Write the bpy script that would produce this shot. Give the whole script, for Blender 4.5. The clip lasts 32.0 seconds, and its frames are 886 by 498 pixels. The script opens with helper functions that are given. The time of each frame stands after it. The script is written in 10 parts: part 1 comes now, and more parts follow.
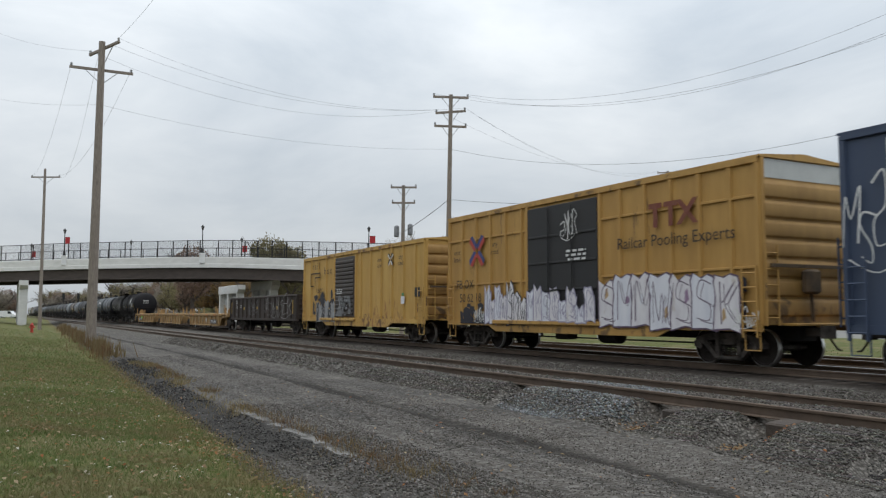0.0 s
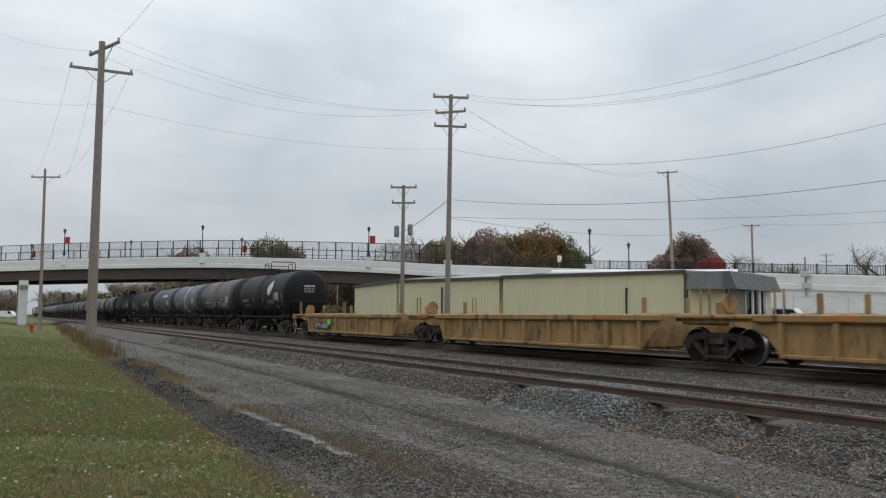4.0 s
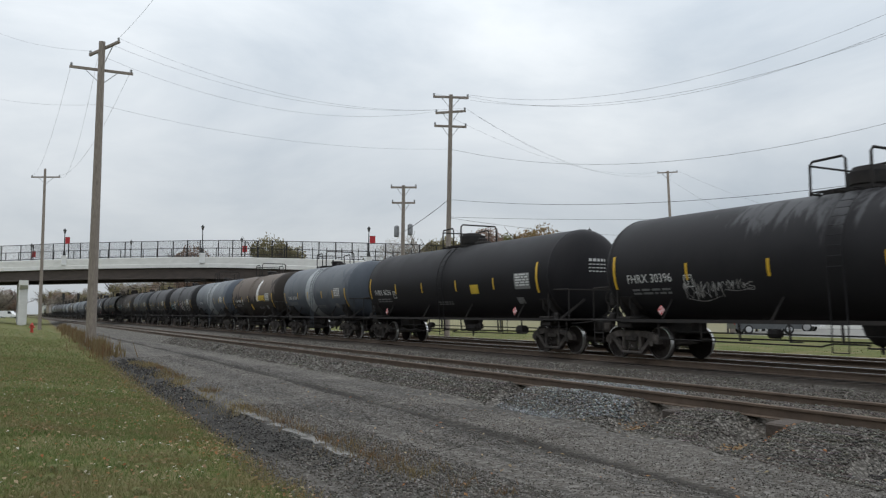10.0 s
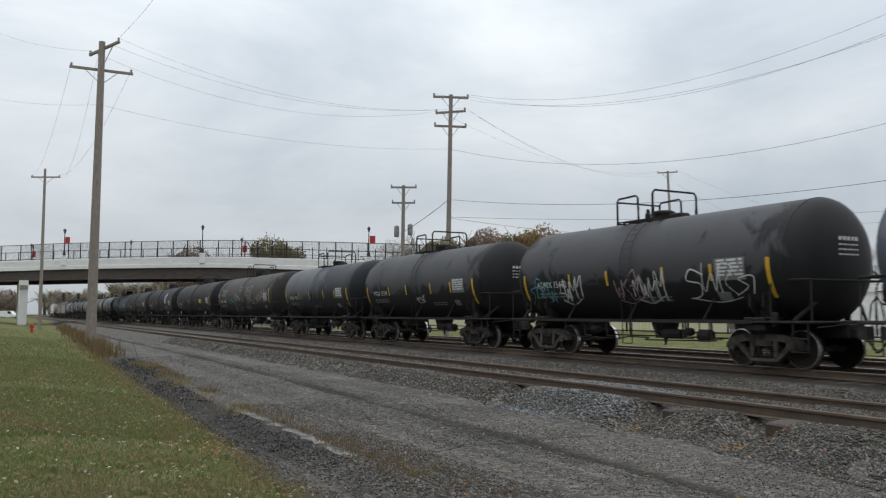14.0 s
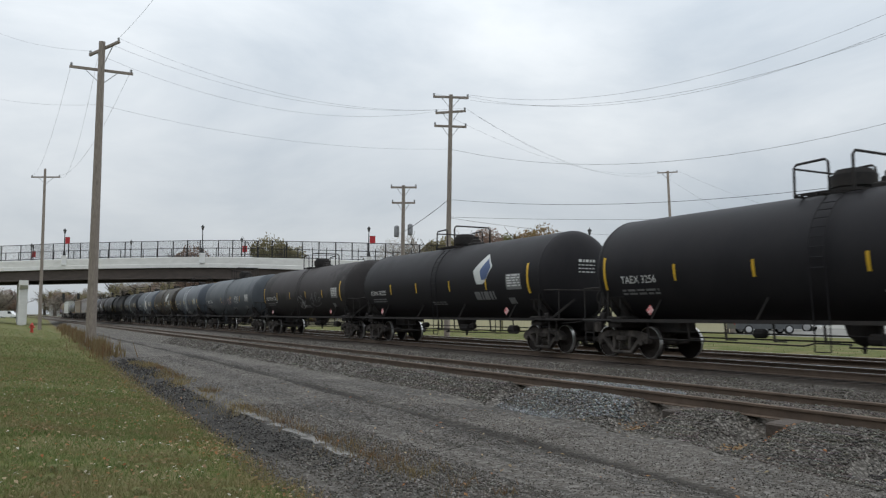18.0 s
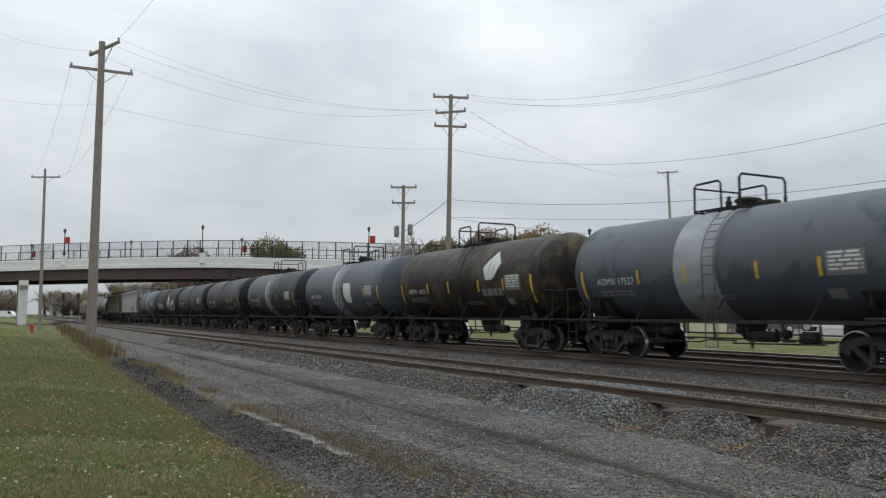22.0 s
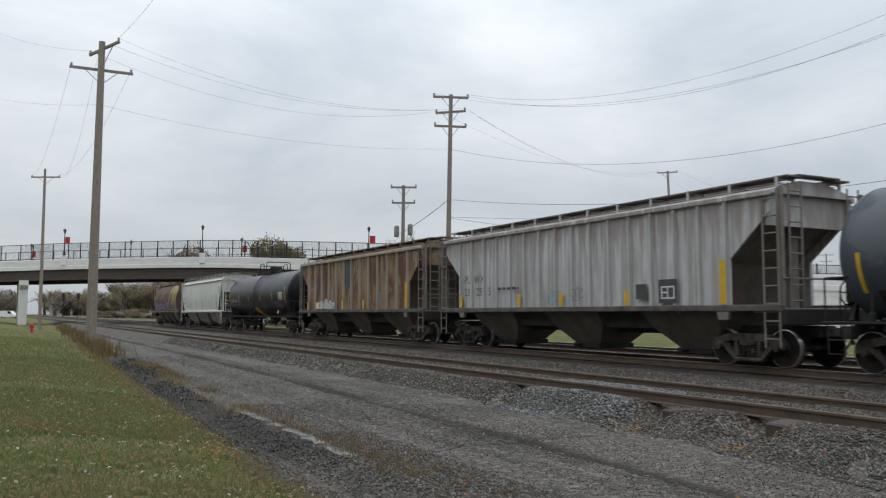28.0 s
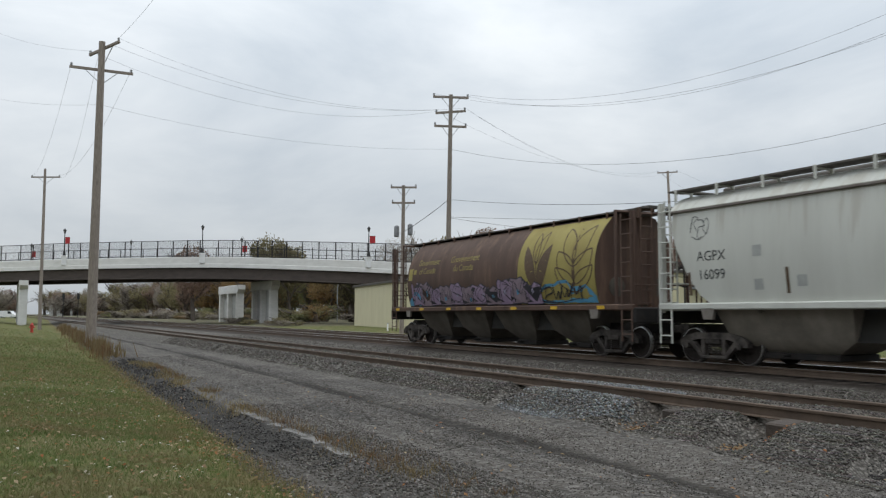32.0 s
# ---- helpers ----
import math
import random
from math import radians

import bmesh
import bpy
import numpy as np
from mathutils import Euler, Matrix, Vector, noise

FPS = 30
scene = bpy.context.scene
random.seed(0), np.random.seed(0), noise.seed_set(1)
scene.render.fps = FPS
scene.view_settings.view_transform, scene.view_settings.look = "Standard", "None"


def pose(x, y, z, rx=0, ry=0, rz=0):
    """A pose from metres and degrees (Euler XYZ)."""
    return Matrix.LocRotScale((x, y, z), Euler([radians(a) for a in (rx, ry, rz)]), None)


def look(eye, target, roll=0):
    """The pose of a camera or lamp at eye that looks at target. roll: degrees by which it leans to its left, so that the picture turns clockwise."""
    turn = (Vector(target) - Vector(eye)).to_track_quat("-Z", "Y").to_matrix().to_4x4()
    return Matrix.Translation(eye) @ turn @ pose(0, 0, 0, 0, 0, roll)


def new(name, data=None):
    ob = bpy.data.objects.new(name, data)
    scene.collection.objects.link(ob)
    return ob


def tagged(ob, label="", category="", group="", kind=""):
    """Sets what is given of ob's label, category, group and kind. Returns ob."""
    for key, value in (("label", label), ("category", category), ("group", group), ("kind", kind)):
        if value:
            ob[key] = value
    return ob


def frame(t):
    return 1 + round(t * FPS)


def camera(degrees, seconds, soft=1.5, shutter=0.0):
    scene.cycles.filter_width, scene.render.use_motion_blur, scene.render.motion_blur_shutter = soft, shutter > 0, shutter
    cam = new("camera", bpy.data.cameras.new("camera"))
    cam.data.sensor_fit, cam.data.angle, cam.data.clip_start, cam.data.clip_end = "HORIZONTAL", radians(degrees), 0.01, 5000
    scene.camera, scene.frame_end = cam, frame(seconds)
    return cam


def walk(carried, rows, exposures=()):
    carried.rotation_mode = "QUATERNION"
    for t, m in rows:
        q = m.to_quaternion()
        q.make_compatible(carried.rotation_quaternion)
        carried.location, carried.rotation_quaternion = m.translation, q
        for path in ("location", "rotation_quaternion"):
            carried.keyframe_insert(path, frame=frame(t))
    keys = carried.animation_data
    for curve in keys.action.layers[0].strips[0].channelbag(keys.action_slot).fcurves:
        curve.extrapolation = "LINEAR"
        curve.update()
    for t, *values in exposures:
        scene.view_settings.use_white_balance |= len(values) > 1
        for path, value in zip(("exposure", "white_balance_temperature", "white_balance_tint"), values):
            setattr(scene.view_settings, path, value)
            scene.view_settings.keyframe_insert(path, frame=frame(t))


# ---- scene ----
# World: x along the railway (the train runs towards +x), y away from the camera, z up from the rail heads of the main line.
EYE = (0.0, 0.0, 1.29)
AIM = (EYE[0] - 0.8806, EYE[1] + 0.4739, EYE[2] + 0.0784)
cam = camera(56.6, 32.0, soft=1.25, shutter=0.12)
walk(cam, [(0.0, look(EYE, AIM)), (32.0, look(EYE, AIM))],
     exposures=((0.0, -0.03), (2.0, -0.05), (3.0, -0.11), (5.6, -0.15), (6.2, -0.12), (7.0, -0.01), (8.0, -0.04), (32.0, -0.04)))

# ---- light: an overcast sky and a weak, wide sun
world = bpy.data.worlds.new("overcast_sky")
scene.world = world
world.use_nodes = True
wt = world.node_tree
for n in list(wt.nodes):
    wt.nodes.remove(n)


def wn(kind, **kw):
    n = wt.nodes.new(kind)
    for k, v in kw.items():
        n.inputs[k].default_value = v
    return n


w_out = wt.nodes.new("ShaderNodeOutputWorld")
w_bg = wn("ShaderNodeBackground", Strength=1.0)
w_co = wt.nodes.new("ShaderNodeTexCoord")
w_map = wn("ShaderNodeMapping", Scale=(1.0, 1.0, 2.6), Rotation=(0.0, 0.0, radians(14)))
w_noise = wn("ShaderNodeTexNoise", Scale=2.2, Detail=7.0, Roughness=0.55, Distortion=0.4)
w_ramp = wt.nodes.new("ShaderNodeValToRGB")
w_ramp.color_ramp.elements[0].position, w_ramp.color_ramp.elements[0].color = 0.30, (0.592, 0.665, 0.742, 1)
w_ramp.color_ramp.elements[1].position, w_ramp.color_ramp.elements[1].color = 0.66, (0.915, 0.965, 1.005, 1)
w_sep = wt.nodes.new("ShaderNodeSeparateXYZ")
w_hor = wt.nodes.new("ShaderNodeMapRange")
w_hor.inputs["From Min"].default_value, w_hor.inputs["From Max"].default_value = 0.0, 1.0
w_hor.inputs["To Min"].default_value, w_hor.inputs["To Max"].default_value = 0.61, 2.06
w_mul = wt.nodes.new("ShaderNodeVectorMath")
w_mul.operation = "SCALE"
w_sky = wt.nodes.new("ShaderNodeTexSky")
w_sky.sky_type, w_sky.sun_disc = "NISHITA", False
w_sky.sun_elevation, w_sky.sun_rotation = radians(76), radians(122)
w_mix = wt.nodes.new("ShaderNodeMix")
w_mix.data_type = "RGBA"
w_mix.inputs["Factor"].default_value = 0.04
w_sky_s = wt.nodes.new("ShaderNodeVectorMath")
w_sky_s.operation = "SCALE"
w_sky_s.inputs["Scale"].default_value = 0.12
for a, b in ((w_co.outputs["Generated"], w_map.inputs["Vector"]), (w_map.outputs["Vector"], w_noise.inputs["Vector"]),
             (w_noise.outputs["Fac"], w_ramp.inputs["Fac"]), (w_co.outputs["Generated"], w_sep.inputs["Vector"]),
             (w_sep.outputs["Z"], w_hor.inputs["Value"]), (w_ramp.outputs["Color"], w_mul.inputs["Vector"]),
             (w_hor.outputs["Result"], w_mul.inputs["Scale"]), (w_sky.outputs["Color"], w_sky_s.inputs["Vector"]),
             (w_mul.outputs["Vector"], w_mix.inputs["A"]), (w_sky_s.outputs["Vector"], w_mix.inputs["B"]),
             (w_mix.outputs["Result"], w_bg.inputs["Color"]), (w_bg.outputs["Background"], w_out.inputs["Surface"])):
    wt.links.new(a, b)

sun_data = bpy.data.lights.new("sun", "SUN")
sun_data.energy, sun_data.angle, sun_data.color = 0.5, radians(40), (1.0, 0.97, 0.93)
sun = new("sun", sun_data)
sun.matrix_world = look((0, 0, 60), (-8, 5, 20))


# ---- materials
def material(name, base, rough=0.7, metal=0.0, dark=None, scale=3.0, amount=0.5, stretch=(1, 1, 1), spots=None, spot_at=0.62,
             spot_scale=1.2, spot_soft=0.1, bump=0.15, bump_scale=40.0, vary=0.0, detail=6.0, spec=0.5, coords="Object", hard=1.0):
    """Paint, rust or stone: base and dark mixed by stretched noise, patches of a third colour, fine relief."""
    m = bpy.data.materials.new(name)
    m.use_nodes = True
    t = m.node_tree
    b = t.nodes["Principled BSDF"]
    b.inputs["Roughness"].default_value, b.inputs["Metallic"].default_value = rough, metal
    b.inputs["Specular IOR Level"].default_value = spec
    co = t.nodes.new("ShaderNodeTexCoord")
    mp = t.nodes.new("ShaderNodeMapping")
    mp.inputs["Scale"].default_value = stretch
    t.links.new(co.outputs[coords], mp.inputs["Vector"])
    src = mp.outputs["Vector"]
    if vary:
        info = t.nodes.new("ShaderNodeObjectInfo")
        add = t.nodes.new("ShaderNodeVectorMath")
        mul = t.nodes.new("ShaderNodeMath")
        mul.operation = "MULTIPLY"
        mul.inputs[1].default_value = 37.0
        t.links.new(info.outputs["Random"], mul.inputs[0])
        t.links.new(src, add.inputs[0])
        t.links.new(mul.outputs[0], add.inputs[1])
        src = add.outputs[0]
    n1 = t.nodes.new("ShaderNodeTexNoise")
    n1.inputs["Scale"].default_value, n1.inputs["Detail"].default_value, n1.inputs["Roughness"].default_value = scale, detail, 0.65
    t.links.new(src, n1.inputs["Vector"])
    r1 = t.nodes.new("ShaderNodeMapRange")
    r1.inputs["From Min"].default_value, r1.inputs["From Max"].default_value = 0.5 - 0.2 / hard, 0.5 + 0.2 / hard
    r1.inputs["To Min"].default_value, r1.inputs["To Max"].default_value = 0.0, amount
    t.links.new(n1.outputs["Fac"], r1.inputs["Value"])
    mx = t.nodes.new("ShaderNodeMix")
    mx.data_type = "RGBA"
    dark = dark or tuple(c * 0.45 for c in base)
    mx.inputs["A"].default_value, mx.inputs["B"].default_value = (*base, 1), (*dark, 1)
    t.links.new(r1.outputs["Result"], mx.inputs["Factor"])
    colour = mx.outputs["Result"]
    if spots:
        n2 = t.nodes.new("ShaderNodeTexNoise")
        n2.inputs["Scale"].default_value, n2.inputs["Detail"].default_value, n2.inputs["Roughness"].default_value = spot_scale, 8.0, 0.7
        t.links.new(src, n2.inputs["Vector"])
        r2 = t.nodes.new("ShaderNodeMapRange")
        r2.inputs["From Min"].default_value, r2.inputs["From Max"].default_value = spot_at - spot_soft, spot_at + spot_soft
        t.links.new(n2.outputs["Fac"], r2.inputs["Value"])
        m2 = t.nodes.new("ShaderNodeMix")
        m2.data_type = "RGBA"
        m2.inputs["B"].default_value = (*spots, 1)
        t.links.new(colour, m2.inputs["A"])
        t.links.new(r2.outputs["Result"], m2.inputs["Factor"])
        colour = m2.outputs["Result"]
    if vary:
        hv = t.nodes.new("ShaderNodeHueSaturation")
        rv = t.nodes.new("ShaderNodeMapRange")
        rv.inputs["To Min"].default_value, rv.inputs["To Max"].default_value = 1 - vary, 1 + vary
        t.links.new(info.outputs["Random"], rv.inputs["Value"])
        t.links.new(rv.outputs["Result"], hv.inputs["Value"])
        t.links.new(colour, hv.inputs["Color"])
        colour = hv.outputs["Color"]
    t.links.new(colour, b.inputs["Base Color"])
    if bump:
        n3 = t.nodes.new("ShaderNodeTexNoise")
        n3.inputs["Scale"].default_value, n3.inputs["Detail"].default_value = bump_scale, 4.0
        t.links.new(co.outputs[coords], n3.inputs["Vector"])
        bp = t.nodes.new("ShaderNodeBump")
        bp.inputs["Strength"].default_value, bp.inputs["Distance"].default_value = bump, 0.02
        t.links.new(n3.outputs["Fac"], bp.inputs["Height"])
        t.links.new(bp.outputs["Normal"], b.inputs["Normal"])
        rr = t.nodes.new("ShaderNodeMapRange")
        rr.inputs["To Min"].default_value, rr.inputs["To Max"].default_value = max(0.02, rough - 0.15), min(1.0, rough + 0.15)
        t.links.new(n1.outputs["Fac"], rr.inputs["Value"])
        t.links.new(rr.outputs["Result"], b.inputs["Roughness"])
    return m


def runs(t, p, x0, x1, z0, z1, colour, stretch, at, strength=0.85):
    """Adds dirt runs, rust or a paler coat in a window of the thing's own length and height to a paint."""
    co = t.nodes.new("ShaderNodeTexCoord")
    sx = t.nodes.new("ShaderNodeSeparateXYZ")
    t.links.new(co.outputs["Object"], sx.inputs["Vector"])
    mp = t.nodes.new("ShaderNodeMapping")
    mp.inputs["Scale"].default_value = stretch
    t.links.new(co.outputs["Object"], mp.inputs["Vector"])
    nz = t.nodes.new("ShaderNodeTexNoise")
    nz.inputs["Scale"].default_value, nz.inputs["Detail"].default_value, nz.inputs["Roughness"].default_value, nz.inputs["Distortion"].default_value = 1.0, 7.0, 0.62, 0.6
    t.links.new(mp.outputs["Vector"], nz.inputs["Vector"])

    def span(v, a, b, lo, hi):
        n = t.nodes.new("ShaderNodeMapRange")
        n.interpolation_type = "SMOOTHSTEP"
        for k, q in zip(("From Min", "From Max", "To Min", "To Max"), (a, b, lo, hi)):
            n.inputs[k].default_value = q
        t.links.new(v, n.inputs["Value"])
        return n.outputs["Result"]

    def calc(op, a, b):
        n = t.nodes.new("ShaderNodeMath")
        n.operation = op
        for i, v in enumerate((a, b)):
            if isinstance(v, (int, float)):
                n.inputs[i].default_value = v
            else:
                t.links.new(v, n.inputs[i])
        return n.outputs[0]
    w = (x1 - x0) * 0.3
    inside = calc("MULTIPLY", span(sx.outputs["X"], x0, x0 + w, 0.0, 1.0), span(sx.outputs["X"], x1 - w, x1, 1.0, 0.0))
    inside = calc("MULTIPLY", inside, span(sx.outputs["Z"], z0, z1, 0.0, 1.0))
    # where the window is full a lower threshold lets more of the noise through
    edge = calc("ADD", nz.outputs["Fac"], calc("MULTIPLY", calc("SUBTRACT", inside, 1.0), 0.28))
    fac = calc("MULTIPLY", span(edge, at - 0.05, at + 0.07, 0.0, strength), span(inside, 0.0, 0.12, 0.0, 1.0))
    mx = t.nodes.new("ShaderNodeMix")
    mx.data_type = "RGBA"
    old = p.inputs["Base Color"].links[0].from_socket
    t.links.new(old, mx.inputs["A"])
    mx.inputs["B"].default_value = (*colour, 1)
    t.links.new(fac, mx.inputs["Factor"])
    t.links.new(mx.outputs["Result"], p.inputs["Base Color"])


# ---- mesh building
class Shape:
    """Vertices and faces gathered from simple forms, then turned into one mesh."""

    def __init__(self):
        self.v, self.f = [], []

    def add(self, verts, faces):
        o = len(self.v)
        self.v.extend(tuple(p) for p in verts)
        self.f.extend(tuple(i + o for i in q) for q in faces)
        return self

    def box(self, x0, x1, y0, y1, z0, z1, c=0.0):
        """A block, its edges cut by c."""
        if c <= 0:
            p = [(x, y, z) for z in (z0, z1) for x, y in ((x0, y0), (x1, y0), (x1, y1), (x0, y1))]
            return self.add(p, [(3, 2, 1, 0), (4, 5, 6, 7), (0, 1, 5, 4), (1, 2, 6, 5), (2, 3, 7, 6), (3, 0, 4, 7)])
        c = min(c, (x1 - x0) * 0.45, (y1 - y0) * 0.45, (z1 - z0) * 0.45)

        def ring(e, z):
            return [(x0 + e + c, y0 + e, z), (x1 - e - c, y0 + e, z), (x1 - e, y0 + e + c, z), (x1 - e, y1 - e - c, z),
                    (x1 - e - c, y1 - e, z), (x0 + e + c, y1 - e, z), (x0 + e, y1 - e - c, z), (x0 + e, y0 + e + c, z)]
        p = ring(c, z0) + ring(0, z0 + c) + ring(0, z1 - c) + ring(c, z1)
        f = [tuple(range(7, -1, -1)), tuple(range(24, 32))]
        for k in range(3):
            for i in range(8):
                j = (i + 1) % 8
                f.append((k * 8 + i, k * 8 + j, k * 8 + 8 + j, k * 8 + 8 + i))
        return self.add(p, f)

    def tube(self, pts, r, n=6, caps=True, r2=None):
        """A round bar along a run of points."""
        pts = [Vector(p) for p in pts]
        rings, up = [], None
        for i, p in enumerate(pts):
            d = (pts[min(i + 1, len(pts) - 1)] - pts[max(i - 1, 0)]).normalized()
            a = d.orthogonal().normalized() if up is None else (up - d * up.dot(d)).normalized()
            up = a
            b = d.cross(a)
            rad = r if r2 is None else r + (r2 - r) * i / (len(pts) - 1)
            rings.append([p + (a * math.cos(2 * math.pi * k / n) + b * math.sin(2 * math.pi * k / n)) * rad for k in range(n)])
        verts = [q for ring in rings for q in ring]
        faces = [(i * n + k, i * n + (k + 1) % n, (i + 1) * n + (k + 1) % n, (i + 1) * n + k) for i in range(len(pts) - 1) for k in range(n)]
        if caps:
            faces += [tuple(range(n - 1, -1, -1)), tuple((len(pts) - 1) * n + k for k in range(n))]
        return self.add(verts, faces)

    def lathe(self, profile, n=32, centre=(0, 0, 0), axis="x", caps=True):
        """Turns (along, radius) pairs round an axis."""
        verts, faces = [], []
        for a, r in profile:
            for k in range(n):
                w = 2 * math.pi * k / n
                c, s = math.cos(w) * r, math.sin(w) * r
                q = {"x": (a, c, s), "y": (s, a, c), "z": (c, s, a)}[axis]
                verts.append((centre[0] + q[0], centre[1] + q[1], centre[2] + q[2]))
        for i in range(len(profile) - 1):
            for k in range(n):
                j = (k + 1) % n
                faces.append((i * n + k, i * n + j, (i + 1) * n + j, (i + 1) * n + k))
        if caps:
            faces += [tuple(range(n - 1, -1, -1)), tuple((len(profile) - 1) * n + k for k in range(n))]
        return self.add(verts, faces)

    def prism(self, pts, a, b, axis="y"):
        """A flat outline of pairs pushed from a to b: along y the pairs are (x, z), along x (y, z), along z (x, y)."""
        put = {"y": lambda p, w: (p[0], w, p[1]), "x": lambda p, w: (w, p[0], p[1]), "z": lambda p, w: (p[0], p[1], w)}[axis]
        n = len(pts)
        return self.add([put(p, a) for p in pts] + [put(p, b) for p in pts],
                        [tuple(range(n)), tuple(range(2 * n - 1, n - 1, -1))] + [(i, i + n, (i + 1) % n + n, (i + 1) % n) for i in range(n)])

    def beam(self, p, q, w, h):
        """A square bar from p to q."""
        p, q = Vector(p), Vector(q)
        d = (q - p).normalized()
        s = d.cross(Vector((0, 0, 1)))
        s = (s if s.length > 1e-3 else Vector((1, 0, 0))).normalized()
        u = s.cross(d)
        c = [(-w / 2, -h / 2), (w / 2, -h / 2), (w / 2, h / 2), (-w / 2, h / 2)]
        return self.add([e + s * a + u * b for e in (p, q) for a, b in c],
                        [(3, 2, 1, 0), (4, 5, 6, 7), (0, 1, 5, 4), (1, 2, 6, 5), (2, 3, 7, 6), (3, 0, 4, 7)])

    def strip(self, pairs):
        """Quads between successive pairs of points."""
        verts = [q for pr in pairs for q in pr]
        return self.add(verts, [(2 * i, 2 * i + 1, 2 * i + 3, 2 * i + 2) for i in range(len(pairs) - 1)])

    def mesh(self, name, smooth=35):
        me = bpy.data.meshes.new(name)
        me.from_pydata(self.v, [], self.f)
        bm = bmesh.new()
        bm.from_mesh(me)
        bmesh.ops.recalc_face_normals(bm, faces=bm.faces)
        bm.to_mesh(me)
        bm.free()
        me.materials.append(None)
        if smooth:
            me.polygons.foreach_set("use_smooth", [True] * len(me.polygons))
            me.set_sharp_from_angle(angle=radians(smooth))
        me.update()
        return me


def put(name, shape, mat, smooth=35):
    """A mesh object of its own, from a Shape or a mesh that others share."""
    me = shape.mesh(name, smooth) if isinstance(shape, Shape) else shape
    ob = new(name, me)
    ob.material_slots[0].link = "OBJECT"
    ob.material_slots[0].material = mat
    return ob


def part(name, shape, mat, parent, label="", at=None, kind=""):
    """One part of a thing, at the pose `at` in the space of its parent."""
    ob = put(name, shape, mat)
    ob.parent = parent
    if at is not None:
        ob.matrix_basis = at
    return tagged(ob, label, kind=kind)


def thing(name, label, category, group="", at=None, kind=""):
    ob = tagged(new(name), label, category, group, kind)
    if at is not None:
        ob.matrix_basis = at
    return ob


STORE = {}


def shared(key, build):
    """The mesh stored under key, built the first time."""
    if key not in STORE:
        STORE[key] = build().mesh(key)
    return STORE[key]


def lettering(text, size, key=None):
    """Flat letters as a mesh in the xz plane, centred on x, standing on z = 0."""
    key = "text " + text + str(size)
    if key not in STORE:
        cu = bpy.data.curves.new("letters", "FONT")
        cu.body, cu.size, cu.align_x, cu.resolution_u = text, size, "CENTER", 3
        ob = bpy.data.objects.new("letters", cu)
        scene.collection.objects.link(ob)
        dg = bpy.context.evaluated_depsgraph_get()
        me = bpy.data.meshes.new_from_object(ob.evaluated_get(dg))
        bpy.data.objects.remove(ob)
        for v in me.vertices:
            v.co = (v.co.x, 0, v.co.y)
        me.materials.clear()
        me.materials.append(None)
        STORE[key] = me
    return STORE[key]


# ---- colours of the place
M_RAIL = material("rusty_rail", (0.125, 0.086, 0.060), 0.85, 0.0, (0.060, 0.043, 0.033), 2.0, 0.8, bump=0.2)
M_SHINE = material("worn_rail_head", (0.80, 0.80, 0.81), 0.36, 1.0, (0.55, 0.55, 0.56), 1.0, 0.6, (0.2, 4, 4), bump=0.05)
M_TIE = material("old_tie_wood", (0.075, 0.058, 0.046), 0.9, 0, (0.035, 0.028, 0.023), 6.0, 0.8, (1, 6, 1), bump=0.5, vary=0.25)
M_CONC = material("white_concrete", (0.72, 0.71, 0.68), 0.85, 0, (0.52, 0.51, 0.48), 0.7, 0.6, (1, 1, 2.5), bump=0.1)
M_CONC2 = material("grey_concrete", (0.50, 0.50, 0.48), 0.88, 0, (0.36, 0.36, 0.34), 0.5, 0.7, (1, 1, 2), bump=0.15)
M_GIRD = material("brown_weathering_steel", (0.085, 0.066, 0.056), 0.8, 0.1, (0.05, 0.04, 0.035), 0.8, 0.8, (1, 1, 3), bump=0.1)
M_BLACK = material("black_iron", (0.018, 0.018, 0.019), 0.6, 0.2, (0.03, 0.028, 0.026), 4.0, 0.5)
M_POLE = material("weathered_pole_wood", (0.335, 0.288, 0.245), 0.9, 0, (0.15, 0.122, 0.100), 5.0, 0.9, (6, 6, 0.5), bump=0.5, bump_scale=25)
M_WIRE = material("grey_wire", (0.055, 0.057, 0.062), 0.6, 0.2, bump=0)
M_WIRE_PALE = material("pale_aluminium_wire", (0.23, 0.24, 0.26), 0.6, 0.2, bump=0)
M_BEIGE = material("beige_metal_siding", (0.60, 0.555, 0.375), 0.6, 0, (0.50, 0.455, 0.30), 1.0, 0.6, (1, 1, 0.3), bump=0.08)
M_TRIM = material("dark_brown_trim", (0.075, 0.065, 0.055), 0.6, 0, bump=0.1)
M_SHINGLE = material("grey_metal_mansard", (0.105, 0.108, 0.105), 0.6, 0.1, (0.070, 0.073, 0.070), 2.0, 0.6, (1, 1, 0.4), bump=0.15)
M_GLASS = material("dark_window_glass", (0.02, 0.022, 0.024), 0.08, 0, bump=0)
M_RED = material("red_banner_cloth", (0.42, 0.025, 0.03), 0.8, 0, (0.30, 0.02, 0.025), 3, 0.6, bump=0.1)
M_HYD = material("red_hydrant_paint", (0.50, 0.045, 0.03), 0.5, 0, (0.32, 0.03, 0.02), 6, 0.6)
M_WHITE = material("white_paint", (0.78, 0.78, 0.77), 0.5, 0, (0.6, 0.6, 0.58), 2, 0.4, bump=0.05)
M_LAMP = material("frosted_lamp_glass", (0.12, 0.12, 0.115), 0.4, 0, bump=0)
M_BARK = material("grey_brown_bark", (0.11, 0.088, 0.070), 0.95, 0, (0.05, 0.04, 0.033), 5, 0.8, (4, 4, 0.7), bump=0.5)
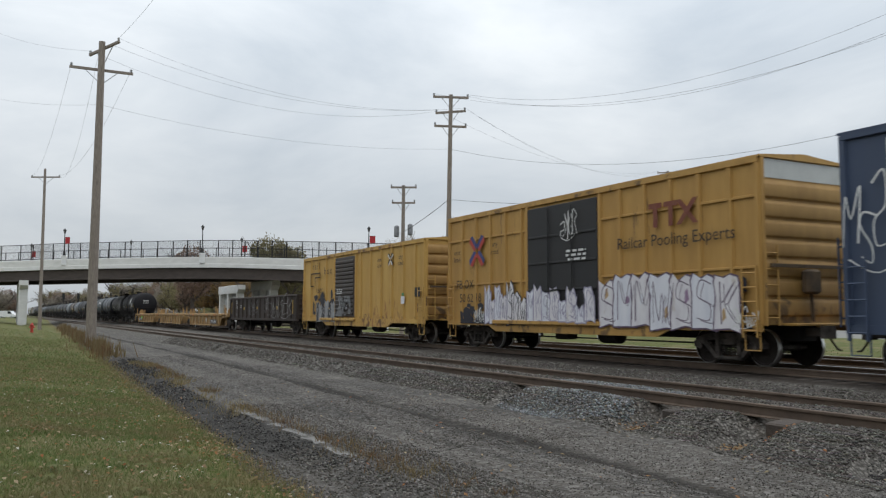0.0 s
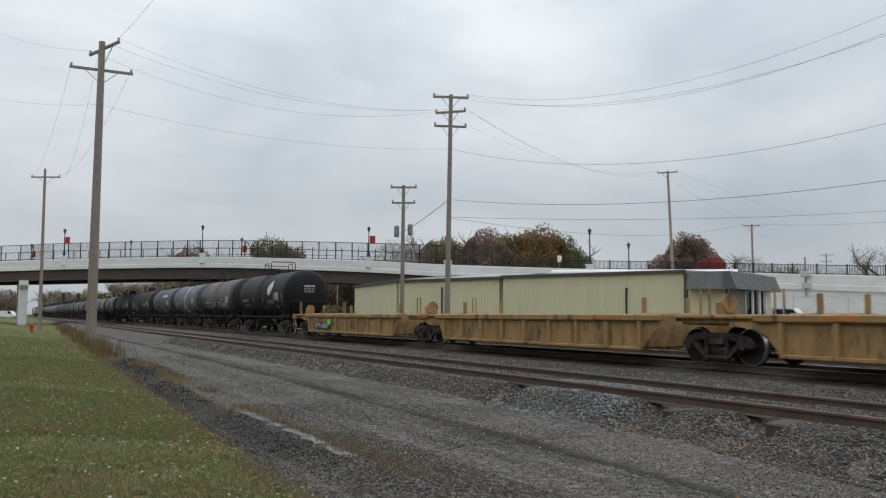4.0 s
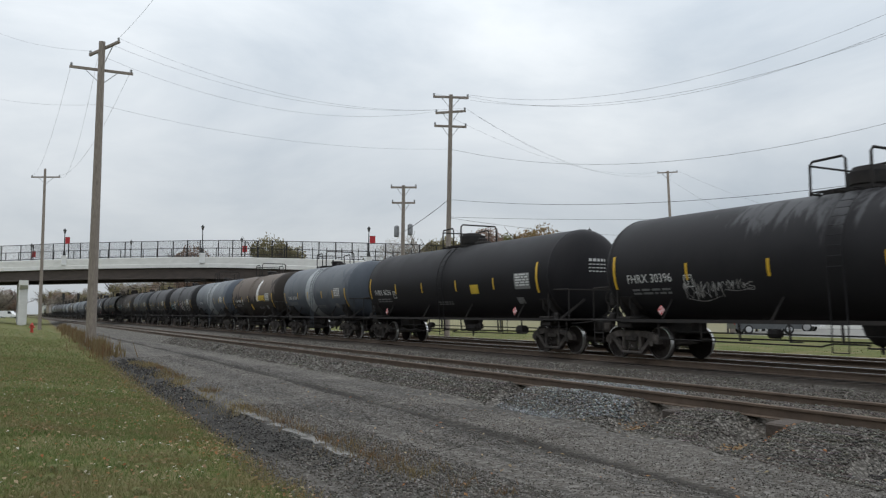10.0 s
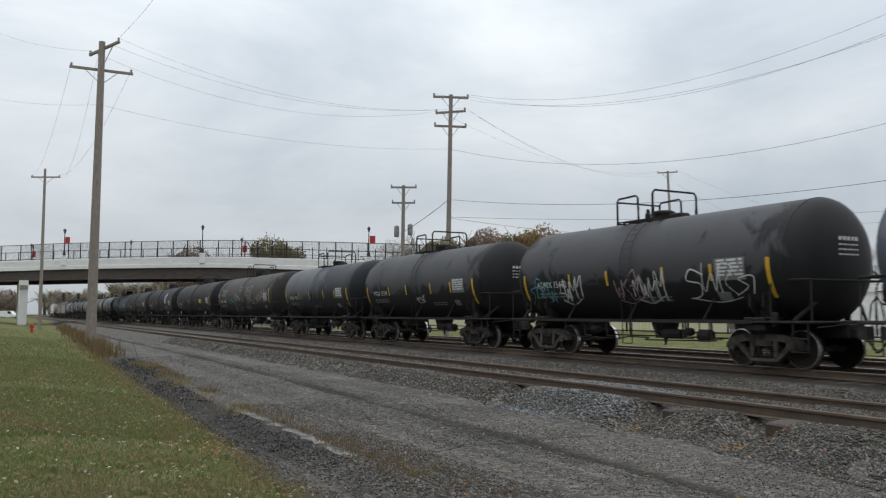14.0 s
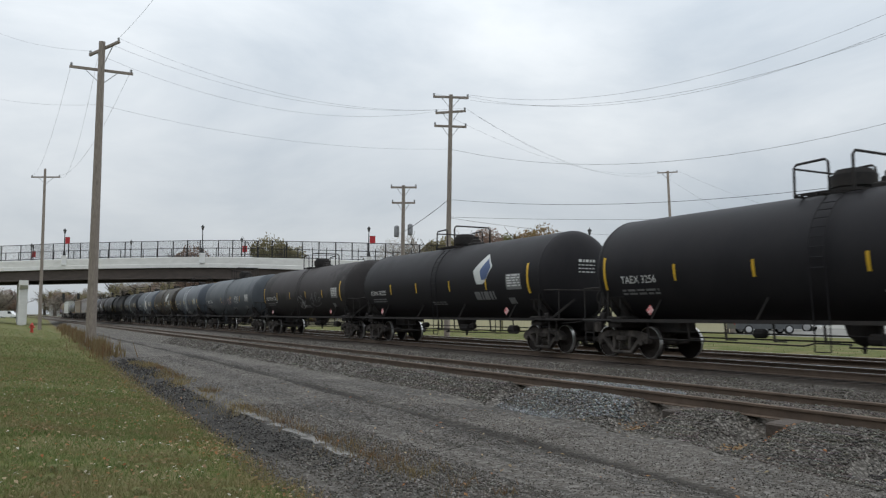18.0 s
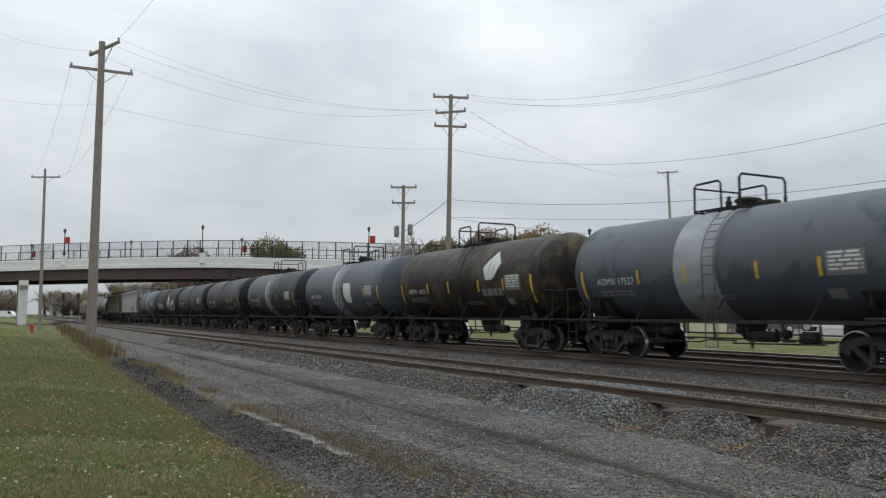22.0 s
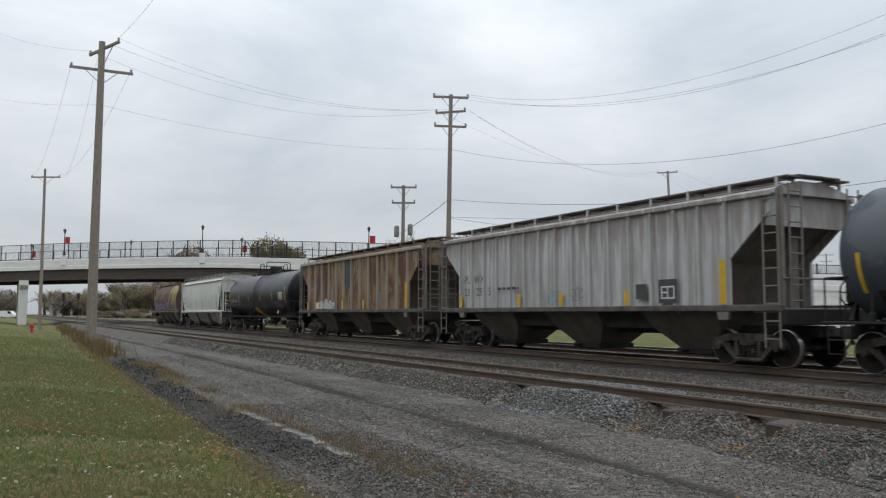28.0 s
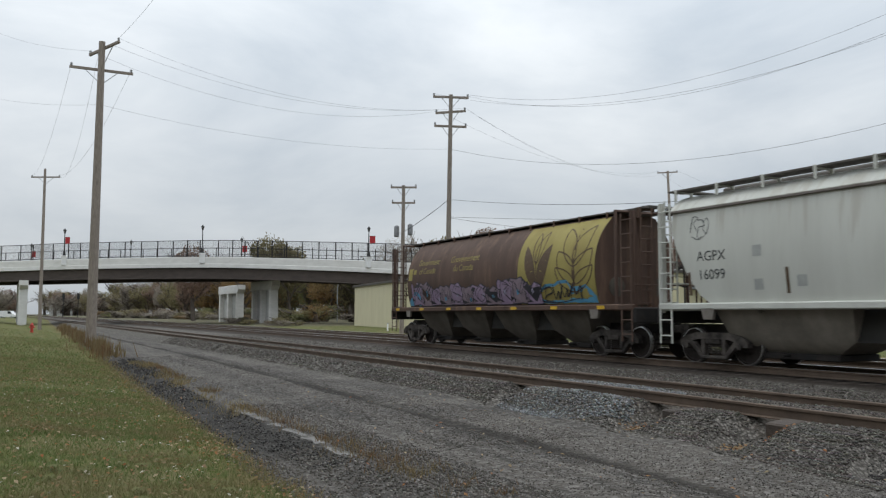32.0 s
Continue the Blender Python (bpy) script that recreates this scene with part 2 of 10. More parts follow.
M_STEELGREY = material("galvanised_grey", (0.34, 0.35, 0.36), 0.55, 0.5, (0.24, 0.25, 0.26), 3, 0.5)


# ---- the ground, one sheet from the bank under the camera to the horizon
def lerp(v, xs, ys):
    return float(np.interp(v, xs, ys))


PITS = ((-9.35, 8.50, 0.36), (-7.5, 8.45, 0.38), (-5.45, 8.35, 0.34), (-13.1, 8.6, 0.22))


def ballast_foot(x):
    return 6.65 - 0.106 * max(x, -11.8)


def rut_line(x):
    return 5.88 - 0.032 * max(x, -30.0)


def ground_z(x, y):
    z = lerp(y, (-400, -60, -4, 0.6, 2.2, 3.0, 3.6, 7.2, 7.21, 8.9, 9.1, 10.8, 11.0, 11.9, 12.8, 15.2, 16.0, 18.5, 20.4, 22.8, 24.2, 27, 400),
             (0.6, 0.4, -0.02, -0.16, -0.34, -0.46, -0.36, -0.37, -0.37, -0.37, -0.045, -0.045, -0.06, -0.25, -0.36, -0.30, -0.20, -0.20, -0.20, -0.20, -0.36, -0.15, 0.2))
    if 7.0 < y < 9.1:
        f = min(1.0, max(0.0, (y - ballast_foot(x) + 0.1) / (8.75 - ballast_foot(x))))
        z = max(z, -0.37 + 0.30 * f * f * (3 - 2 * f)) if y < 8.95 else -0.07
    if abs(x) < 60 and -6 < y < 26:
        z += 0.022 * noise.noise((x * 0.9, y * 1.3, 0)) + 0.010 * noise.noise((x * 4, y * 4, 3))
        if 6.9 < y < 9.4:
            if y < 8.9:
                z += 0.07 * max(0.0, noise.noise((x * 0.8 + 4, y * 1.0, 7))) * min(1.0, (y - 6.9) / 0.5) * min(1, (8.9 - y) / 0.25)
            for hx, hy, dz in PITS:
                z -= dz * math.exp(-(((x - hx - 0.18 * (8.4 - y)) / 0.46) ** 2 + ((y - hy) / 0.66) ** 2) ** 2)
            z = max(z, -0.43)
        if -15.5 < x < -8 and 7.2 < y < 10.3:
            z += 0.035 * math.exp(-((x + 11.4) / 1.3) ** 2 - ((y - 8.4) / 0.55) ** 2)
        z -= 0.03 * math.exp(-((y - 4.9 - 0.15 * math.sin(x * 0.3)) / 0.22) ** 2) + 0.06 * math.exp(-((y - rut_line(x) - 0.08 * math.sin(x * 0.8)) / 0.17) ** 2)
    return z


def steps(*runs):
    out = [runs[0][0]]
    for a, b, d in runs:
        n = max(1, round((b - a) / d))
        out += [a + (b - a) * (i + 1) / n for i in range(n)]
    return out


gx = steps((-1600, -400, 150), (-400, -140, 20), (-140, -60, 2.5), (-60, -30, 0.8), (-30, -3, 0.14), (-3, 12, 0.6), (12, 60, 6), (60, 1200, 160))
gy = steps((-900, -60, 90), (-60, -6, 5), (-6, 0, 0.5), (0, 12, 0.14), (12, 27, 0.4), (27, 80, 5), (80, 400, 30), (400, 1600, 150))
g_verts = [(x, y, ground_z(x, y)) for x in gx for y in gy]
ny = len(gy)
g_faces = [(i * ny + j, (i + 1) * ny + j, (i + 1) * ny + j + 1, i * ny + j + 1) for i in range(len(gx) - 1) for j in range(ny - 1)]


def ground_material():
    m = bpy.data.materials.new("grass_gravel_and_ballast")
    m.use_nodes = True
    t = m.node_tree
    b = t.nodes["Principled BSDF"]
    b.inputs["Specular IOR Level"].default_value = 0.1

    def node(kind, **kw):
        n = t.nodes.new(kind)
        for k, v in kw.items():
            n.inputs[k].default_value = v
        return n

    def link(a, c):
        t.links.new(a, c)

    def noise_tex(scale, detail=5.0, vec=None, rough=0.6):
        n = node("ShaderNodeTexNoise", Scale=scale, Detail=detail, Roughness=rough)
        link(vec or geo.outputs["Position"], n.inputs["Vector"])
        return n.outputs["Fac"]

    def ramp(v, a, c, lo=0.0, hi=1.0):
        n = node("ShaderNodeMapRange")
        n.interpolation_type = "SMOOTHSTEP"
        for k, x in zip(("From Min", "From Max", "To Min", "To Max"), (a, c, lo, hi)):
            n.inputs[k].default_value = x
        link(v, n.inputs["Value"])
        return n.outputs["Result"]

    def math_node(op, a, c):
        n = t.nodes.new("ShaderNodeMath")
        n.operation = op
        for i, v in enumerate((a, c)):
            if isinstance(v, (int, float)):
                n.inputs[i].default_value = v
            else:
                link(v, n.inputs[i])
        return n.outputs[0]

    def mix(f, a, c):
        n = t.nodes.new("ShaderNodeMix")
        n.data_type = "RGBA"
        for k, v in (("A", a), ("B", c)):
            if isinstance(v, tuple):
                n.inputs[k].default_value = (*v, 1)
            else:
                link(v, n.inputs[k])
        if isinstance(f, float):
            n.inputs["Factor"].default_value = f
        else:
            link(f, n.inputs["Factor"])
        return n.outputs["Result"]

    geo = t.nodes.new("ShaderNodeNewGeometry")
    sep = t.nodes.new("ShaderNodeSeparateXYZ")
    link(geo.outputs["Position"], sep.inputs["Vector"])
    x, y = sep.outputs["X"], sep.outputs["Y"]
    # streaks that run along the lane
    mp = node("ShaderNodeMapping", Scale=(0.10, 1.6, 1.0))
    link(geo.outputs["Position"], mp.inputs["Vector"])
    streak = noise_tex(1.0, 6.0, mp.outputs["Vector"])
    fine, mid, big = noise_tex(38.0, 3.0), noise_tex(5.0, 6.0), noise_tex(0.6, 5.0)
    vor = node("ShaderNodeTexVoronoi", Scale=22.0)
    link(geo.outputs["Position"], vor.inputs["Vector"])
    cell = t.nodes.new("ShaderNodeSeparateColor")
    link(vor.outputs["Color"], cell.inputs["Color"])
    # fine grey stone of the lane, darker where the tyres run
    lane = mix(ramp(streak, 0.40, 0.60), (0.100, 0.090, 0.079), (0.044, 0.040, 0.036))
    lane = mix(ramp(mid, 0.42, 0.66, 0.0, 0.55), lane, (0.112, 0.100, 0.086))
    lane = mix(ramp(big, 0.52, 0.66, 0.0, 0.55), lane, (0.142, 0.128, 0.111))
    lane = mix(ramp(big, 0.34, 0.46, 0.5, 0.0), lane, (0.040, 0.036, 0.031))
    lane = mix(ramp(cell.outputs["Red"], 0.0, 1.0, 0.0, 0.42), lane, mix(ramp(cell.outputs["Green"], 0.4, 0.6), (0.050, 0.047, 0.044), (0.27, 0.256, 0.24)))
    # coarse ballast
    ball = mix(cell.outputs["Red"], (0.085, 0.078, 0.069), (0.225, 0.208, 0.186))
    ball = mix(ramp(vor.outputs["Distance"], 0.3, 0.65, 0.0, 0.8), ball, (0.052, 0.047, 0.041))
    # oily bed under the main line
    oily = mix(ramp(mid, 0.35, 0.65), (0.036, 0.030, 0.026), (0.062, 0.052, 0.044))
    # black wet cinders of the ditch
    cinder = mix(ramp(fine, 0.35, 0.65), (0.020, 0.0185, 0.017), (0.050, 0.046, 0.042))
    cinder = mix(ramp(cell.outputs["Blue"], 0.55, 1.0, 0.0, 0.3), cinder, (0.10, 0.095, 0.088))
    # grass, patchy, with yellow blades
    grass = mix(ramp(mid, 0.35, 0.65), (0.068, 0.088, 0.025), (0.122, 0.122, 0.042))
    grass = mix(ramp(big, 0.46, 0.64, 0.0, 0.8), grass, (0.175, 0.145, 0.075))
    grass = mix(ramp(fine, 0.60, 0.75, 0.0, 0.5), grass, (0.17, 0.15, 0.075))
    wob = math_node("MULTIPLY_ADD", mid, 0.9)
    t.nodes[-1].inputs[2].default_value = -0.45
    yw = math_node("ADD", y, wob)
    edge = math_node("MULTIPLY_ADD", math_node("MINIMUM", x, 0.0), -0.036)
    t.nodes[-1].inputs[2].default_value = 2.22
    near = math_node("SUBTRACT", edge, yw)
    brink = math_node("MULTIPLY_ADD", x, -0.07)
    t.nodes[-1].inputs[2].default_value = 2.4
    brink = math_node("SUBTRACT", math_node("MAXIMUM", brink, 3.62), yw)
    ditch = math_node("MULTIPLY", ramp(near, -0.15, 0.0, 1.0, 0.0), ramp(brink, -0.12, 0.1))
    ditch = math_node("MULTIPLY", ditch, math_node("MULTIPLY", ramp(x, -36.0, -30.0), ramp(mid, 0.30, 0.50, 0.75, 1.0)))
    ditch = math_node("MULTIPLY", ditch, ramp(x, -10.6, -9.0, 1.0, 0.35))
    col = mix(ditch, lane, cinder)
    rut = math_node("MULTIPLY_ADD", math_node("MAXIMUM", x, -30.0), -0.032)
    t.nodes[-1].inputs[2].default_value = 5.88
    rut = math_node("ABSOLUTE", math_node("SUBTRACT", math_node("ADD", y, math_node("MULTIPLY", wob, 0.35)), rut), 0.0)
    col = mix(math_node("MULTIPLY", ramp(rut, 0.05, 0.24, 0.9, 0.0), ramp(mid, 0.3, 0.5, 0.55, 1.0)), col, (0.026, 0.023, 0.020))
    toe = math_node("MULTIPLY_ADD", math_node("MAXIMUM", x, -11.8), 0.106)
    t.nodes[-1].inputs[2].default_value = -6.65
    bal = ramp(math_node("ADD", yw, toe), -0.1, 0.25)
    col = mix(bal, col, ball)
    oil = math_node("MULTIPLY", ramp(yw, 15.4, 15.8), ramp(yw, 24.4, 24.8, 1.0, 0.0))
    col = mix(oil, col, oily)
    rusty = math_node("MULTIPLY", ramp(yw, 8.7, 9.1), ramp(yw, 10.6, 11.0, 1.0, 0.0))
    col = mix(math_node("MULTIPLY", rusty, 0.35), col, (0.085, 0.066, 0.050))
    # the bank drifts away from the line; scrub beyond the sheds
    g_mask = math_node("MAXIMUM", ramp(near, -0.06, 0.10), ramp(yw, 24.6, 25.2))
    dry = math_node("MULTIPLY", ramp(near, -0.05, 0.05), ramp(near, 0.25, 0.75, 1.0, 0.0))
    grass = mix(math_node("MULTIPLY", dry, 0.6), grass, (0.135, 0.105, 0.042))
    scrub = math_node("MULTIPLY", ramp(x, -96.0, -84.0, 1.0, 0.0), ramp(yw, 14.0, 20.0))
    grass = mix(math_node("MULTIPLY", scrub, ramp(big, 0.3, 0.6, 0.95, 0.6)), grass, mix(ramp(mid, 0.4, 0.6), (0.085, 0.078, 0.062), (0.135, 0.118, 0.085)))
    col = mix(g_mask, col, grass)
    # the paved yard before the buildings, far side of the line
    yard = math_node("ADD", math_node("MULTIPLY", x, -0.42), 27.5)
    kept = math_node("ADD", math_node("MULTIPLY", x, -0.1), 40.2)
    yard = math_node("MAXIMUM", yard, kept)
    lot = ramp(math_node("SUBTRACT", y, yard), -0.4, 0.4)
    lot = math_node("MULTIPLY", lot, ramp(y, 30.0, 31.0))
    lot = math_node("MULTIPLY", lot, ramp(x, -75.0, -70.0))
    col = mix(lot, col, (0.215, 0.21, 0.195))
    link(col, b.inputs["Base Color"])
    link(ramp(mid, 0.2, 0.8, 0.72, 0.98), b.inputs["Roughness"])
    bp = node("ShaderNodeBump", Strength=0.55, Distance=0.03)
    link(math_node("ADD", vor.outputs["Distance"], fine), bp.inputs["Height"])
    link(bp.outputs["Normal"], b.inputs["Normal"])
    return m


M_GROUND = ground_material()
ground = put("ground", Shape().add(g_verts, g_faces), M_GROUND, smooth=80)
tagged(ground, "mown grass bank, grey gravel lane and stone ballast", "ground", kind="structure")

# ---- the tracks
MAIN, SECOND, SIDING = 17.25, 21.60, 9.81
SIDING_Z = 0.08
TRACKS = (("main", MAIN, 0.0, True), ("second", SECOND, 0.0, True), ("siding", SIDING, SIDING_Z, False))


def rail_shape(a, b):
    s = Shape()
    web = [(-0.07, -0.17), (0.07, -0.17), (0.07, -0.158), (0.012, -0.145), (0.012, -0.045), (0.036, -0.036), (0.036, -0.006),
           (0.028, 0.0), (-0.028, 0.0), (-0.036, -0.006), (-0.036, -0.036), (-0.012, -0.045), (-0.012, -0.145), (-0.07, -0.158)]
    return s.prism(web, a, b, "x")


for word, ty, tz, bright in TRACKS:
    track = thing("railway_track", {"main": "main line track with worn bright rails in dark oily ballast",
                                    "second": "second track behind the main line with bright rails",
                                    "siding": "rusty siding track on half buried wooden ties"}[word], "railway track",
                  at=pose(0, ty, tz), kind="structure")
    for side in (-0.7525, 0.7525):
        r = part("rail", shared("rail", lambda: rail_shape(-900, 300)), M_RAIL, track, at=pose(0, side, 0))
        if bright:
            part("running_surface", shared("rail_head", lambda: Shape().box(-900, 300, -0.024, 0.024, -0.002, 0.003)), M_SHINE, r,
                 "polished steel running surface")


# ---- the overpass: the line of its near parapet, from the far end to the ramp
BRIDGE = [Vector(p) for p in ((-175.0, -48.0, 8.1), (-157.7, -23.3, 8.75), (-140.6, -0.1, 9.11), (-132.5, 8.6, 9.26), (-118.2, 24.6, 9.24), (-110.5, 32.7, 8.90),
          (-99.6, 42.3, 8.18), (-88.3, 49.0, 7.25), (-76.8, 55.3, 6.47), (-66.9, 60.8, 5.90), (-59.1, 65.2, 5.42), (-46.9, 71.1, 4.69), (-20.0, 83.0, 3.2), (20.0, 100.0, 1.2))]


def spline(points, step):
    out = []
    for i in range(1, len(points) - 2):
        p0, p1, p2, p3 = points[i - 1:i + 3]
        n = max(2, round((p2 - p1).length / step))
        for k in range(n):
            t = k / n
            out.append(0.5 * ((2 * p1) + (p2 - p0) * t + (2 * p0 - 5 * p1 + 4 * p2 - p3) * t * t + (3 * p1 - p0 - 3 * p2 + p3) * t ** 3))
    out.append(points[-2].copy())
    return out


B_LINE = spline(BRIDGE, 2.45)
B_SIDE = []
for i, p in enumerate(B_LINE):
    d = B_LINE[min(i + 1, len(B_LINE) - 1)] - B_LINE[max(i - 1, 0)]
    B_SIDE.append(Vector((-d.y, d.x, 0)).normalized())


def along(section, i0=0, i1=None, off=0.0):
    """Sweeps an outline of (across, up) pairs along the bridge, from its near edge."""
    s = Shape()
    i1 = len(B_LINE) - 1 if i1 is None else i1
    n = len(section)
    verts = [B_LINE[i] + B_SIDE[i] * (a + off) + Vector((0, 0, b)) for i in range(i0, i1 + 1) for a, b in section]
    m = i1 - i0
    faces = [(k * n + j, k * n + (j + 1) % n, (k + 1) * n + (j + 1) % n, (k + 1) * n + j) for k in range(m) for j in range(n)]
    faces += [tuple(range(n)), tuple(m * n + j for j in range(n - 1, -1, -1))]
    return s.add(verts, faces)


WIDE = 12.5
I_END = min(range(len(B_LINE)), key=lambda i: abs(B_LINE[i].x + 90.5))
bridge = thing("overpass", "white concrete road overpass on brown steel girders with fenced parapets", "bridge", kind="structure")
para = [(0, -0.95), (-0.05, -0.95), (-0.05, -0.05), (0.0, 0.0), (0.30, 0.0), (0.34, -0.05), (0.40, -0.95)]
part("parapet", along(para), M_CONC, bridge, "white concrete parapet")
part("parapet", along([(WIDE - a, b) for a, b in para]), M_CONC, bridge, "white concrete parapet")
part("deck_edge", along([(-0.12, -1.50), (-0.12, -1.0), (-0.06, -0.953), (0.5, -0.953), (0.5, -1.50)]), M_CONC, bridge, "white concrete deck edge")
part("deck", along([(0.504, -1.30), (0.504, -1.0), (WIDE - 0.41, -1.0), (WIDE - 0.41, -1.30)]), M_CONC2, bridge, "grey concrete road deck")
for off in (0.35, 4.2, 8.2, 11.9):
    part("girder", along([(-0.2, -1.55), (0.22, -1.55), (0.06, -1.62), (0.06, -2.95), (0.25, -3.0), (0.25, -3.06), (-0.25, -3.06), (-0.25, -3.0), (-0.06, -2.95), (-0.06, -1.62)],
                          0, I_END, off), M_GIRD, bridge, "brown weathering steel girder")


def nearest(x):
    return min(range(len(B_LINE)), key=lambda i: abs(B_LINE[i].x - x))


def bent(x, y, ground, top, length=9.6, cols=3):
    """A pier of square columns under a cap beam, set parallel to the railway."""
    pier = part("pier", Shape().box(x - length - 0.3, x + 0.45, y - 0.62, y + 0.62, top - 1.35, top, 0.06), M_CONC, bridge, "white concrete pier cap")
    part("cap_overhang", Shape().prism([(x + 0.45, top - 0.02), (x + 1.15, top - 0.02), (x + 1.15, top - 0.75), (x + 0.45, top - 1.33)], y - 0.58, y + 0.58), M_CONC, pier)
    for k in range(cols):
        cx = x - k * (length - 0.6) / (cols - 1)
        if k:
            # greyer concrete than the columns, to carry the shade between them
            part("infill_wall", Shape().box(cx + 0.402, cx + (length - 0.6) / (cols - 1) - 0.402, y + 0.1, y + 0.35, ground, top - 1.352), M_CONC2, pier, "recessed wall between columns, greyed for shade")
        part("column", Shape().box(cx - 0.4, cx + 0.4, y - 0.6, y + 0.55, ground, top - 1.34, 0.05), M_CONC, pier)


bent(-114.6, 34.3, -0.5, 6.0)
bent(-133.2, 34.3, -0.5, 5.9, 12.0)
bent(-137.2, 3.1, -0.6, 6.2, 4.0, 2)
bent(-145.0, 3.1, -0.6, 6.1, 8.0)

# retaining wall of the ramp, in courses of wide panels
for i in range(I_END, len(B_LINE) - 1, 2):
    j = min(i + 2, len(B_LINE) - 1)
    a, b = B_LINE[i], B_LINE[j]
    for lo, hi in ((-0.5, 1.18), (1.20, 2.90), (2.92, 4.6), (4.62, 6.4)):
        ta, tb = min(hi, a.z - 1.5), min(hi, b.z - 1.5)
        if max(ta, tb) - lo < 0.15:
            continue
        s = Shape()
        u = (b - a).normalized() * 0.012
        n = B_SIDE[i]
        quad = [(a + u, lo), (b - u, lo), (b - u, max(tb, lo + 0.02)), (a + u, max(ta, lo + 0.02))]
        s.add([Vector((p.x, p.y, z)) + n * w for w in (0.02, 0.3) for p, z in quad],
              [(0, 1, 2, 3), (7, 6, 5, 4), (0, 4, 5, 1), (1, 5, 6, 2), (2, 6, 7, 3), (3, 7, 4, 0)])
        part("wall_panel", s, M_CONC, bridge, "pale concrete wall panel")
part("ramp_fill", along([(0.32, -9.5), (0.32, -1.56), (WIDE - 0.3, -1.56), (WIDE - 0.3, -9.5)], I_END), M_CONC2, bridge)

# fence on the parapet: tall wire fence over the tracks, iron balusters on the ramp
I_F0, I_F1 = 0, nearest(-84.0)
for off, tall in ((0.16, 2.35), (WIDE - 0.16, 2.35)):
    for i in range(I_F0, I_F1 + 1):
        p = B_LINE[i] + B_SIDE[i] * off
        part("fence_post", Shape().tube([p, p + Vector((0, 0, tall))], 0.075, 6), M_BLACK, bridge)
        if i < I_F1 and off < 1:
            q = B_LINE[i + 1] + B_SIDE[i + 1] * off
            s = Shape()
            for h in (0.12, 1.25, tall):
                s.tube([p + Vector((0, 0, h)), q + Vector((0, 0, h))], 0.045, 5)
            for k in range(1, 22):
                m0 = p.lerp(q, k / 22)
                s.tube([m0 + Vector((0, 0, 0.12)), m0 + Vector((0, 0, tall))], 0.015, 3, False)
            part("fence_panel", s, M_BLACK, bridge, "black wire fence panel")
        elif i < I_F1:
            q = B_LINE[i + 1] + B_SIDE[i + 1] * off
            part("fence_rail", Shape().tube([p + Vector((0, 0, 1.2)), q + Vector((0, 0, 1.2))], 0.03, 5), M_BLACK, bridge)
for i in range(I_F1, len(B_LINE) - 1):
    p, q = B_LINE[i] + B_SIDE[i] * 0.16, B_LINE[i + 1] + B_SIDE[i + 1] * 0.16
    s = Shape()
    for h in (0.10, 0.92):
        s.beam(p + Vector((0, 0, h)), q + Vector((0, 0, h)), 0.05, 0.06)
    for k in range(15):
        m0 = p.lerp(q, k / 15)
        s.beam(m0 + Vector((0, 0, 0.1)), m0 + Vector((0, 0, 0.92)), 0.035, 0.035)
    s.beam(p + Vector((0, 0, 0.0)), p + Vector((0, 0, 1.05)), 0.10, 0.10)
    part("railing", s, M_BLACK, bridge, "black iron baluster railing")


# ---- street lamps on the bridge, on white plinths
def street_lamp(at, banner=0.0, tall=4.0, plinth=True):
    lamp = thing("street_lamp", "black lamp post on a white plinth" + (" with a red banner" if banner else ""), "street lamp", "lamps along the overpass", pose(*at))
    z0 = 0.0
    if plinth:
        part("plinth", Shape().box(-0.35, 0.35, -0.35, 0.35, -0.9, 0.45, 0.05).box(-0.42, 0.42, -0.42, 0.42, 0.38, 0.52, 0.03), M_WHITE, lamp, "white plinth")
        z0 = 0.52
    part("base", Shape().lathe([(z0, 0.26), (z0 + 0.12, 0.26), (z0 + 0.2, 0.19), (z0 + 0.6, 0.16), (z0 + 0.7, 0.09)], 10, axis="z"), M_BLACK, lamp)
    part("post", Shape().tube([(0, 0, z0 + 0.6), (0, 0, z0 + tall - 0.7)], 0.085, 8, True, 0.06), M_BLACK, lamp)
    t = z0 + tall - 0.75
    part("lantern", Shape().lathe([(t, 0.06), (t + 0.1, 0.14), (t + 0.18, 0.12), (t + 0.5, 0.23), (t + 0.53, 0.26), (t + 0.66, 0.12), (t + 0.75, 0.03), (t + 0.86, 0.02)], 8, axis="z"),
         M_BLACK, lamp)
    part("lamp_glass", Shape().lathe([(t + 0.2, 0.126), (t + 0.48, 0.226)], 8, axis="z"), M_LAMP, lamp)
    if banner:
        c, s = math.cos(banner), math.sin(banner)
        for h in (z0 + 1.75, z0 + 2.75):
            part("banner_arm", Shape().tube([(0, 0, h), (0.9 * c, 0.9 * s, h)], 0.02, 5), M_BLACK, lamp)
        part("banner", Shape().beam((0.12 * c, 0.12 * s, z0 + 2.25), (0.86 * c, 0.86 * s, z0 + 2.25), 0.02, 0.96), M_RED, lamp, "red cloth banner")
    return lamp


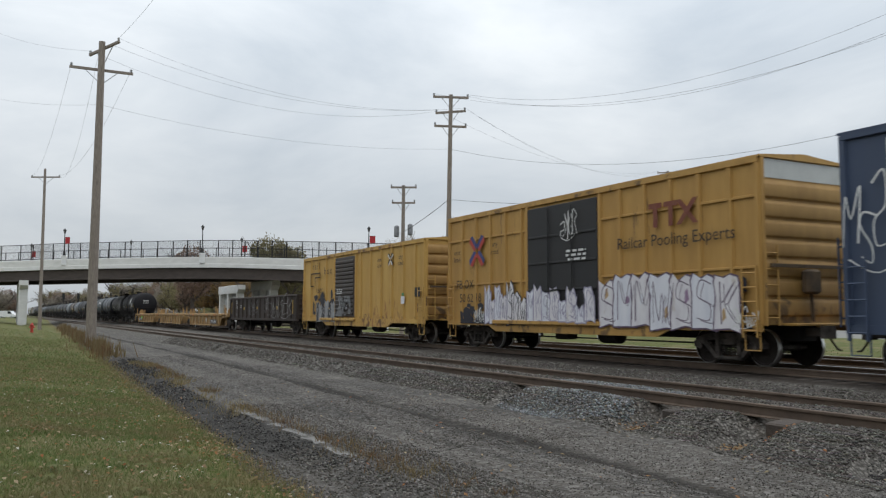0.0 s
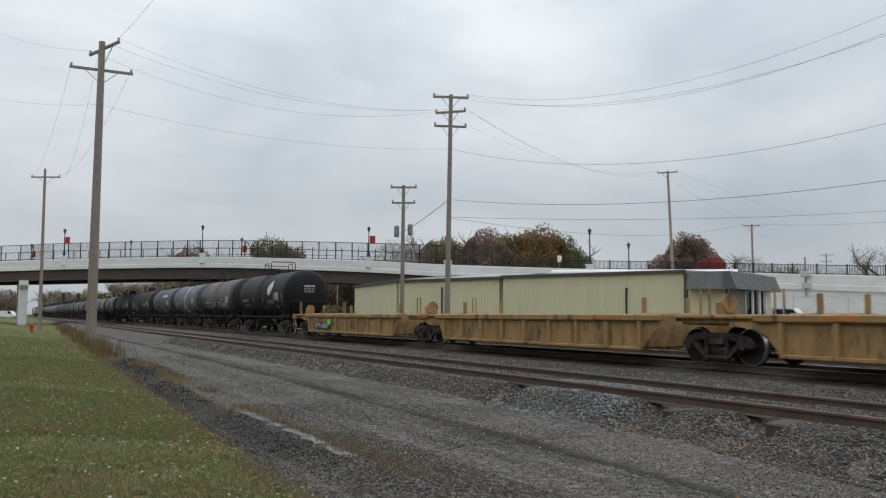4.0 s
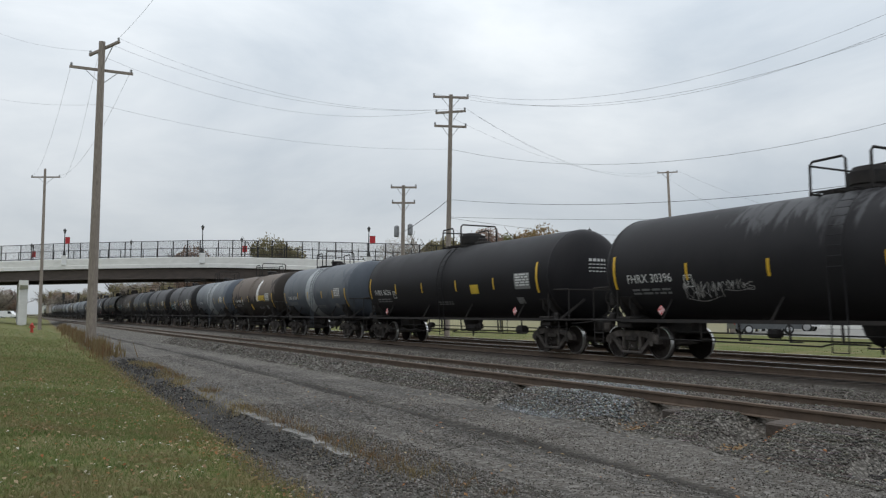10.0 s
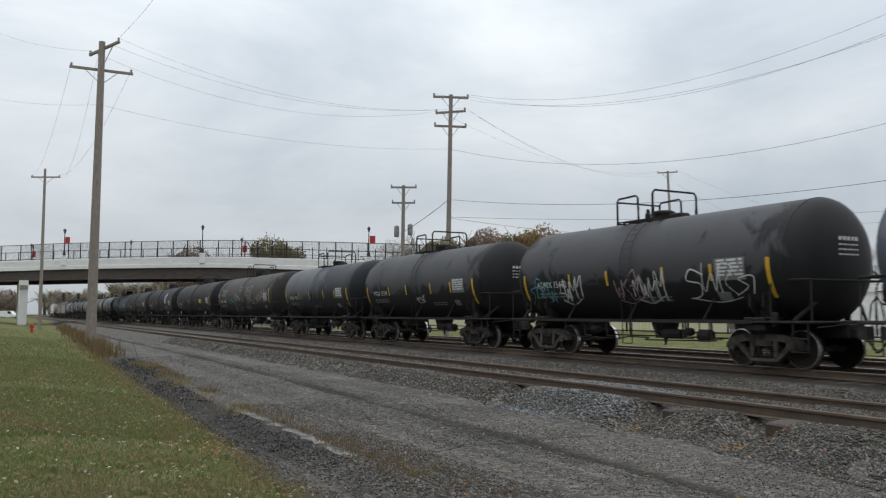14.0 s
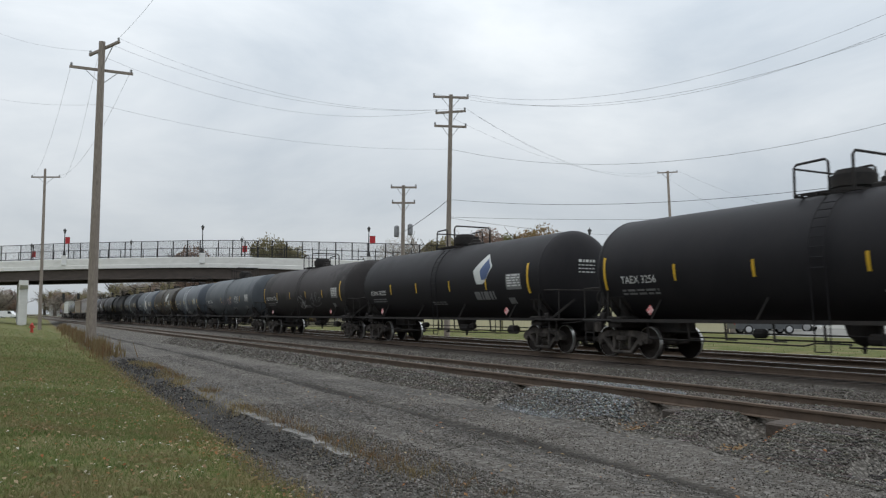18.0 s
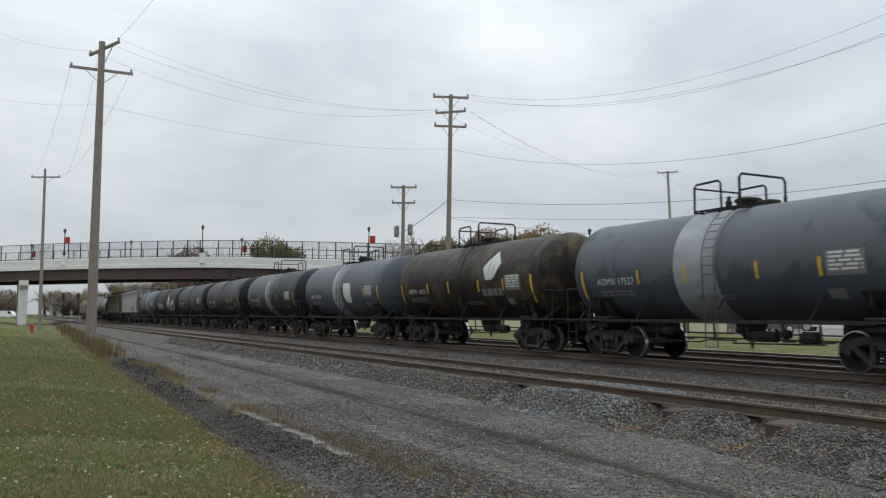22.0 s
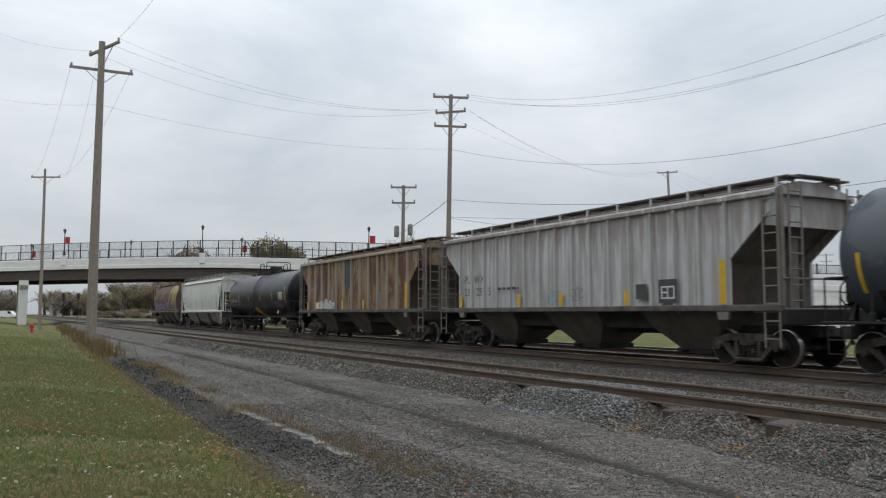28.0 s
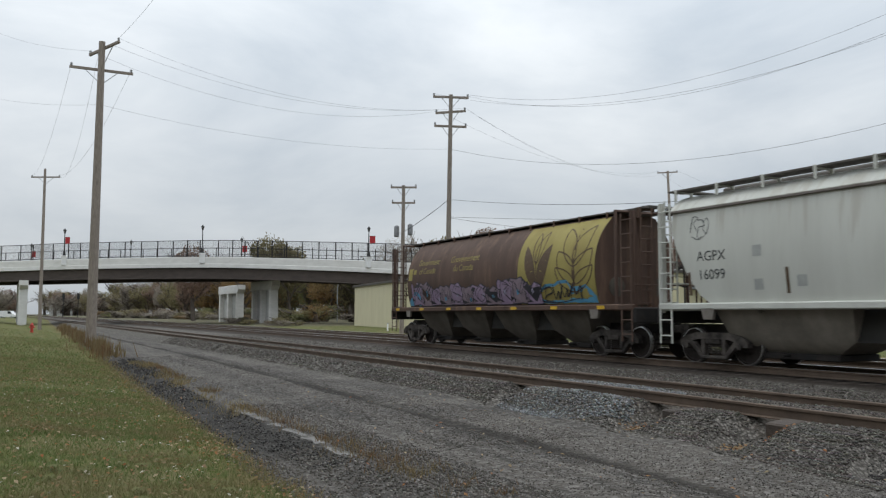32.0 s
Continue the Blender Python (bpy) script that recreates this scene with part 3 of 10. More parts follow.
for bx, ban in ((-132.9, 0.9), (-117.9, 0), (-99.4, 1.1), (-72.6, 0), (-89.0, 0)):
    i = nearest(bx)
    p = B_LINE[i] + (B_LINE[i + 1] - B_LINE[i]) * ((bx - B_LINE[i].x) / (B_LINE[i + 1].x - B_LINE[i].x)) - B_SIDE[i] * 0.02
    street_lamp((p.x, p.y, p.z), ban)
for bx, ban in ((-143.0, 0.8), (-131.0, 0), (-118.0, 1.0), (-72.0, 0)):
    i = nearest(bx)
    p = B_LINE[i] + B_SIDE[i] * (WIDE - 0.1)
    street_lamp((p.x, p.y, p.z - 0.7), ban)


# ---- utility poles: leaning, with cross arms and wires
def pole(name_label, foot, top, arms, r0=0.19, r1=0.12, extras=()):
    """arms: (metres below the top, half length, turn in degrees, tilt in degrees)."""
    foot, top = Vector(foot), Vector(top)
    p = thing("utility_pole", name_label, "utility pole", "utility poles", pose(*foot))
    lean = top - foot
    n = 10
    part("pole_shaft", Shape().tube([lean * (i / n) for i in range(n + 1)], r0, 12, True, r1), M_POLE, p)
    tips = []
    for down, half, turn, tilt in arms:
        c = lean * (1 - down / lean.length)
        d = Vector((math.cos(radians(turn)), math.sin(radians(turn)), math.sin(radians(tilt))))
        off = Vector((-d.y, d.x, 0)).normalized() * 0.17
        arm = part("cross_arm", Shape().beam(c - d * half + off, c + d * half + off, 0.11, 0.13), M_POLE, p)
        for k in (-1, 1):
            part("brace", Shape().beam(c + off * 1.3 + Vector((0, 0, -0.75)), c + off * 1.3 + d * half * 0.5 * k + Vector((0, 0, -0.06)), 0.03, 0.03), M_STEELGREY, p)
            tip = c + d * half * 0.94 * k + off
            part("insulator", Shape().lathe([(0.05, 0.03), (0.1, 0.065), (0.14, 0.05), (0.19, 0.075), (0.24, 0.03)], 8, centre=tip, axis="z"), M_STEELGREY, arm)
            tips.append(foot + tip + Vector((0, 0, 0.2)))
    return p, tips


P_MAIN, T_MAIN = pole("tall leaning weathered wooden pole with two cross arms", (-46.5, 4.24, -0.6), (-45.44, 4.23, 15.45), ((0.30, 1.0, 40, 14), (1.45, 1.55, 78, -3)), 0.27, 0.16)
P_LEFT, T_LEFT = pole("slender wooden pole with one cross arm at the verge", (-93.7, 3.7, -0.5), (-93.5, 3.66, 16.2), ((0.85, 1.5, 62, 0),), 0.19, 0.12)
P_MID, T_MID = pole("wooden pole with three cross arms behind the tracks", (-45.5, 24.75, -0.4), (-44.31, 24.41, 14.95), ((0.12, 1.12, 62, -2), (1.05, 0.95, 62, 4), (1.95, 1.02, 62, -2)), 0.19, 0.12)
P_TR, T_TR = pole("wooden pole carrying transformers in front of the shed", (-54.5, 25.9, -0.3), (-53.7, 25.64, 10.6), ((0.12, 0.95, 62, 0), (1.25, 0.85, 62, 0)), 0.17, 0.12)
P_RAMP, T_RAMP = pole("wooden pole with one cross arm behind the ramp", (-70.2, 67.8, -0.3), (-70.5, 67.4, 17.7), ((0.15, 1.15, 58, 2),), 0.2, 0.13)
P_FAR, T_FAR = pole("distant wooden pole with a short cross arm", (-76.8, 88.2, -0.2), (-76.8, 88.2, 13.2), ((0.2, 1.1, 58, 0),), 0.17, 0.12)
P_FAR2, T_FAR2 = pole("distant wooden pole with two cross arms", (-144.7, 194.2, 0), (-144.7, 194.2, 17.2), ((0.3, 1.9, 58, 0), (2.0, 1.6, 58, 0)), 0.2, 0.15)

M_CAN = material("dull_grey_transformer_paint", (0.20, 0.205, 0.21), 0.6, 0, (0.13, 0.13, 0.135), 3, 0.6)
for k, dz in ((-1, 0), (1, 0.1)):
    can = Shape().lathe([(-0.42, 0.16), (-0.38, 0.19), (0.30, 0.19), (0.36, 0.16), (0.42, 0.05)], 12, centre=(0.45 + 0.31 * k, -0.1 + 0.40 * k, 7.6 + dz), axis="z")
    part("transformer", can, M_CAN, P_TR, "grey transformer can")


def wire(a, b, sag, r=0.012, mat=None):
    a, b = Vector(a), Vector(b)
    pts = [a.lerp(b, i / 24) - Vector((0, 0, sag * 4 * (i / 24) * (1 - i / 24))) for i in range(25)]
    ob = put("overhead_wire", Shape().tube(pts, r, 4, False), mat or M_WIRE)
    return tagged(ob, "thin overhead wire slung between poles", "wire", "overhead wires")


# wires between the poles
for a, b, sag in ((T_MAIN[1], T_MID[2], 1.1), (T_MAIN[0], T_MID[2] - Vector((0, 0, 0.1)), 1.5), (T_MAIN[1] - Vector((0.4, 0.2, 0.3)), T_MID[3], 1.3)):
    wire(a, b, sag, 0.006, M_WIRE_PALE)
W_END = Vector((-14.0, 32.4, 14.75))
for a, sag, dz in ((T_MID[1], 2.34, 0.0), (T_MID[1] - Vector((0, 0, 0.1)), 2.55, -0.75), (T_MID[0], 2.50, -1.15)):
    wire(a, W_END + Vector((0, 0, dz)), sag, 0.007)
for k, (a, b) in enumerate(((T_MID[2], T_RAMP[0]), (T_MID[3], T_RAMP[0]), (T_MID[3], T_RAMP[1]))):
    wire(a, b, 1.6 + 0.3 * k, 0.006, M_WIRE_PALE)
COMM = Vector((-44.55, 24.45, 11.55))
wire((-45.6, 4.2, 12.15), COMM, 0.7, 0.006, M_WIRE_PALE)
wire((-57.2, -1.0, 14.6), (-45.6, 4.2, 12.15), 0.2, 0.006, M_WIRE_PALE)
wire(COMM, (-10.5, 36.0, 11.65), 2.8, 0.010)
LOW = Vector((-44.8, 24.5, 8.4))
wire(LOW, (-8.0, 40.0, 8.9), 1.7, 0.014)
wire(LOW - Vector((0, 0, 1.1)), (-25.0, 66.0, 9.6), 0.9, 0.012)
wire(LOW - Vector((0, 0, 1.15)), T_FAR[0], 1.3, 0.014)
wire(T_FAR[1], (-48.0, 96.0, 12.6), 0.7, 0.016)
wire(LOW, (-53.9, 25.7, 7.2), 0.1, 0.018)
wire(T_RAMP[1], (-63.0, 88.0, 12.0), 0.8, 0.008, M_WIRE_PALE)
wire(T_RAMP[0], (-66.0, 80.0, 11.0), 0.8, 0.008, M_WIRE_PALE)
wire((-68.5, -1.2, 22.3), T_MAIN[0], 0.3, 0.007, M_WIRE_PALE)
wire(T_MAIN[1], (-29.5, 7.2, 17.6), 0.5, 0.006, M_WIRE_PALE)
for k in range(2):
    wire(T_MAIN[2 + k], T_LEFT[k], 1.4, 0.007, M_WIRE_PALE)
wire((-45.45, 4.1, 15.0), T_LEFT[1], 2.4, 0.007, M_WIRE_PALE)


# ---- low beige sheds behind the tracks
def shed(label, a, b, deep, eave, ridge, ribs, trim=True, base=-0.35):
    """A long wall from a to b seen from the line, with side walls, back wall and a low roof."""
    a, b = Vector((*a, 0)), Vector((*b, 0))
    d = (b - a).normalized()
    n = Vector((-d.y, d.x, 0))
    L = (b - a).length
    th = math.degrees(math.atan2(d.y, d.x))
    sh = thing("metal_shed", label, "building", at=pose(a.x, a.y, 0, 0, 0, th))
    count = max(1, round(L / 3.0))
    for i in range(count):
        w = L / count
        outline = [(i * w + 0.004, 0.15), (i * w + 0.004, 0.0)]
        x = i * w + 0.15
        while ribs and x < (i + 1) * w - 0.06:
            outline += [(x - 0.05, 0.0), (x - 0.03, -0.024), (x + 0.03, -0.024), (x + 0.05, 0.0)]
            x += 0.30
        outline += [((i + 1) * w - 0.004, 0.0), ((i + 1) * w - 0.004, 0.15)]
        s = Shape().prism(outline, base, eave, "z")
        part("wall_panel", s, M_BEIGE, sh, "beige metal wall panel")
    for x in (0.0, L - 0.15):
        part("end_wall", Shape().prism([(0.15, base), (deep, base), (deep, eave), (deep / 2, ridge), (0.15, eave)], x, x + 0.15, "x"), M_BEIGE, sh)
    part("back_wall", Shape().box(0.16, L - 0.16, deep, deep + 0.15, base, eave), M_BEIGE, sh)
    part("roof", Shape().prism([(-0.18, eave + 0.01), (deep / 2, ridge + 0.03), (deep + 0.3, eave + 0.01), (deep + 0.3, eave + 0.12), (deep / 2, ridge + 0.15), (-0.18, eave + 0.12)], -0.1, L + 0.1, "x"), M_STEELGREY, sh, "grey metal roof")
    part("eave_trim", Shape().box(-0.12, L + 0.12, -0.22, -0.182, eave - 0.10, eave + 0.14, 0.01), M_TRIM, sh, "dark eave trim")
    if trim:
        part("corner_trim", Shape().box(L - 0.12, L + 0.02, -0.035, -0.024, base, eave - 0.1), M_TRIM, sh, "dark corner trim")
    return sh, d, n


shed("plain beige metal shed with a dark eave", (-91.3, 37.2), (-72.7, 34.1), 12, 4.45, 5.0, False)
shed("beige ribbed metal shed with a dark eave", (-72.5, 34.15), (-61.6, 38.95), 14, 4.42, 5.0, True)
shed("long beige metal hall with dark corner trim", (-61.4, 39.05), (-46.7, 46.2), 14, 4.50, 4.62, True)
office, od, on = shed("beige office end under a grey mansard canopy", (-46.5, 46.3), (-43.85, 47.59), 12.4, 4.3, 4.42, False, False)
L_OFF = math.hypot(2.65, 1.29)
M_WOODWALL = material("weathered_door_wood", (0.25, 0.21, 0.17), 0.8, 0, (0.14, 0.115, 0.09), 4, 0.8, (4, 4, 0.6))
part("canopy", Shape().prism([(-0.95, 3.10), (-0.45, 4.40), (0.02, 4.40), (0.02, 3.10)], 0.15, L_OFF + 0.46, "x"), M_SHINGLE, office, "grey standing seam mansard canopy")
part("end_canopy", Shape().prism([(L_OFF + 0.95, 3.094), (L_OFF + 0.45, 4.394), (L_OFF + 0.01, 4.394), (L_OFF + 0.01, 3.094)], -0.95, 12.0, "y"), M_SHINGLE, office, "grey standing seam mansard canopy")
for i in range(6):
    x = 0.25 + i * (L_OFF + 0.2) / 5
    part("canopy_seam", Shape().beam((x, -0.96, 3.10), (x, -0.46, 4.41), 0.035, 0.03), M_SHINGLE, office)
for i in range(17):
    y = -0.9 + i * 0.8
    part("canopy_seam", Shape().beam((L_OFF + 0.96, y, 3.10), (L_OFF + 0.46, y, 4.40), 0.035, 0.03), M_SHINGLE, office)
part("corner_trim", Shape().box(L_OFF - 0.1, L_OFF + 0.03, -0.04, 0.0, -0.35, 3.1), M_TRIM, office, "dark corner trim")
part("entrance_panel", Shape().box(L_OFF + 0.004, L_OFF + 0.05, 0.35, 4.4, -0.3, 3.08, 0.01), M_WOODWALL, office, "weathered entrance boarding")
part("window", Shape().box(L_OFF + 0.004, L_OFF + 0.03, 5.0, 8.6, 0.5, 3.0, 0.01), M_GLASS, office, "dark office window")
for i in range(5):
    part("canopy_post", Shape().box(L_OFF + 0.45, L_OFF + 0.58, 4.6 + i * 0.95, 4.78 + i * 0.95, -0.35, 3.10), M_WHITE if i % 2 == 0 else M_BLACK, office)
roll = put("roof_edge_roll", Shape().tube([(-63.7, 46.0, 5.15), (-49.7, 55.2, 4.78)], 0.26, 12), M_WHITE)
tagged(roll, "long white rolled edge lying along the hall roof", "roof roll")
for x, y, h in ((-51.0, 44.05, 2.2), (-67.5, 36.2, 2.6)):
    vent = thing("vent_pipe", "dark vent pipe standing at the shed wall", "pipe", at=pose(x, y, -0.35))
    part("pipe", Shape().tube([(0, 0, 0), (0, 0, h + 1.2), (0.1, -0.05, h + 1.45), (0.3, -0.15, h + 1.4)], 0.07, 8), M_BLACK, vent)
    part("bracket", Shape().box(-0.12, 0.12, -0.02, 0.25, h * 0.6, h * 0.6 + 0.08), M_BLACK, vent)


# ---- parked vehicles
M_CARGREY = material("dark_grey_car_paint", (0.10, 0.105, 0.11), 0.3, 0.3, bump=0)
M_CARWHITE = material("white_car_paint", (0.80, 0.80, 0.80), 0.3, 0, bump=0)
M_TYRE = material("black_tyre_rubber", (0.02, 0.02, 0.02), 0.85, 0, bump=0.2)
M_RIM = material("silver_wheel_rim", (0.6, 0.6, 0.61), 0.35, 0.8, bump=0)


def vehicle(name, label, category, at, prof, glass, width, wheels, paint, r=0.33):
    v = thing(name, label, category, at=at)
    w = width / 2
    part("body", Shape().prism(prof, -w, w), paint, v)
    for g in glass:
        for y in (-w - 0.004, w - 0.012):
            part("window", Shape().prism(g, y, y + 0.016), M_GLASS, v)
    for x in wheels:
        for y in (-w + 0.1, w - 0.1):
            wh = part("wheel", Shape().lathe([(-0.11, r - 0.04), (-0.09, r), (0.09, r), (0.11, r - 0.04)], 18, (x, y, r), "y"), M_TYRE, v)
            part("rim", Shape().lathe([(-0.125, 0.1), (-0.118, r - 0.12), (0.118, r - 0.12), (0.125, 0.1)], 12, (x, y, r), "y"), M_RIM, wh)
    part("headlight", Shape().box(prof[0][0] - 0.01, prof[0][0] + 0.04, -w + 0.1, -w + 0.45, 0.6, 0.75, 0.02), M_WHITE, v)
    part("tail_light", Shape().box(prof[-1][0] - 0.04, prof[-1][0] + 0.01, -w + 0.1, -w + 0.3, 0.65, 0.85, 0.02), M_RED, v)
    return v


vehicle("parked_car", "dark grey saloon parked on the paved yard", "car", pose(-40.8, 47.8, -0.14, 0, 0, 62),
        [(2.3, 0.35), (2.32, 0.72), (1.2, 0.86), (0.45, 1.34), (-0.95, 1.38), (-1.75, 0.98), (-2.3, 0.92), (-2.32, 0.35)],
        [[(1.0, 0.90), (0.42, 1.28), (-0.15, 1.31), (-0.15, 0.90)], [(-0.22, 0.90), (-0.22, 1.31), (-0.92, 1.32), (-1.5, 0.95)]], 1.78, (1.42, -1.42), M_CARGREY)
vehicle("parked_pickup", "white pickup truck parked below the ramp wall", "car", pose(-46.6, 57.3, -0.2, 0, 0, 26),
        [(2.75, 0.45), (2.78, 1.05), (1.35, 1.22), (0.75, 1.92), (-0.95, 1.95), (-1.0, 1.15), (-2.75, 1.12), (-2.75, 0.5)],
        [[(1.2, 1.24), (0.72, 1.82), (0.1, 1.84), (0.1, 1.24)], [(-0.05, 1.24), (-0.05, 1.84), (-0.8, 1.85), (-0.85, 1.24)]], 1.95, (1.75, -1.75), M_CARWHITE, 0.4)

# ---- hydrant, marker posts, curved lamp, far signals
hyd = thing("fire_hydrant", "small red fire hydrant in the grass", "hydrant", at=pose(-79.5, 2.55, -0.33))
part("barrel", Shape().lathe([(0, 0.17), (0.06, 0.17), (0.07, 0.12), (0.55, 0.12), (0.56, 0.16), (0.62, 0.16), (0.75, 0.09), (0.78, 0.04), (0.85, 0.04)], 14, axis="z"), M_HYD, hyd)
part("outlet", Shape().tube([(0, -0.22, 0.45), (0, 0.22, 0.45)], 0.06, 10), M_HYD, hyd)
part("outlet", Shape().tube([(0, 0, 0.42), (0.24, 0, 0.42)], 0.08, 10), M_HYD, hyd)
for x, y, h in ((-36.4, 29.4, 0.85), (-62.0, 28.2, 0.8)):
    post = thing("marker_post", "short white marker post in the grass", "post", at=pose(x, y, -0.36))
    part("post", Shape().box(-0.05, 0.05, -0.05, 0.05, 0, h, 0.01), M_WHITE, post)
    part("post_cap", Shape().box(-0.06, 0.06, -0.06, 0.06, h, h + 0.05, 0.01), M_STEELGREY, post)
crook = thing("road_light", "tall grey street light with a curved arm", "street lamp", at=pose(-141.6, 54.3, -0.2))
part("mast", Shape().tube([(0, 0, 0), (0, 0, 6.3), (0.1, 0.18, 7.0), (0.45, 0.8, 7.6), (0.9, 1.6, 7.75)], 0.09, 8, True, 0.06), M_STEELGREY, crook)
part("lamp_head", Shape().box(0.75, 1.15, 1.45, 1.95, 7.65, 7.85, 0.05), M_STEELGREY, crook)
for x, y, h in ((-330.0, 20.5, 9.0), (-330.0, 25.5, 9.0)):
    sig = thing("railway_signal", "distant railway signal on a dark mast", "railway signal", at=pose(x, y, -0.3))
    part("mast", Shape().tube([(0, 0, 0), (0, 0, h)], 0.15, 6), M_BLACK, sig)
    part("signal_head", Shape().box(0.1, 0.3, -0.45, 0.45, h - 2.2, h, 0.1), M_BLACK, sig)
far_house = thing("far_building", "distant pale low building beside the railway", "building", at=pose(-600, 36, -0.3))
part("wall", Shape().box(-8, 8, -6.5, 6.5, 0, 7.0), M_CONC2, far_house)
part("roof", Shape().box(-8.5, 8.5, -7.0, 7.0, 7.0, 9.4, 0.2), M_SHINGLE, far_house)
for i in range(3):
    part("window", Shape().box(8.0, 8.06, -5 + i * 4, -3.0 + i * 4, 1.6, 4.2), M_GLASS, far_house)
vehicle("parked_van", "white van standing far off beside the railway", "van", pose(-300, 2.6, -0.2, 0, 0, 60),
        [(2.6, 0.4), (2.65, 1.1), (1.9, 1.4), (1.3, 2.3), (-2.6, 2.4), (-2.65, 0.4)], [[(1.75, 1.4), (1.25, 2.15), (0.4, 2.2), (0.4, 1.4)]], 2.0, (1.7, -1.7), M_CARWHITE, 0.36)
sign = thing("road_sign", "small white road sign on the ramp parapet", "sign", at=pose(-75.9, 55.9, 6.35))
part("post", Shape().tube([(0, 0, -0.6), (0, 0, 1.3)], 0.035, 6), M_STEELGREY, sign)
part("sign_plate", Shape().box(-0.05, 0.05, -0.28, 0.28, 0.75, 1.5, 0.02), M_WHITE, sign)
for x, y, z in ((-53.1, 68.15, 4.6),):
    box = thing("wall_bracket", "grey conduit post with boxes on the ramp wall", "conduit", at=pose(x, y, z))
    part("conduit", Shape().tube([(0, 0, -1.6), (0, 0, 2.1)], 0.10, 8), M_STEELGREY, box)
    for h in (-0.9, 0.2):
        part("junction_box", Shape().box(-0.55, 0.55, -0.2, 0.12, h, h + 0.5, 0.03), M_CONC2, box)


# ---- trees: trunk, forking limbs and crowns of many small leaves
M_LEAF = {}
for key, a, b in (("green", (0.115, 0.135, 0.058), (0.20, 0.185, 0.085)), ("olive", (0.19, 0.175, 0.09), (0.27, 0.225, 0.125)), ("rust", (0.29, 0.165, 0.075), (0.18, 0.155, 0.075)),
                  ("maroon", (0.23, 0.145, 0.115), (0.28, 0.21, 0.16)), ("red", (0.38, 0.04, 0.045), (0.28, 0.055, 0.055)), ("bare", (0.27, 0.24, 0.205), (0.33, 0.29, 0.235)), ("dark", (0.10, 0.11, 0.06), (0.15, 0.135, 0.085))):
    m = material("leaves_" + key, a, 0.9, 0, b, 0.35, 1.0, bump=0, spec=0.15, detail=8.0)
    t = m.node_tree
    tl = t.nodes.new("ShaderNodeBsdfTranslucent")
    ms = t.nodes.new("ShaderNodeMixShader")
    ms.inputs["Fac"].default_value = 0.4
    pb, mo = t.nodes["Principled BSDF"], t.nodes["Material Output"]
    t.links.new(pb.inputs["Base Color"].links[0].from_socket, tl.inputs["Color"])
    t.links.new(pb.outputs["BSDF"], ms.inputs[1])
    t.links.new(tl.outputs["BSDF"], ms.inputs[2])
    t.links.new(ms.outputs["Shader"], mo.inputs["Surface"])
    M_LEAF[key] = m


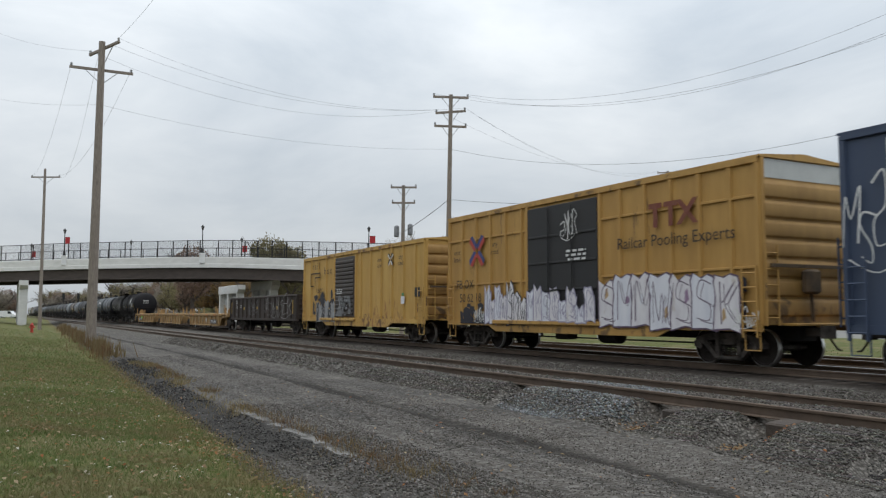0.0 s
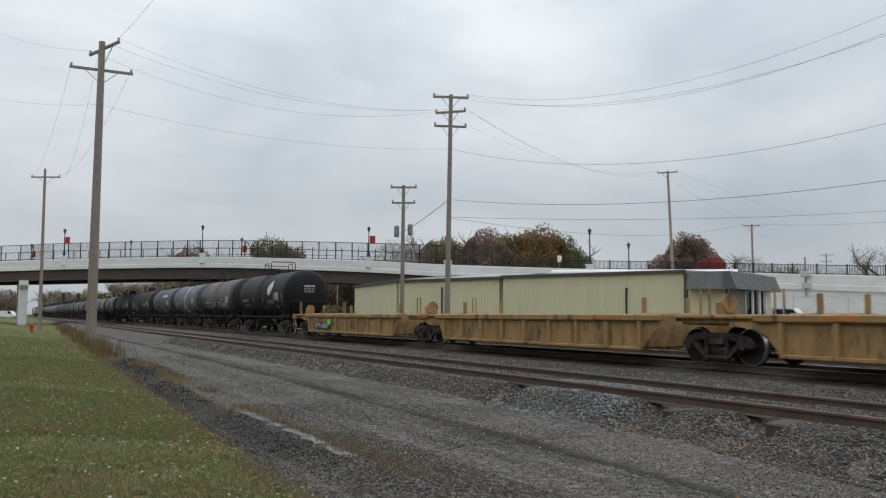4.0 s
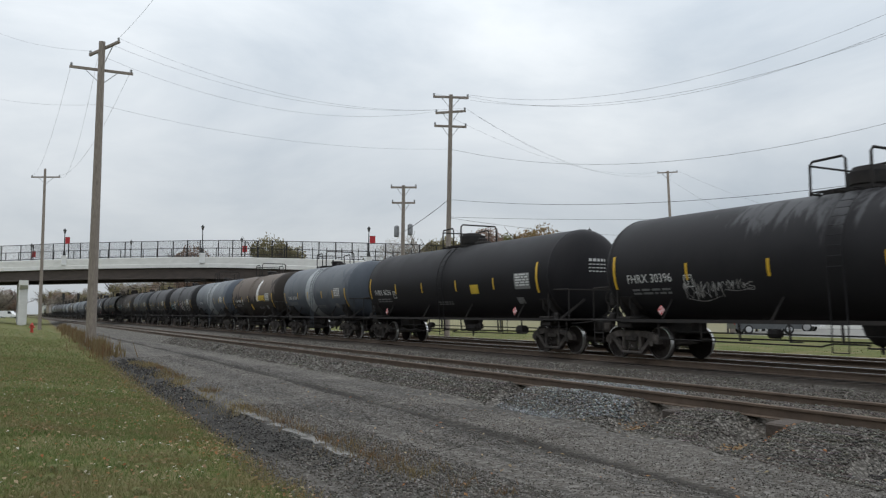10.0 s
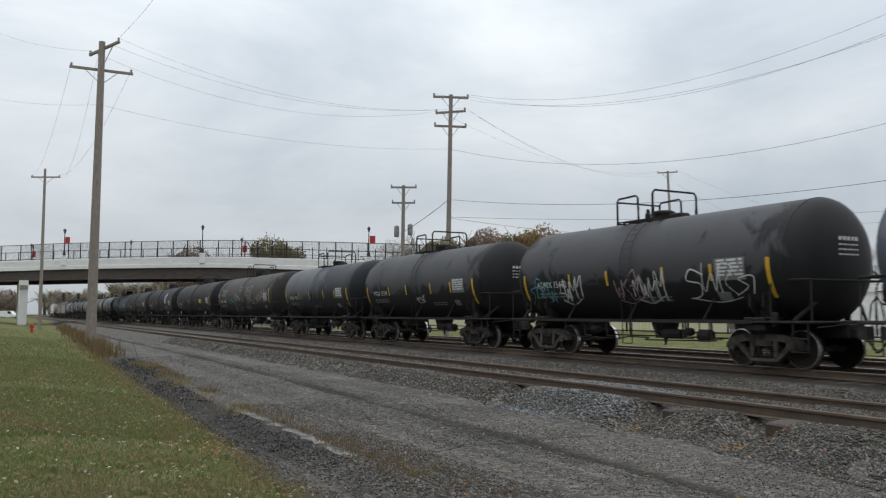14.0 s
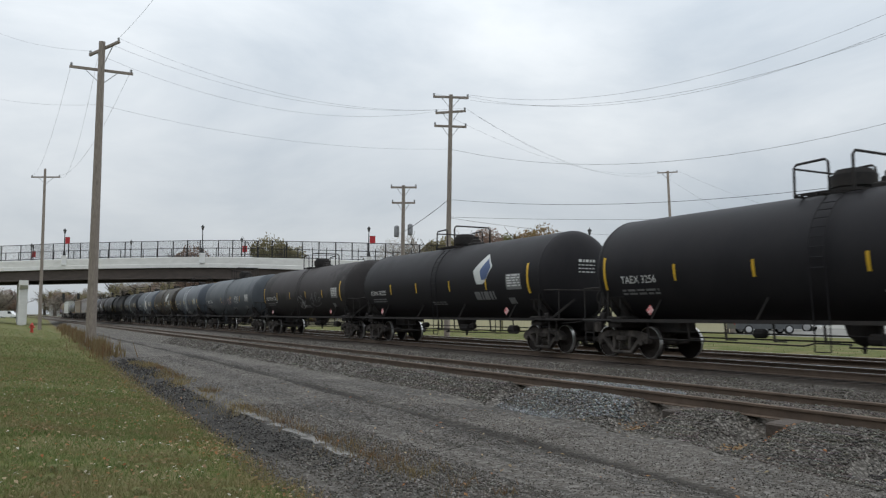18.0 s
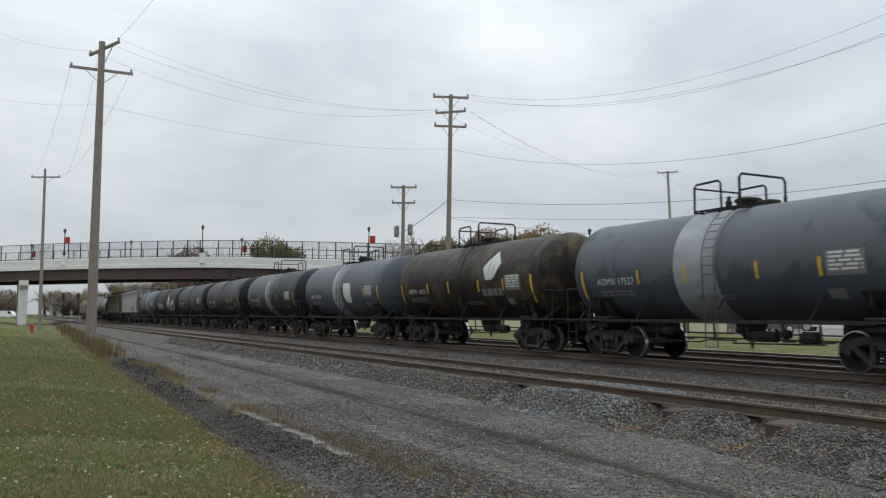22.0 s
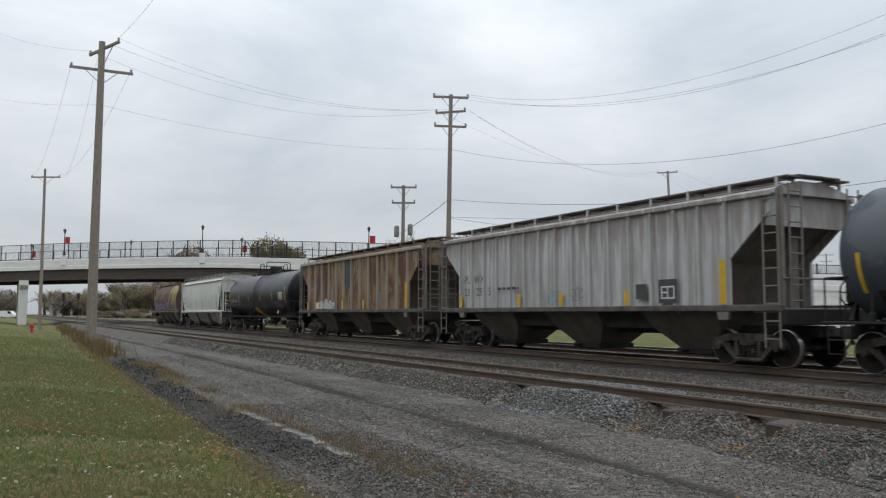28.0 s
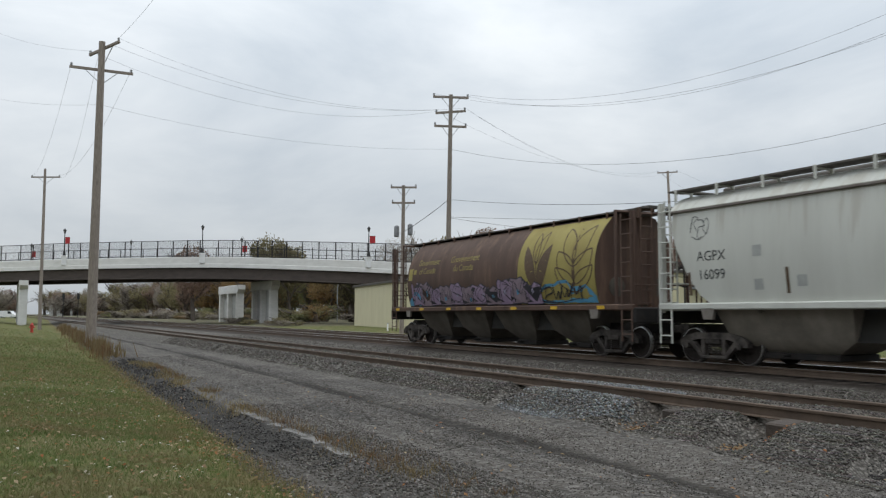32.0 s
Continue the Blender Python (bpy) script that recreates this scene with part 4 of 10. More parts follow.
def tree_meshes(seed, leaves, spread=0.42, leaf=0.30, low=0.25):
    """A tree 10 m tall: (wood, leaves). Leaves gather in clumps at the ends of the limbs."""
    key = ("tree", seed, leaves, spread, leaf, low)
    if key in STORE:
        return STORE[key]
    rnd = random.Random(seed)
    wood, ends = Shape(), []

    def limb(p, d, length, r, depth):
        pts = [p]
        for i in range(4):
            d = (d + Vector((rnd.uniform(-1, 1), rnd.uniform(-1, 1), rnd.uniform(-0.3, 0.7))) * 0.16).normalized()
            pts.append(pts[-1] + d * length / 4)
        wood.tube(pts, r, 5 if depth else 8, False, r * 0.5)
        if depth >= 2:
            ends.append(pts[-1])
            ends.append(pts[2])
        if depth < 3:
            for k in range(rnd.choice((3, 4)) if depth < 2 else 3):
                base = pts[rnd.choice((2, 3, 4))]
                a = rnd.uniform(0, 6.28)
                nd = (d * 0.75 + Vector((math.cos(a), math.sin(a), rnd.uniform(-0.05, 0.5))) * (0.75 + spread)).normalized()
                limb(base, nd, length * rnd.uniform(0.55, 0.75), r * 0.5, depth + 1)
    limb(Vector((0, 0, -0.3)), Vector((0, 0, 1)), 10 * low + 1.6, 0.24, 0)
    hi = max(e.z for e in ends)
    k = 9.7 / hi
    wood.v = [(x * k, y * k, z * k) for x, y, z in wood.v]
    ends = [e * k for e in ends]
    rng = np.random.RandomState(seed)
    c = np.array([tuple(e) for e in ends])
    size = rng.uniform(0.45, 1.1, len(c))
    pick = rng.randint(0, len(c), leaves)
    out = rng.normal(0, 1, (leaves, 3))
    out /= np.linalg.norm(out, axis=1)[:, None]
    pos = c[pick] + out * (rng.uniform(0, 1, leaves) ** 0.4 * size[pick])[:, None] * np.array([1.25, 1.25, 0.95])
    # most of the leaves fill a lumpy crown between the clumps
    half = leaves * 6 // 10
    d = rng.normal(0, 1, (half, 3))
    d /= np.linalg.norm(d, axis=1)[:, None]

    def lump(d):
        return 0.84 + 0.09 * np.sin(d[:, 0] * 5 + seed) + 0.09 * np.sin(d[:, 1] * 6 + 2 * seed) + 0.07 * np.sin(d[:, 2] * 7 + seed) + 0.05 * np.sin(d[:, 0] * 13 + d[:, 1] * 11)
    mid = 5.0 + 10 * low * 0.55
    size3, centre = np.array([3.9, 3.9, 9.9 - mid]), np.array([0, 0, mid])
    pos[:half] = d * (rng.uniform(0.2, 1, half) ** 0.5 * lump(d))[:, None] * size3 + centre
    q = (pos - centre) / size3
    ln = np.linalg.norm(q, axis=1)
    keep = np.minimum(1.0, 1.08 * lump(q / ln[:, None]) / ln)
    pos = q * keep[:, None] * size3 + centre
    u = rng.normal(0, 1, (leaves, 3))
    u /= np.linalg.norm(u, axis=1)[:, None]
    w = np.cross(u, rng.normal(0, 1, (leaves, 3)))
    w /= np.linalg.norm(w, axis=1)[:, None]
    s = rng.uniform(0.5, 1.0, (leaves, 1)) * leaf
    verts = np.concatenate([pos - u * s * 0.5, pos + w * s * 0.32, pos + u * s * 0.5, pos - w * s * 0.32], 1).reshape(-1, 3)
    crown = bpy.data.meshes.new("crown")
    crown.from_pydata([tuple(v) for v in verts], [], [(4 * i, 4 * i + 1, 4 * i + 2, 4 * i + 3) for i in range(leaves)])
    crown.materials.append(None)
    STORE[key] = (wood.mesh("trunk"), crown)
    return STORE[key]


def tree(x, y, tall, wide, look_of, leaves, seed, name="tree", label="", low=0.25, base=-0.3, leaf=0.30, group="trees beyond the railway"):
    wood, crown = tree_meshes(seed, leaves, leaf=leaf, low=low)
    t = thing(name, label, "tree" if name == "tree" else "bush", group, pose(x, y, base, 0, 0, seed * 47 % 360))
    t.scale = (wide / 7.5, wide / 7.5, tall / 10.0)
    part("trunk", wood, M_BARK, t, "grey brown trunk and limbs")
    part("crown", crown, M_LEAF[look_of], t, "crown of small leaves")
    return t


for x, y, tall, wide, lk, n, sd, lab in (
        (-163.2, 33.1, 14.8, 10.5, "maroon", 12000, 1, "thinning brown autumn tree behind the overpass"),
        (-158.4, 46.2, 17.4, 9.5, "olive", 18000, 2, "leafy olive tree behind the overpass"), (-157.5, 50.5, 16.0, 8.0, "olive", 15000, 3, "olive green tree behind the overpass"),
        (-127.5, 59.4, 15.9, 9.0, "bare", 1500, 4, "nearly bare pale autumn tree"), (-125.9, 62.4, 14.8, 7.5, "bare", 1300, 5, "nearly bare pale autumn tree"),
        (-130.0, 71.0, 16.2, 9.5, "olive", 2200, 6, "thin yellow green autumn tree"), (-124.2, 76.0, 16.8, 9.5, "maroon", 1800, 1, "thin reddish brown autumn tree"),
        (-126.1, 83.2, 16.2, 9.0, "green", 3600, 3, "broad green tree turning in autumn"), (-115.9, 81.0, 17.0, 10.5, "rust", 4600, 2, "broad green and orange autumn tree"),
        (-115.7, 86.6, 15.2, 9.0, "green", 4200, 7, "broad green tree turning in autumn"),
        (-99.9, 100.2, 15.0, 11.0, "maroon", 3400, 8, "large red brown autumn tree behind the ramp"), (-101.4, 97.3, 12.6, 8.0, "maroon", 2600, 4, "red brown autumn tree behind the ramp"),
        (-93.9, 98.3, 10.6, 8.5, "red", 4200, 7, "bright red autumn maple behind the ramp"), (-105.9, 120.6, 13.6, 6.5, "bare", 1700, 5, "small pale nearly bare tree"),
        (-136.2, 170.2, 14.9, 13, "bare", 700, 6, "distant bare grey tree"), (-140.7, 183.1, 15.0, 12, "bare", 700, 1, "distant bare grey tree"), (-120.8, 177.8, 18.5, 12, "bare", 900, 9, "distant bare grey tree"),
        (-143.0, 199.8, 16.0, 13, "bare", 700, 4, "distant bare grey tree"), (-112.0, 186.0, 18.0, 14, "bare", 800, 6, "distant bare grey tree")):
    tree(x, y, tall, wide, lk, n * 5 if lk == "bare" else (9000 if x < -150 else max(n, 17000)), sd, label=lab, leaf=0.17 if lk == "bare" else 0.36)
R_WOOD = random.Random(5)
for i in range(120):
    f = (i + R_WOOD.uniform(0, 1)) / 120
    back = R_WOOD.uniform(0, 1) ** 1.5 * 38
    x, y = -375 + 225 * f - 0.55 * back, 42 + 36 * f + 0.8 * back
    lk = R_WOOD.choice(("olive", "dark", "green", "rust", "maroon", "dark", "olive", "rust") if f > 0.3 else ("bare", "bare", "maroon", "olive"))
    if 0.42 < f < 0.60 and back < 12:
        lk = "rust"
    tree(x, y, R_WOOD.uniform(12.0, 16.0) + 0.5 * (f < 0.3), R_WOOD.uniform(8, 12), lk, 3400, R_WOOD.randint(1, 7), label="autumn tree of the wood behind the overpass", low=R_WOOD.choice((0.06, 0.14)), leaf=0.40)
for i in range(76):
    x, y = R_WOOD.uniform(-720, -570), R_WOOD.uniform(-14, 96)
    if abs(y - 21) < 9:
        y += 24
    tree(x, y, R_WOOD.uniform(12.0, 20.0), R_WOOD.uniform(13, 20), R_WOOD.choice(("bare", "bare", "maroon", "olive")), 3400, R_WOOD.randint(1, 7), label="hazy distant autumn tree along the railway", low=0.06, leaf=0.40)
for i in range(90):
    f = i / 89
    x, y = -320 + 232 * f + R_WOOD.uniform(-4, 4), 30 + 20 * f + R_WOOD.uniform(-2, 8)
    if f > 0.86:
        y = R_WOOD.uniform(27.5, 31.5)
    near_by = 0.4 if f > 0.86 else 1
    tree(x, y, R_WOOD.uniform(1.0, 3.4) * near_by, R_WOOD.uniform(3.5, 6.5) * (near_by + 0.2), R_WOOD.choice(("olive", "bare", "olive", "green", "rust", "bare")), 2400, R_WOOD.randint(1, 5), "shrub", "low brown and green shrub on the verge", 0.02, leaf=0.45, group="shrubs on the verge")
# unseen row added behind the camera to keep low sky light off the cars
R_BACK = random.Random(21)
for i in range(26):
    tree(-92 + i * 5.2 + R_BACK.uniform(-1.5, 1.5), -15 - R_BACK.uniform(0, 9), R_BACK.uniform(12, 16), R_BACK.uniform(8, 11), R_BACK.choice(("dark", "green", "olive", "dark")), 3400, R_BACK.randint(1, 7),
         label="added tree, out of view, that blocks low sky light", low=0.06, base=-0.1, leaf=0.40, group="trees behind the bank")
# dark spoil heaps at the feet of the piers
M_SPOIL = material("dark_spoil_earth", (0.055, 0.048, 0.042), 0.95, 0, (0.10, 0.09, 0.08), 1.5, 0.9, bump=0.6, bump_scale=6)
for x, y, rx, ry, h in ((-122.5, 32.2, 4.0, 1.6, 1.15), (-117.0, 32.0, 2.0, 1.2, 0.7)):
    n = 14
    verts = [(x + rx * (2 * a / n - 1), y + ry * (2 * b / n - 1), 0) for a in range(n + 1) for b in range(n + 1)]
    verts = [(u, v, -0.35 + h * max(0.0, 1 - ((u - x) / rx) ** 2 - ((v - y) / ry) ** 2) ** 0.7 * (0.8 + 0.5 * noise.noise((u * 0.9, v * 0.9, 2)))) for u, v, w in verts]
    faces = [(a * (n + 1) + b, (a + 1) * (n + 1) + b, (a + 1) * (n + 1) + b + 1, a * (n + 1) + b + 1) for a in range(n) for b in range(n)]
    tagged(put("spoil_heap", Shape().add(verts, faces), M_SPOIL, 70), "dark heap of earth at the pier foot", "earth heap")


# ---- railway cars. In a car's space x runs with the train, the camera's side is -y, z = 0 is the rail head
M_TRUCK = material("grimy_cast_steel", (0.094, 0.082, 0.073), 0.92, 0.0, (0.030, 0.026, 0.024), 3.2, 0.95, bump=0.4, vary=0.35, spec=0.2, hard=1.6)
M_WHEEL = material("dull_wheel_steel", (0.042, 0.034, 0.030), 0.9, 0.0, (0.018, 0.015, 0.014), 5, 0.9, spec=0.2, bump=0.3)
M_TREAD = material("bright_wheel_tread", (0.66, 0.655, 0.65), 0.32, 1.0, (0.42, 0.415, 0.41), 5, 0.6, bump=0.03)
M_DKSTEEL = material("black_frame_steel", (0.023, 0.0225, 0.023), 0.8, 0.0, (0.048, 0.041, 0.037), 2.5, 0.8, bump=0.2, spec=0.15)
M_STENCIL = material("white_stencil_paint", (0.66, 0.66, 0.64), 0.7, 0, (0.45, 0.45, 0.43), 8, 0.6, bump=0)
M_FAINT = material("worn_grey_stencil_paint", (0.20, 0.20, 0.20), 0.75, 0, (0.10, 0.10, 0.10), 8, 0.7, bump=0)
M_YELLOW = material("yellow_reflector", (0.66, 0.40, 0.02), 0.5, 0, (0.45, 0.27, 0.02), 6, 0.6, bump=0)
WHEEL_R = 0.457
SPIN = []


def wheelset_shape():
    s = Shape()
    for k in (-1, 1):
        y = 0.7525 * k
        s.lathe([(y - 0.055 * k, WHEEL_R + 0.024), (y - 0.03 * k, WHEEL_R + 0.02), (y - 0.02 * k, WHEEL_R), (y + 0.075 * k, WHEEL_R - 0.006), (y + 0.078 * k, WHEEL_R - 0.06),
                 (y + 0.045 * k, WHEEL_R - 0.07), (y + 0.02 * k, 0.20), (y + 0.06 * k, 0.15), (y + 0.09 * k, 0.13), (y + 0.09 * k, 0.085)], 28, axis="y")
    s.lathe([(-1.12, 0.078), (-0.84, 0.078), (-0.84, 0.085), (0.84, 0.085), (0.84, 0.078), (1.12, 0.078)], 10, axis="y")
    for k in (-1, 1):
        for w in range(3):
            c = (0.052 * math.cos(w * 2.1), 1.13 * k, 0.052 * math.sin(w * 2.1))
            s.lathe([(-0.015, 0.018), (0.015, 0.018)], 6, centre=c, axis="y")
    return s


def tread_shape(k):
    y = 0.7525 * k
    return Shape().lathe([(y - 0.018 * k, WHEEL_R + 0.002), (y + 0.076 * k, WHEEL_R - 0.004), (y + 0.081 * k, WHEEL_R - 0.020), (y + 0.081 * k, WHEEL_R - 0.024)], 28, axis="y", caps=False)


def sideframe_shape():
    """A cast side frame: top chord, sloping tension members, spring pocket with springs."""
    s = Shape()
    top = [(-1.12, 0.56), (-0.98, 0.70), (-0.55, 0.80), (0.55, 0.80), (0.98, 0.70), (1.12, 0.56), (1.12, 0.44), (0.94, 0.44), (0.86, 0.54), (0.5, 0.63), (-0.5, 0.63), (-0.86, 0.54), (-0.94, 0.44), (-1.12, 0.44)]
    s.prism(top, -0.085, 0.085)
    for k in (-1, 1):
        s.prism([(0.86 * k, 0.56), (0.70 * k, 0.58), (0.26 * k, 0.14), (0.40 * k, 0.14)], -0.075, 0.075)
        s.prism([(0.40 * k, 0.64), (0.29 * k, 0.64), (0.29 * k, 0.24), (0.40 * k, 0.30)], -0.07, 0.07)
        s.box(0.72 * k - 0.12, 0.72 * k + 0.12, -0.02, 0.02, 0.45, 0.56)
    s.box(-0.42, 0.42, -0.10, 0.10, 0.12, 0.22, 0.03)
    for k in (-1, 1):
        s.lathe([(-0.14, 0.075), (0.12, 0.075)], 10, centre=(0.889 * k, 0, 0.457), axis="y")
        s.box(0.889 * k - 0.13, 0.889 * k + 0.13, -0.09, 0.09, 0.50, 0.60, 0.02)
    return s


def spring_shape():
    """One coil spring."""
    pts = [(0.055 * math.cos(i * 0.9), 0.055 * math.sin(i * 0.9), 0.24 + 0.26 * i / 32) for i in range(33)]
    return Shape().tube(pts, 0.016, 5)


def truck(parent, x):
    t = part("truck", shared("bolster", lambda: Shape().box(-0.2, 0.2, -0.95, 0.95, 0.50, 0.72, 0.03).lathe([(0.7, 0.2), (0.82, 0.2)], 12, axis="z")
                             .box(-1.0, -0.92, -0.6, 0.6, 0.42, 0.50).box(0.92, 1.0, -0.6, 0.6, 0.42, 0.50)), M_TRUCK, parent, "grimy two-axle truck", at=pose(x, 0, 0))
    for k in (-1, 1):
        part("side_frame", shared("side_frame", sideframe_shape), M_TRUCK, t, at=pose(0, 1.02 * k, 0))
        part("bolster_end", shared("bolster_end", lambda: Shape().box(-0.24, 0.24, -0.09, 0.09, 0.50, 0.66, 0.02)), M_TRUCK, t, at=pose(0, 1.02 * k, 0))
        for sx in (-0.14, 0.0, 0.14):
            part("spring", shared("spring", spring_shape), M_TRUCK, t, at=pose(sx, 1.02 * k, 0))
    for k in (-1, 1):
        w = part("wheelset", shared("wheelset", wheelset_shape), M_WHEEL, t, "dull steel wheels on an axle", at=pose(0.889 * k, 0, WHEEL_R))
        for e in (-1, 1):
            part("wheel_tread", shared("wheel_tread %d" % e, lambda: tread_shape(e)), M_TREAD, t, "bright worn wheel tread", at=pose(0.889 * k, 0, WHEEL_R))
        SPIN.append((w, parent, x + 0.889 * k, 0.889 * k))
    return t


def coupler(parent, x, k, z=0.85):
    s = Shape().box(-0.5, 0.15, -0.09, 0.09, -0.11, 0.11, 0.02)
    s.prism([(0.1, -0.14), (0.34, -0.17), (0.40, -0.05), (0.30, 0.0), (0.34, 0.10), (0.22, 0.16), (0.1, 0.13)], -0.15, 0.15, "z")
    me = shared("coupler", lambda: s)
    part("coupler", me, M_TRUCK, parent, at=pose(x, 0, z, 0, 0, 0 if k > 0 else 180))
    hose = Shape().tube([(0, 0.25, -0.05), (0.12, 0.27, -0.25), (0.28, 0.22, -0.40), (0.45, 0.10, -0.42)], 0.025, 6)
    part("air_hose", shared("air_hose", lambda: hose), M_DKSTEEL, parent, at=pose(x, 0, z, 0, 0, 0 if k > 0 else 180))


def brake_wheel():
    return shared("brake_wheel", lambda: Shape().tube([(0, 0.28 * math.cos(a * 0.5236), 0.28 * math.sin(a * 0.5236)) for a in range(13)], 0.02, 5)
                  .tube([(0, -0.28, 0), (0, 0.28, 0)], 0.014, 4).tube([(0, 0, -0.28), (0, 0, 0.28)], 0.014, 4))


def ladder_shape(h, w=0.42, rungs=6, r=0.018):
    s = Shape()
    for k in (-1, 1):
        s.beam((w / 2 * k, 0, 0), (w / 2 * k, 0, h), 0.05, 0.02)
    for i in range(rungs):
        z = h * (i + 0.5) / rungs
        s.tube([(-w / 2, 0, z), (w / 2, 0, z)], r, 5)
    return s


def on_tank(s, r, zc, lift=0.006):
    """Lays a flat shape or mesh in the xz plane onto the near side of a tank shell."""
    for v in s.vertices:
        h = max(-0.97 * r, min(0.97 * r, v.co.z - zc))
        v.co.y = -math.sqrt(r * r - h * h) - lift + max(-0.01, min(0.0, v.co.y))
    s.update()
    return s


def patch(x0, x1, z0, z1, nx=2, nz=8):
    s = Shape()
    v = [(x0 + (x1 - x0) * i / nx, 0, z0 + (z1 - z0) * j / nz) for i in range(nx + 1) for j in range(nz + 1)]
    f = [(i * (nz + 1) + j, (i + 1) * (nz + 1) + j, (i + 1) * (nz + 1) + j + 1, i * (nz + 1) + j + 1) for i in range(nx) for j in range(nz)]
    return s.add(v, f)


# long tanks and short tanks: half length of the shell without heads, radius, centre height, half truck spacing, half striker length
TANKS = {"long": (7.40, 1.525, 2.58, 7.0, 8.45), "short": (5.36, 1.50, 2.56, 4.43, 6.15)}


def shell_shape(half, r, zc, head=0.64):
    prof = []
    n = 12
    for i in range(n + 1):
        q = math.sin(math.pi / 2 * i / n)
        prof.append((-half - head * max(0.0, 1 - q ** 2.3) ** 0.5, max(0.02, r * q)))
    for x in np.linspace(-half, half, 13)[1:-1]:
        prof.append((x, r))
    prof += [(-a, q) for a, q in reversed(prof[:n + 1])]
    return Shape().lathe(prof, 48, (0, 0, zc), "x")


def saddle_shape(r, zc):
    """A cradle of two webs and a wrapper plate that hugs the lower shell and narrows to the bolster."""
    s = Shape()
    arc = [(r * 1.004 * math.sin(w), zc - r * 1.004 * math.cos(w)) for w in np.linspace(-1.02, 1.02, 17)]
    web = [(-0.95, 1.06)] + [(-1.30, 1.45)] + arc + [(1.30, 1.45), (0.95, 1.06)]
    for x in (-0.20, 0.20):
        s.prism(web, x - 0.02, x + 0.02, "x")
    wrap = [(y * 1.012, zc + (z - zc) * 1.012) for y, z in arc]
    s.prism(arc + wrap[::-1], -0.42, 0.42, "x")
    for y in (-0.95, 0.95):
        s.box(-0.22, 0.22, y - 0.02, y + 0.02, 1.0, 1.5)
    return s


def tank_car(kind, c, label, paint, band=None, dome=False, marks=None, stripes=(), end_rail=True, name="tank_car", platform=0.0, extra=()):
    half, r, zc, tr, strike = TANKS[kind]
    car = thing(name, label, "tank car", "freight train", pose(-c, MAIN, 0))
    shell = part("tank_shell", shared("shell " + kind, lambda: shell_shape(half, r, zc)), paint, car, "riveted steel tank shell")
    # weld seams round the shell
    for x in (-half, half):
        part("seam", shared("seam %s %.1f" % (kind, x), lambda: Shape().lathe([(x - 0.03, r + 0.002), (x - 0.02, r + 0.008), (x + 0.02, r + 0.008), (x + 0.03, r + 0.002)], 48, (0, 0, zc), "x")), paint, car)
    if band:
        x0, x1, mat = band
        part("pale_band", Shape().lathe([(x0, r + 0.003), (x0 + 0.02, r + 0.007), (x1 - 0.02, r + 0.007), (x1, r + 0.003)], 48, (0, 0, zc), "x"), mat, car, "pale stained band round the tank")
    # stub sills, bolsters and saddles
    for k in (-1, 1):
        part("stub_sill", shared("sill " + kind, lambda: Shape().box(-1.6, strike - tr, -0.3, 0.3, 0.72, 1.06, 0.03)), M_DKSTEEL, car, at=pose(tr * k, 0, 0, 0, 0, 0 if k > 0 else 180))
        part("saddle", shared("saddle " + kind, lambda: saddle_shape(r, zc)), M_DKSTEEL, car, at=pose(tr * k, 0, 0))
        part("bolster_cover", shared("bolster_cover", lambda: Shape().box(-0.30, 0.30, -1.40, 1.40, 1.125, 1.20, 0.02).box(-0.30, 0.30, -1.36, 1.36, 0.88, 1.055, 0.03)), M_DKSTEEL, car, "grimy body bolster", at=pose(tr * k, 0, 0))
        for y in (-1, 1):
            part("jacking_pad", shared("jacking_pad", lambda: Shape().lathe([(0.98, 0.08), (1.28, 0.08), (1.32, 0.05)], 10, axis="z")), M_DKSTEEL, car, at=pose((tr + 0.55) * k, 1.3 * y, 0))
        plat = Shape().box(-0.75, strike - tr - 0.05, -1.45, 1.45, 1.06, 1.12, 0.015)
        part("end_platform", shared("plat " + kind, lambda: plat), M_DKSTEEL, car, at=pose(tr * k, 0, 0, 0, 0, 0 if k > 0 else 180))
        e = Shape()
        x = strike - 0.12
        for y in (-1.38, 1.38):
            e.tube([(x, y, 2.05), (x - 0.96, y, 2.07), (x - 1.06, y, 2.02), (x - 1.10, y, 1.92), (x - 1.10, y, 1.1)], 0.026, 6)
            e.tube([(x, y, 2.05), (x, y, 1.1)], 0.02, 6)
        e.tube([(x, -1.38, 2.05), (x, 1.38, 2.05)], 0.026, 5)
        # slanting drawbar brace, uncoupling lever and air pipe at the end
        e.beam((x - 0.25, -0.55, 1.75), (x - 0.55, -1.30, 1.12), 0.05, 0.07).beam((x - 0.25, 0.55, 1.75), (x - 0.55, 1.30, 1.12), 0.05, 0.07)
        e.tube([(x + 0.1, -1.35, 0.98), (x + 0.12, -0.7, 1.02), (x + 0.2, -0.2, 1.10), (x + 0.2, 0.0, 1.0)], 0.016, 5)
        e.tube([(x - 0.2, 0.9, 1.1), (x - 0.15, 0.92, 1.5), (x + 0.05, 0.8, 1.65), (x + 0.2, 0.6, 1.2), (x + 0.3, 0.45, 0.8)], 0.02, 5)
        if end_rail:
            part("end_railing", shared("endrail " + kind, lambda: e), M_DKSTEEL, car, at=pose(0, 0, 0, 0, 0, 0 if k > 0 else 180))
        for y in (-1.42, 1.42):
            st = Shape().tube([(-0.2, 0, 1.06), (-0.2, 0, 0.42), (0.2, 0, 0.42), (0.2, 0, 1.06)], 0.02, 5).tube([(-0.2, 0, 0.72), (0.2, 0, 0.72)], 0.02, 5)
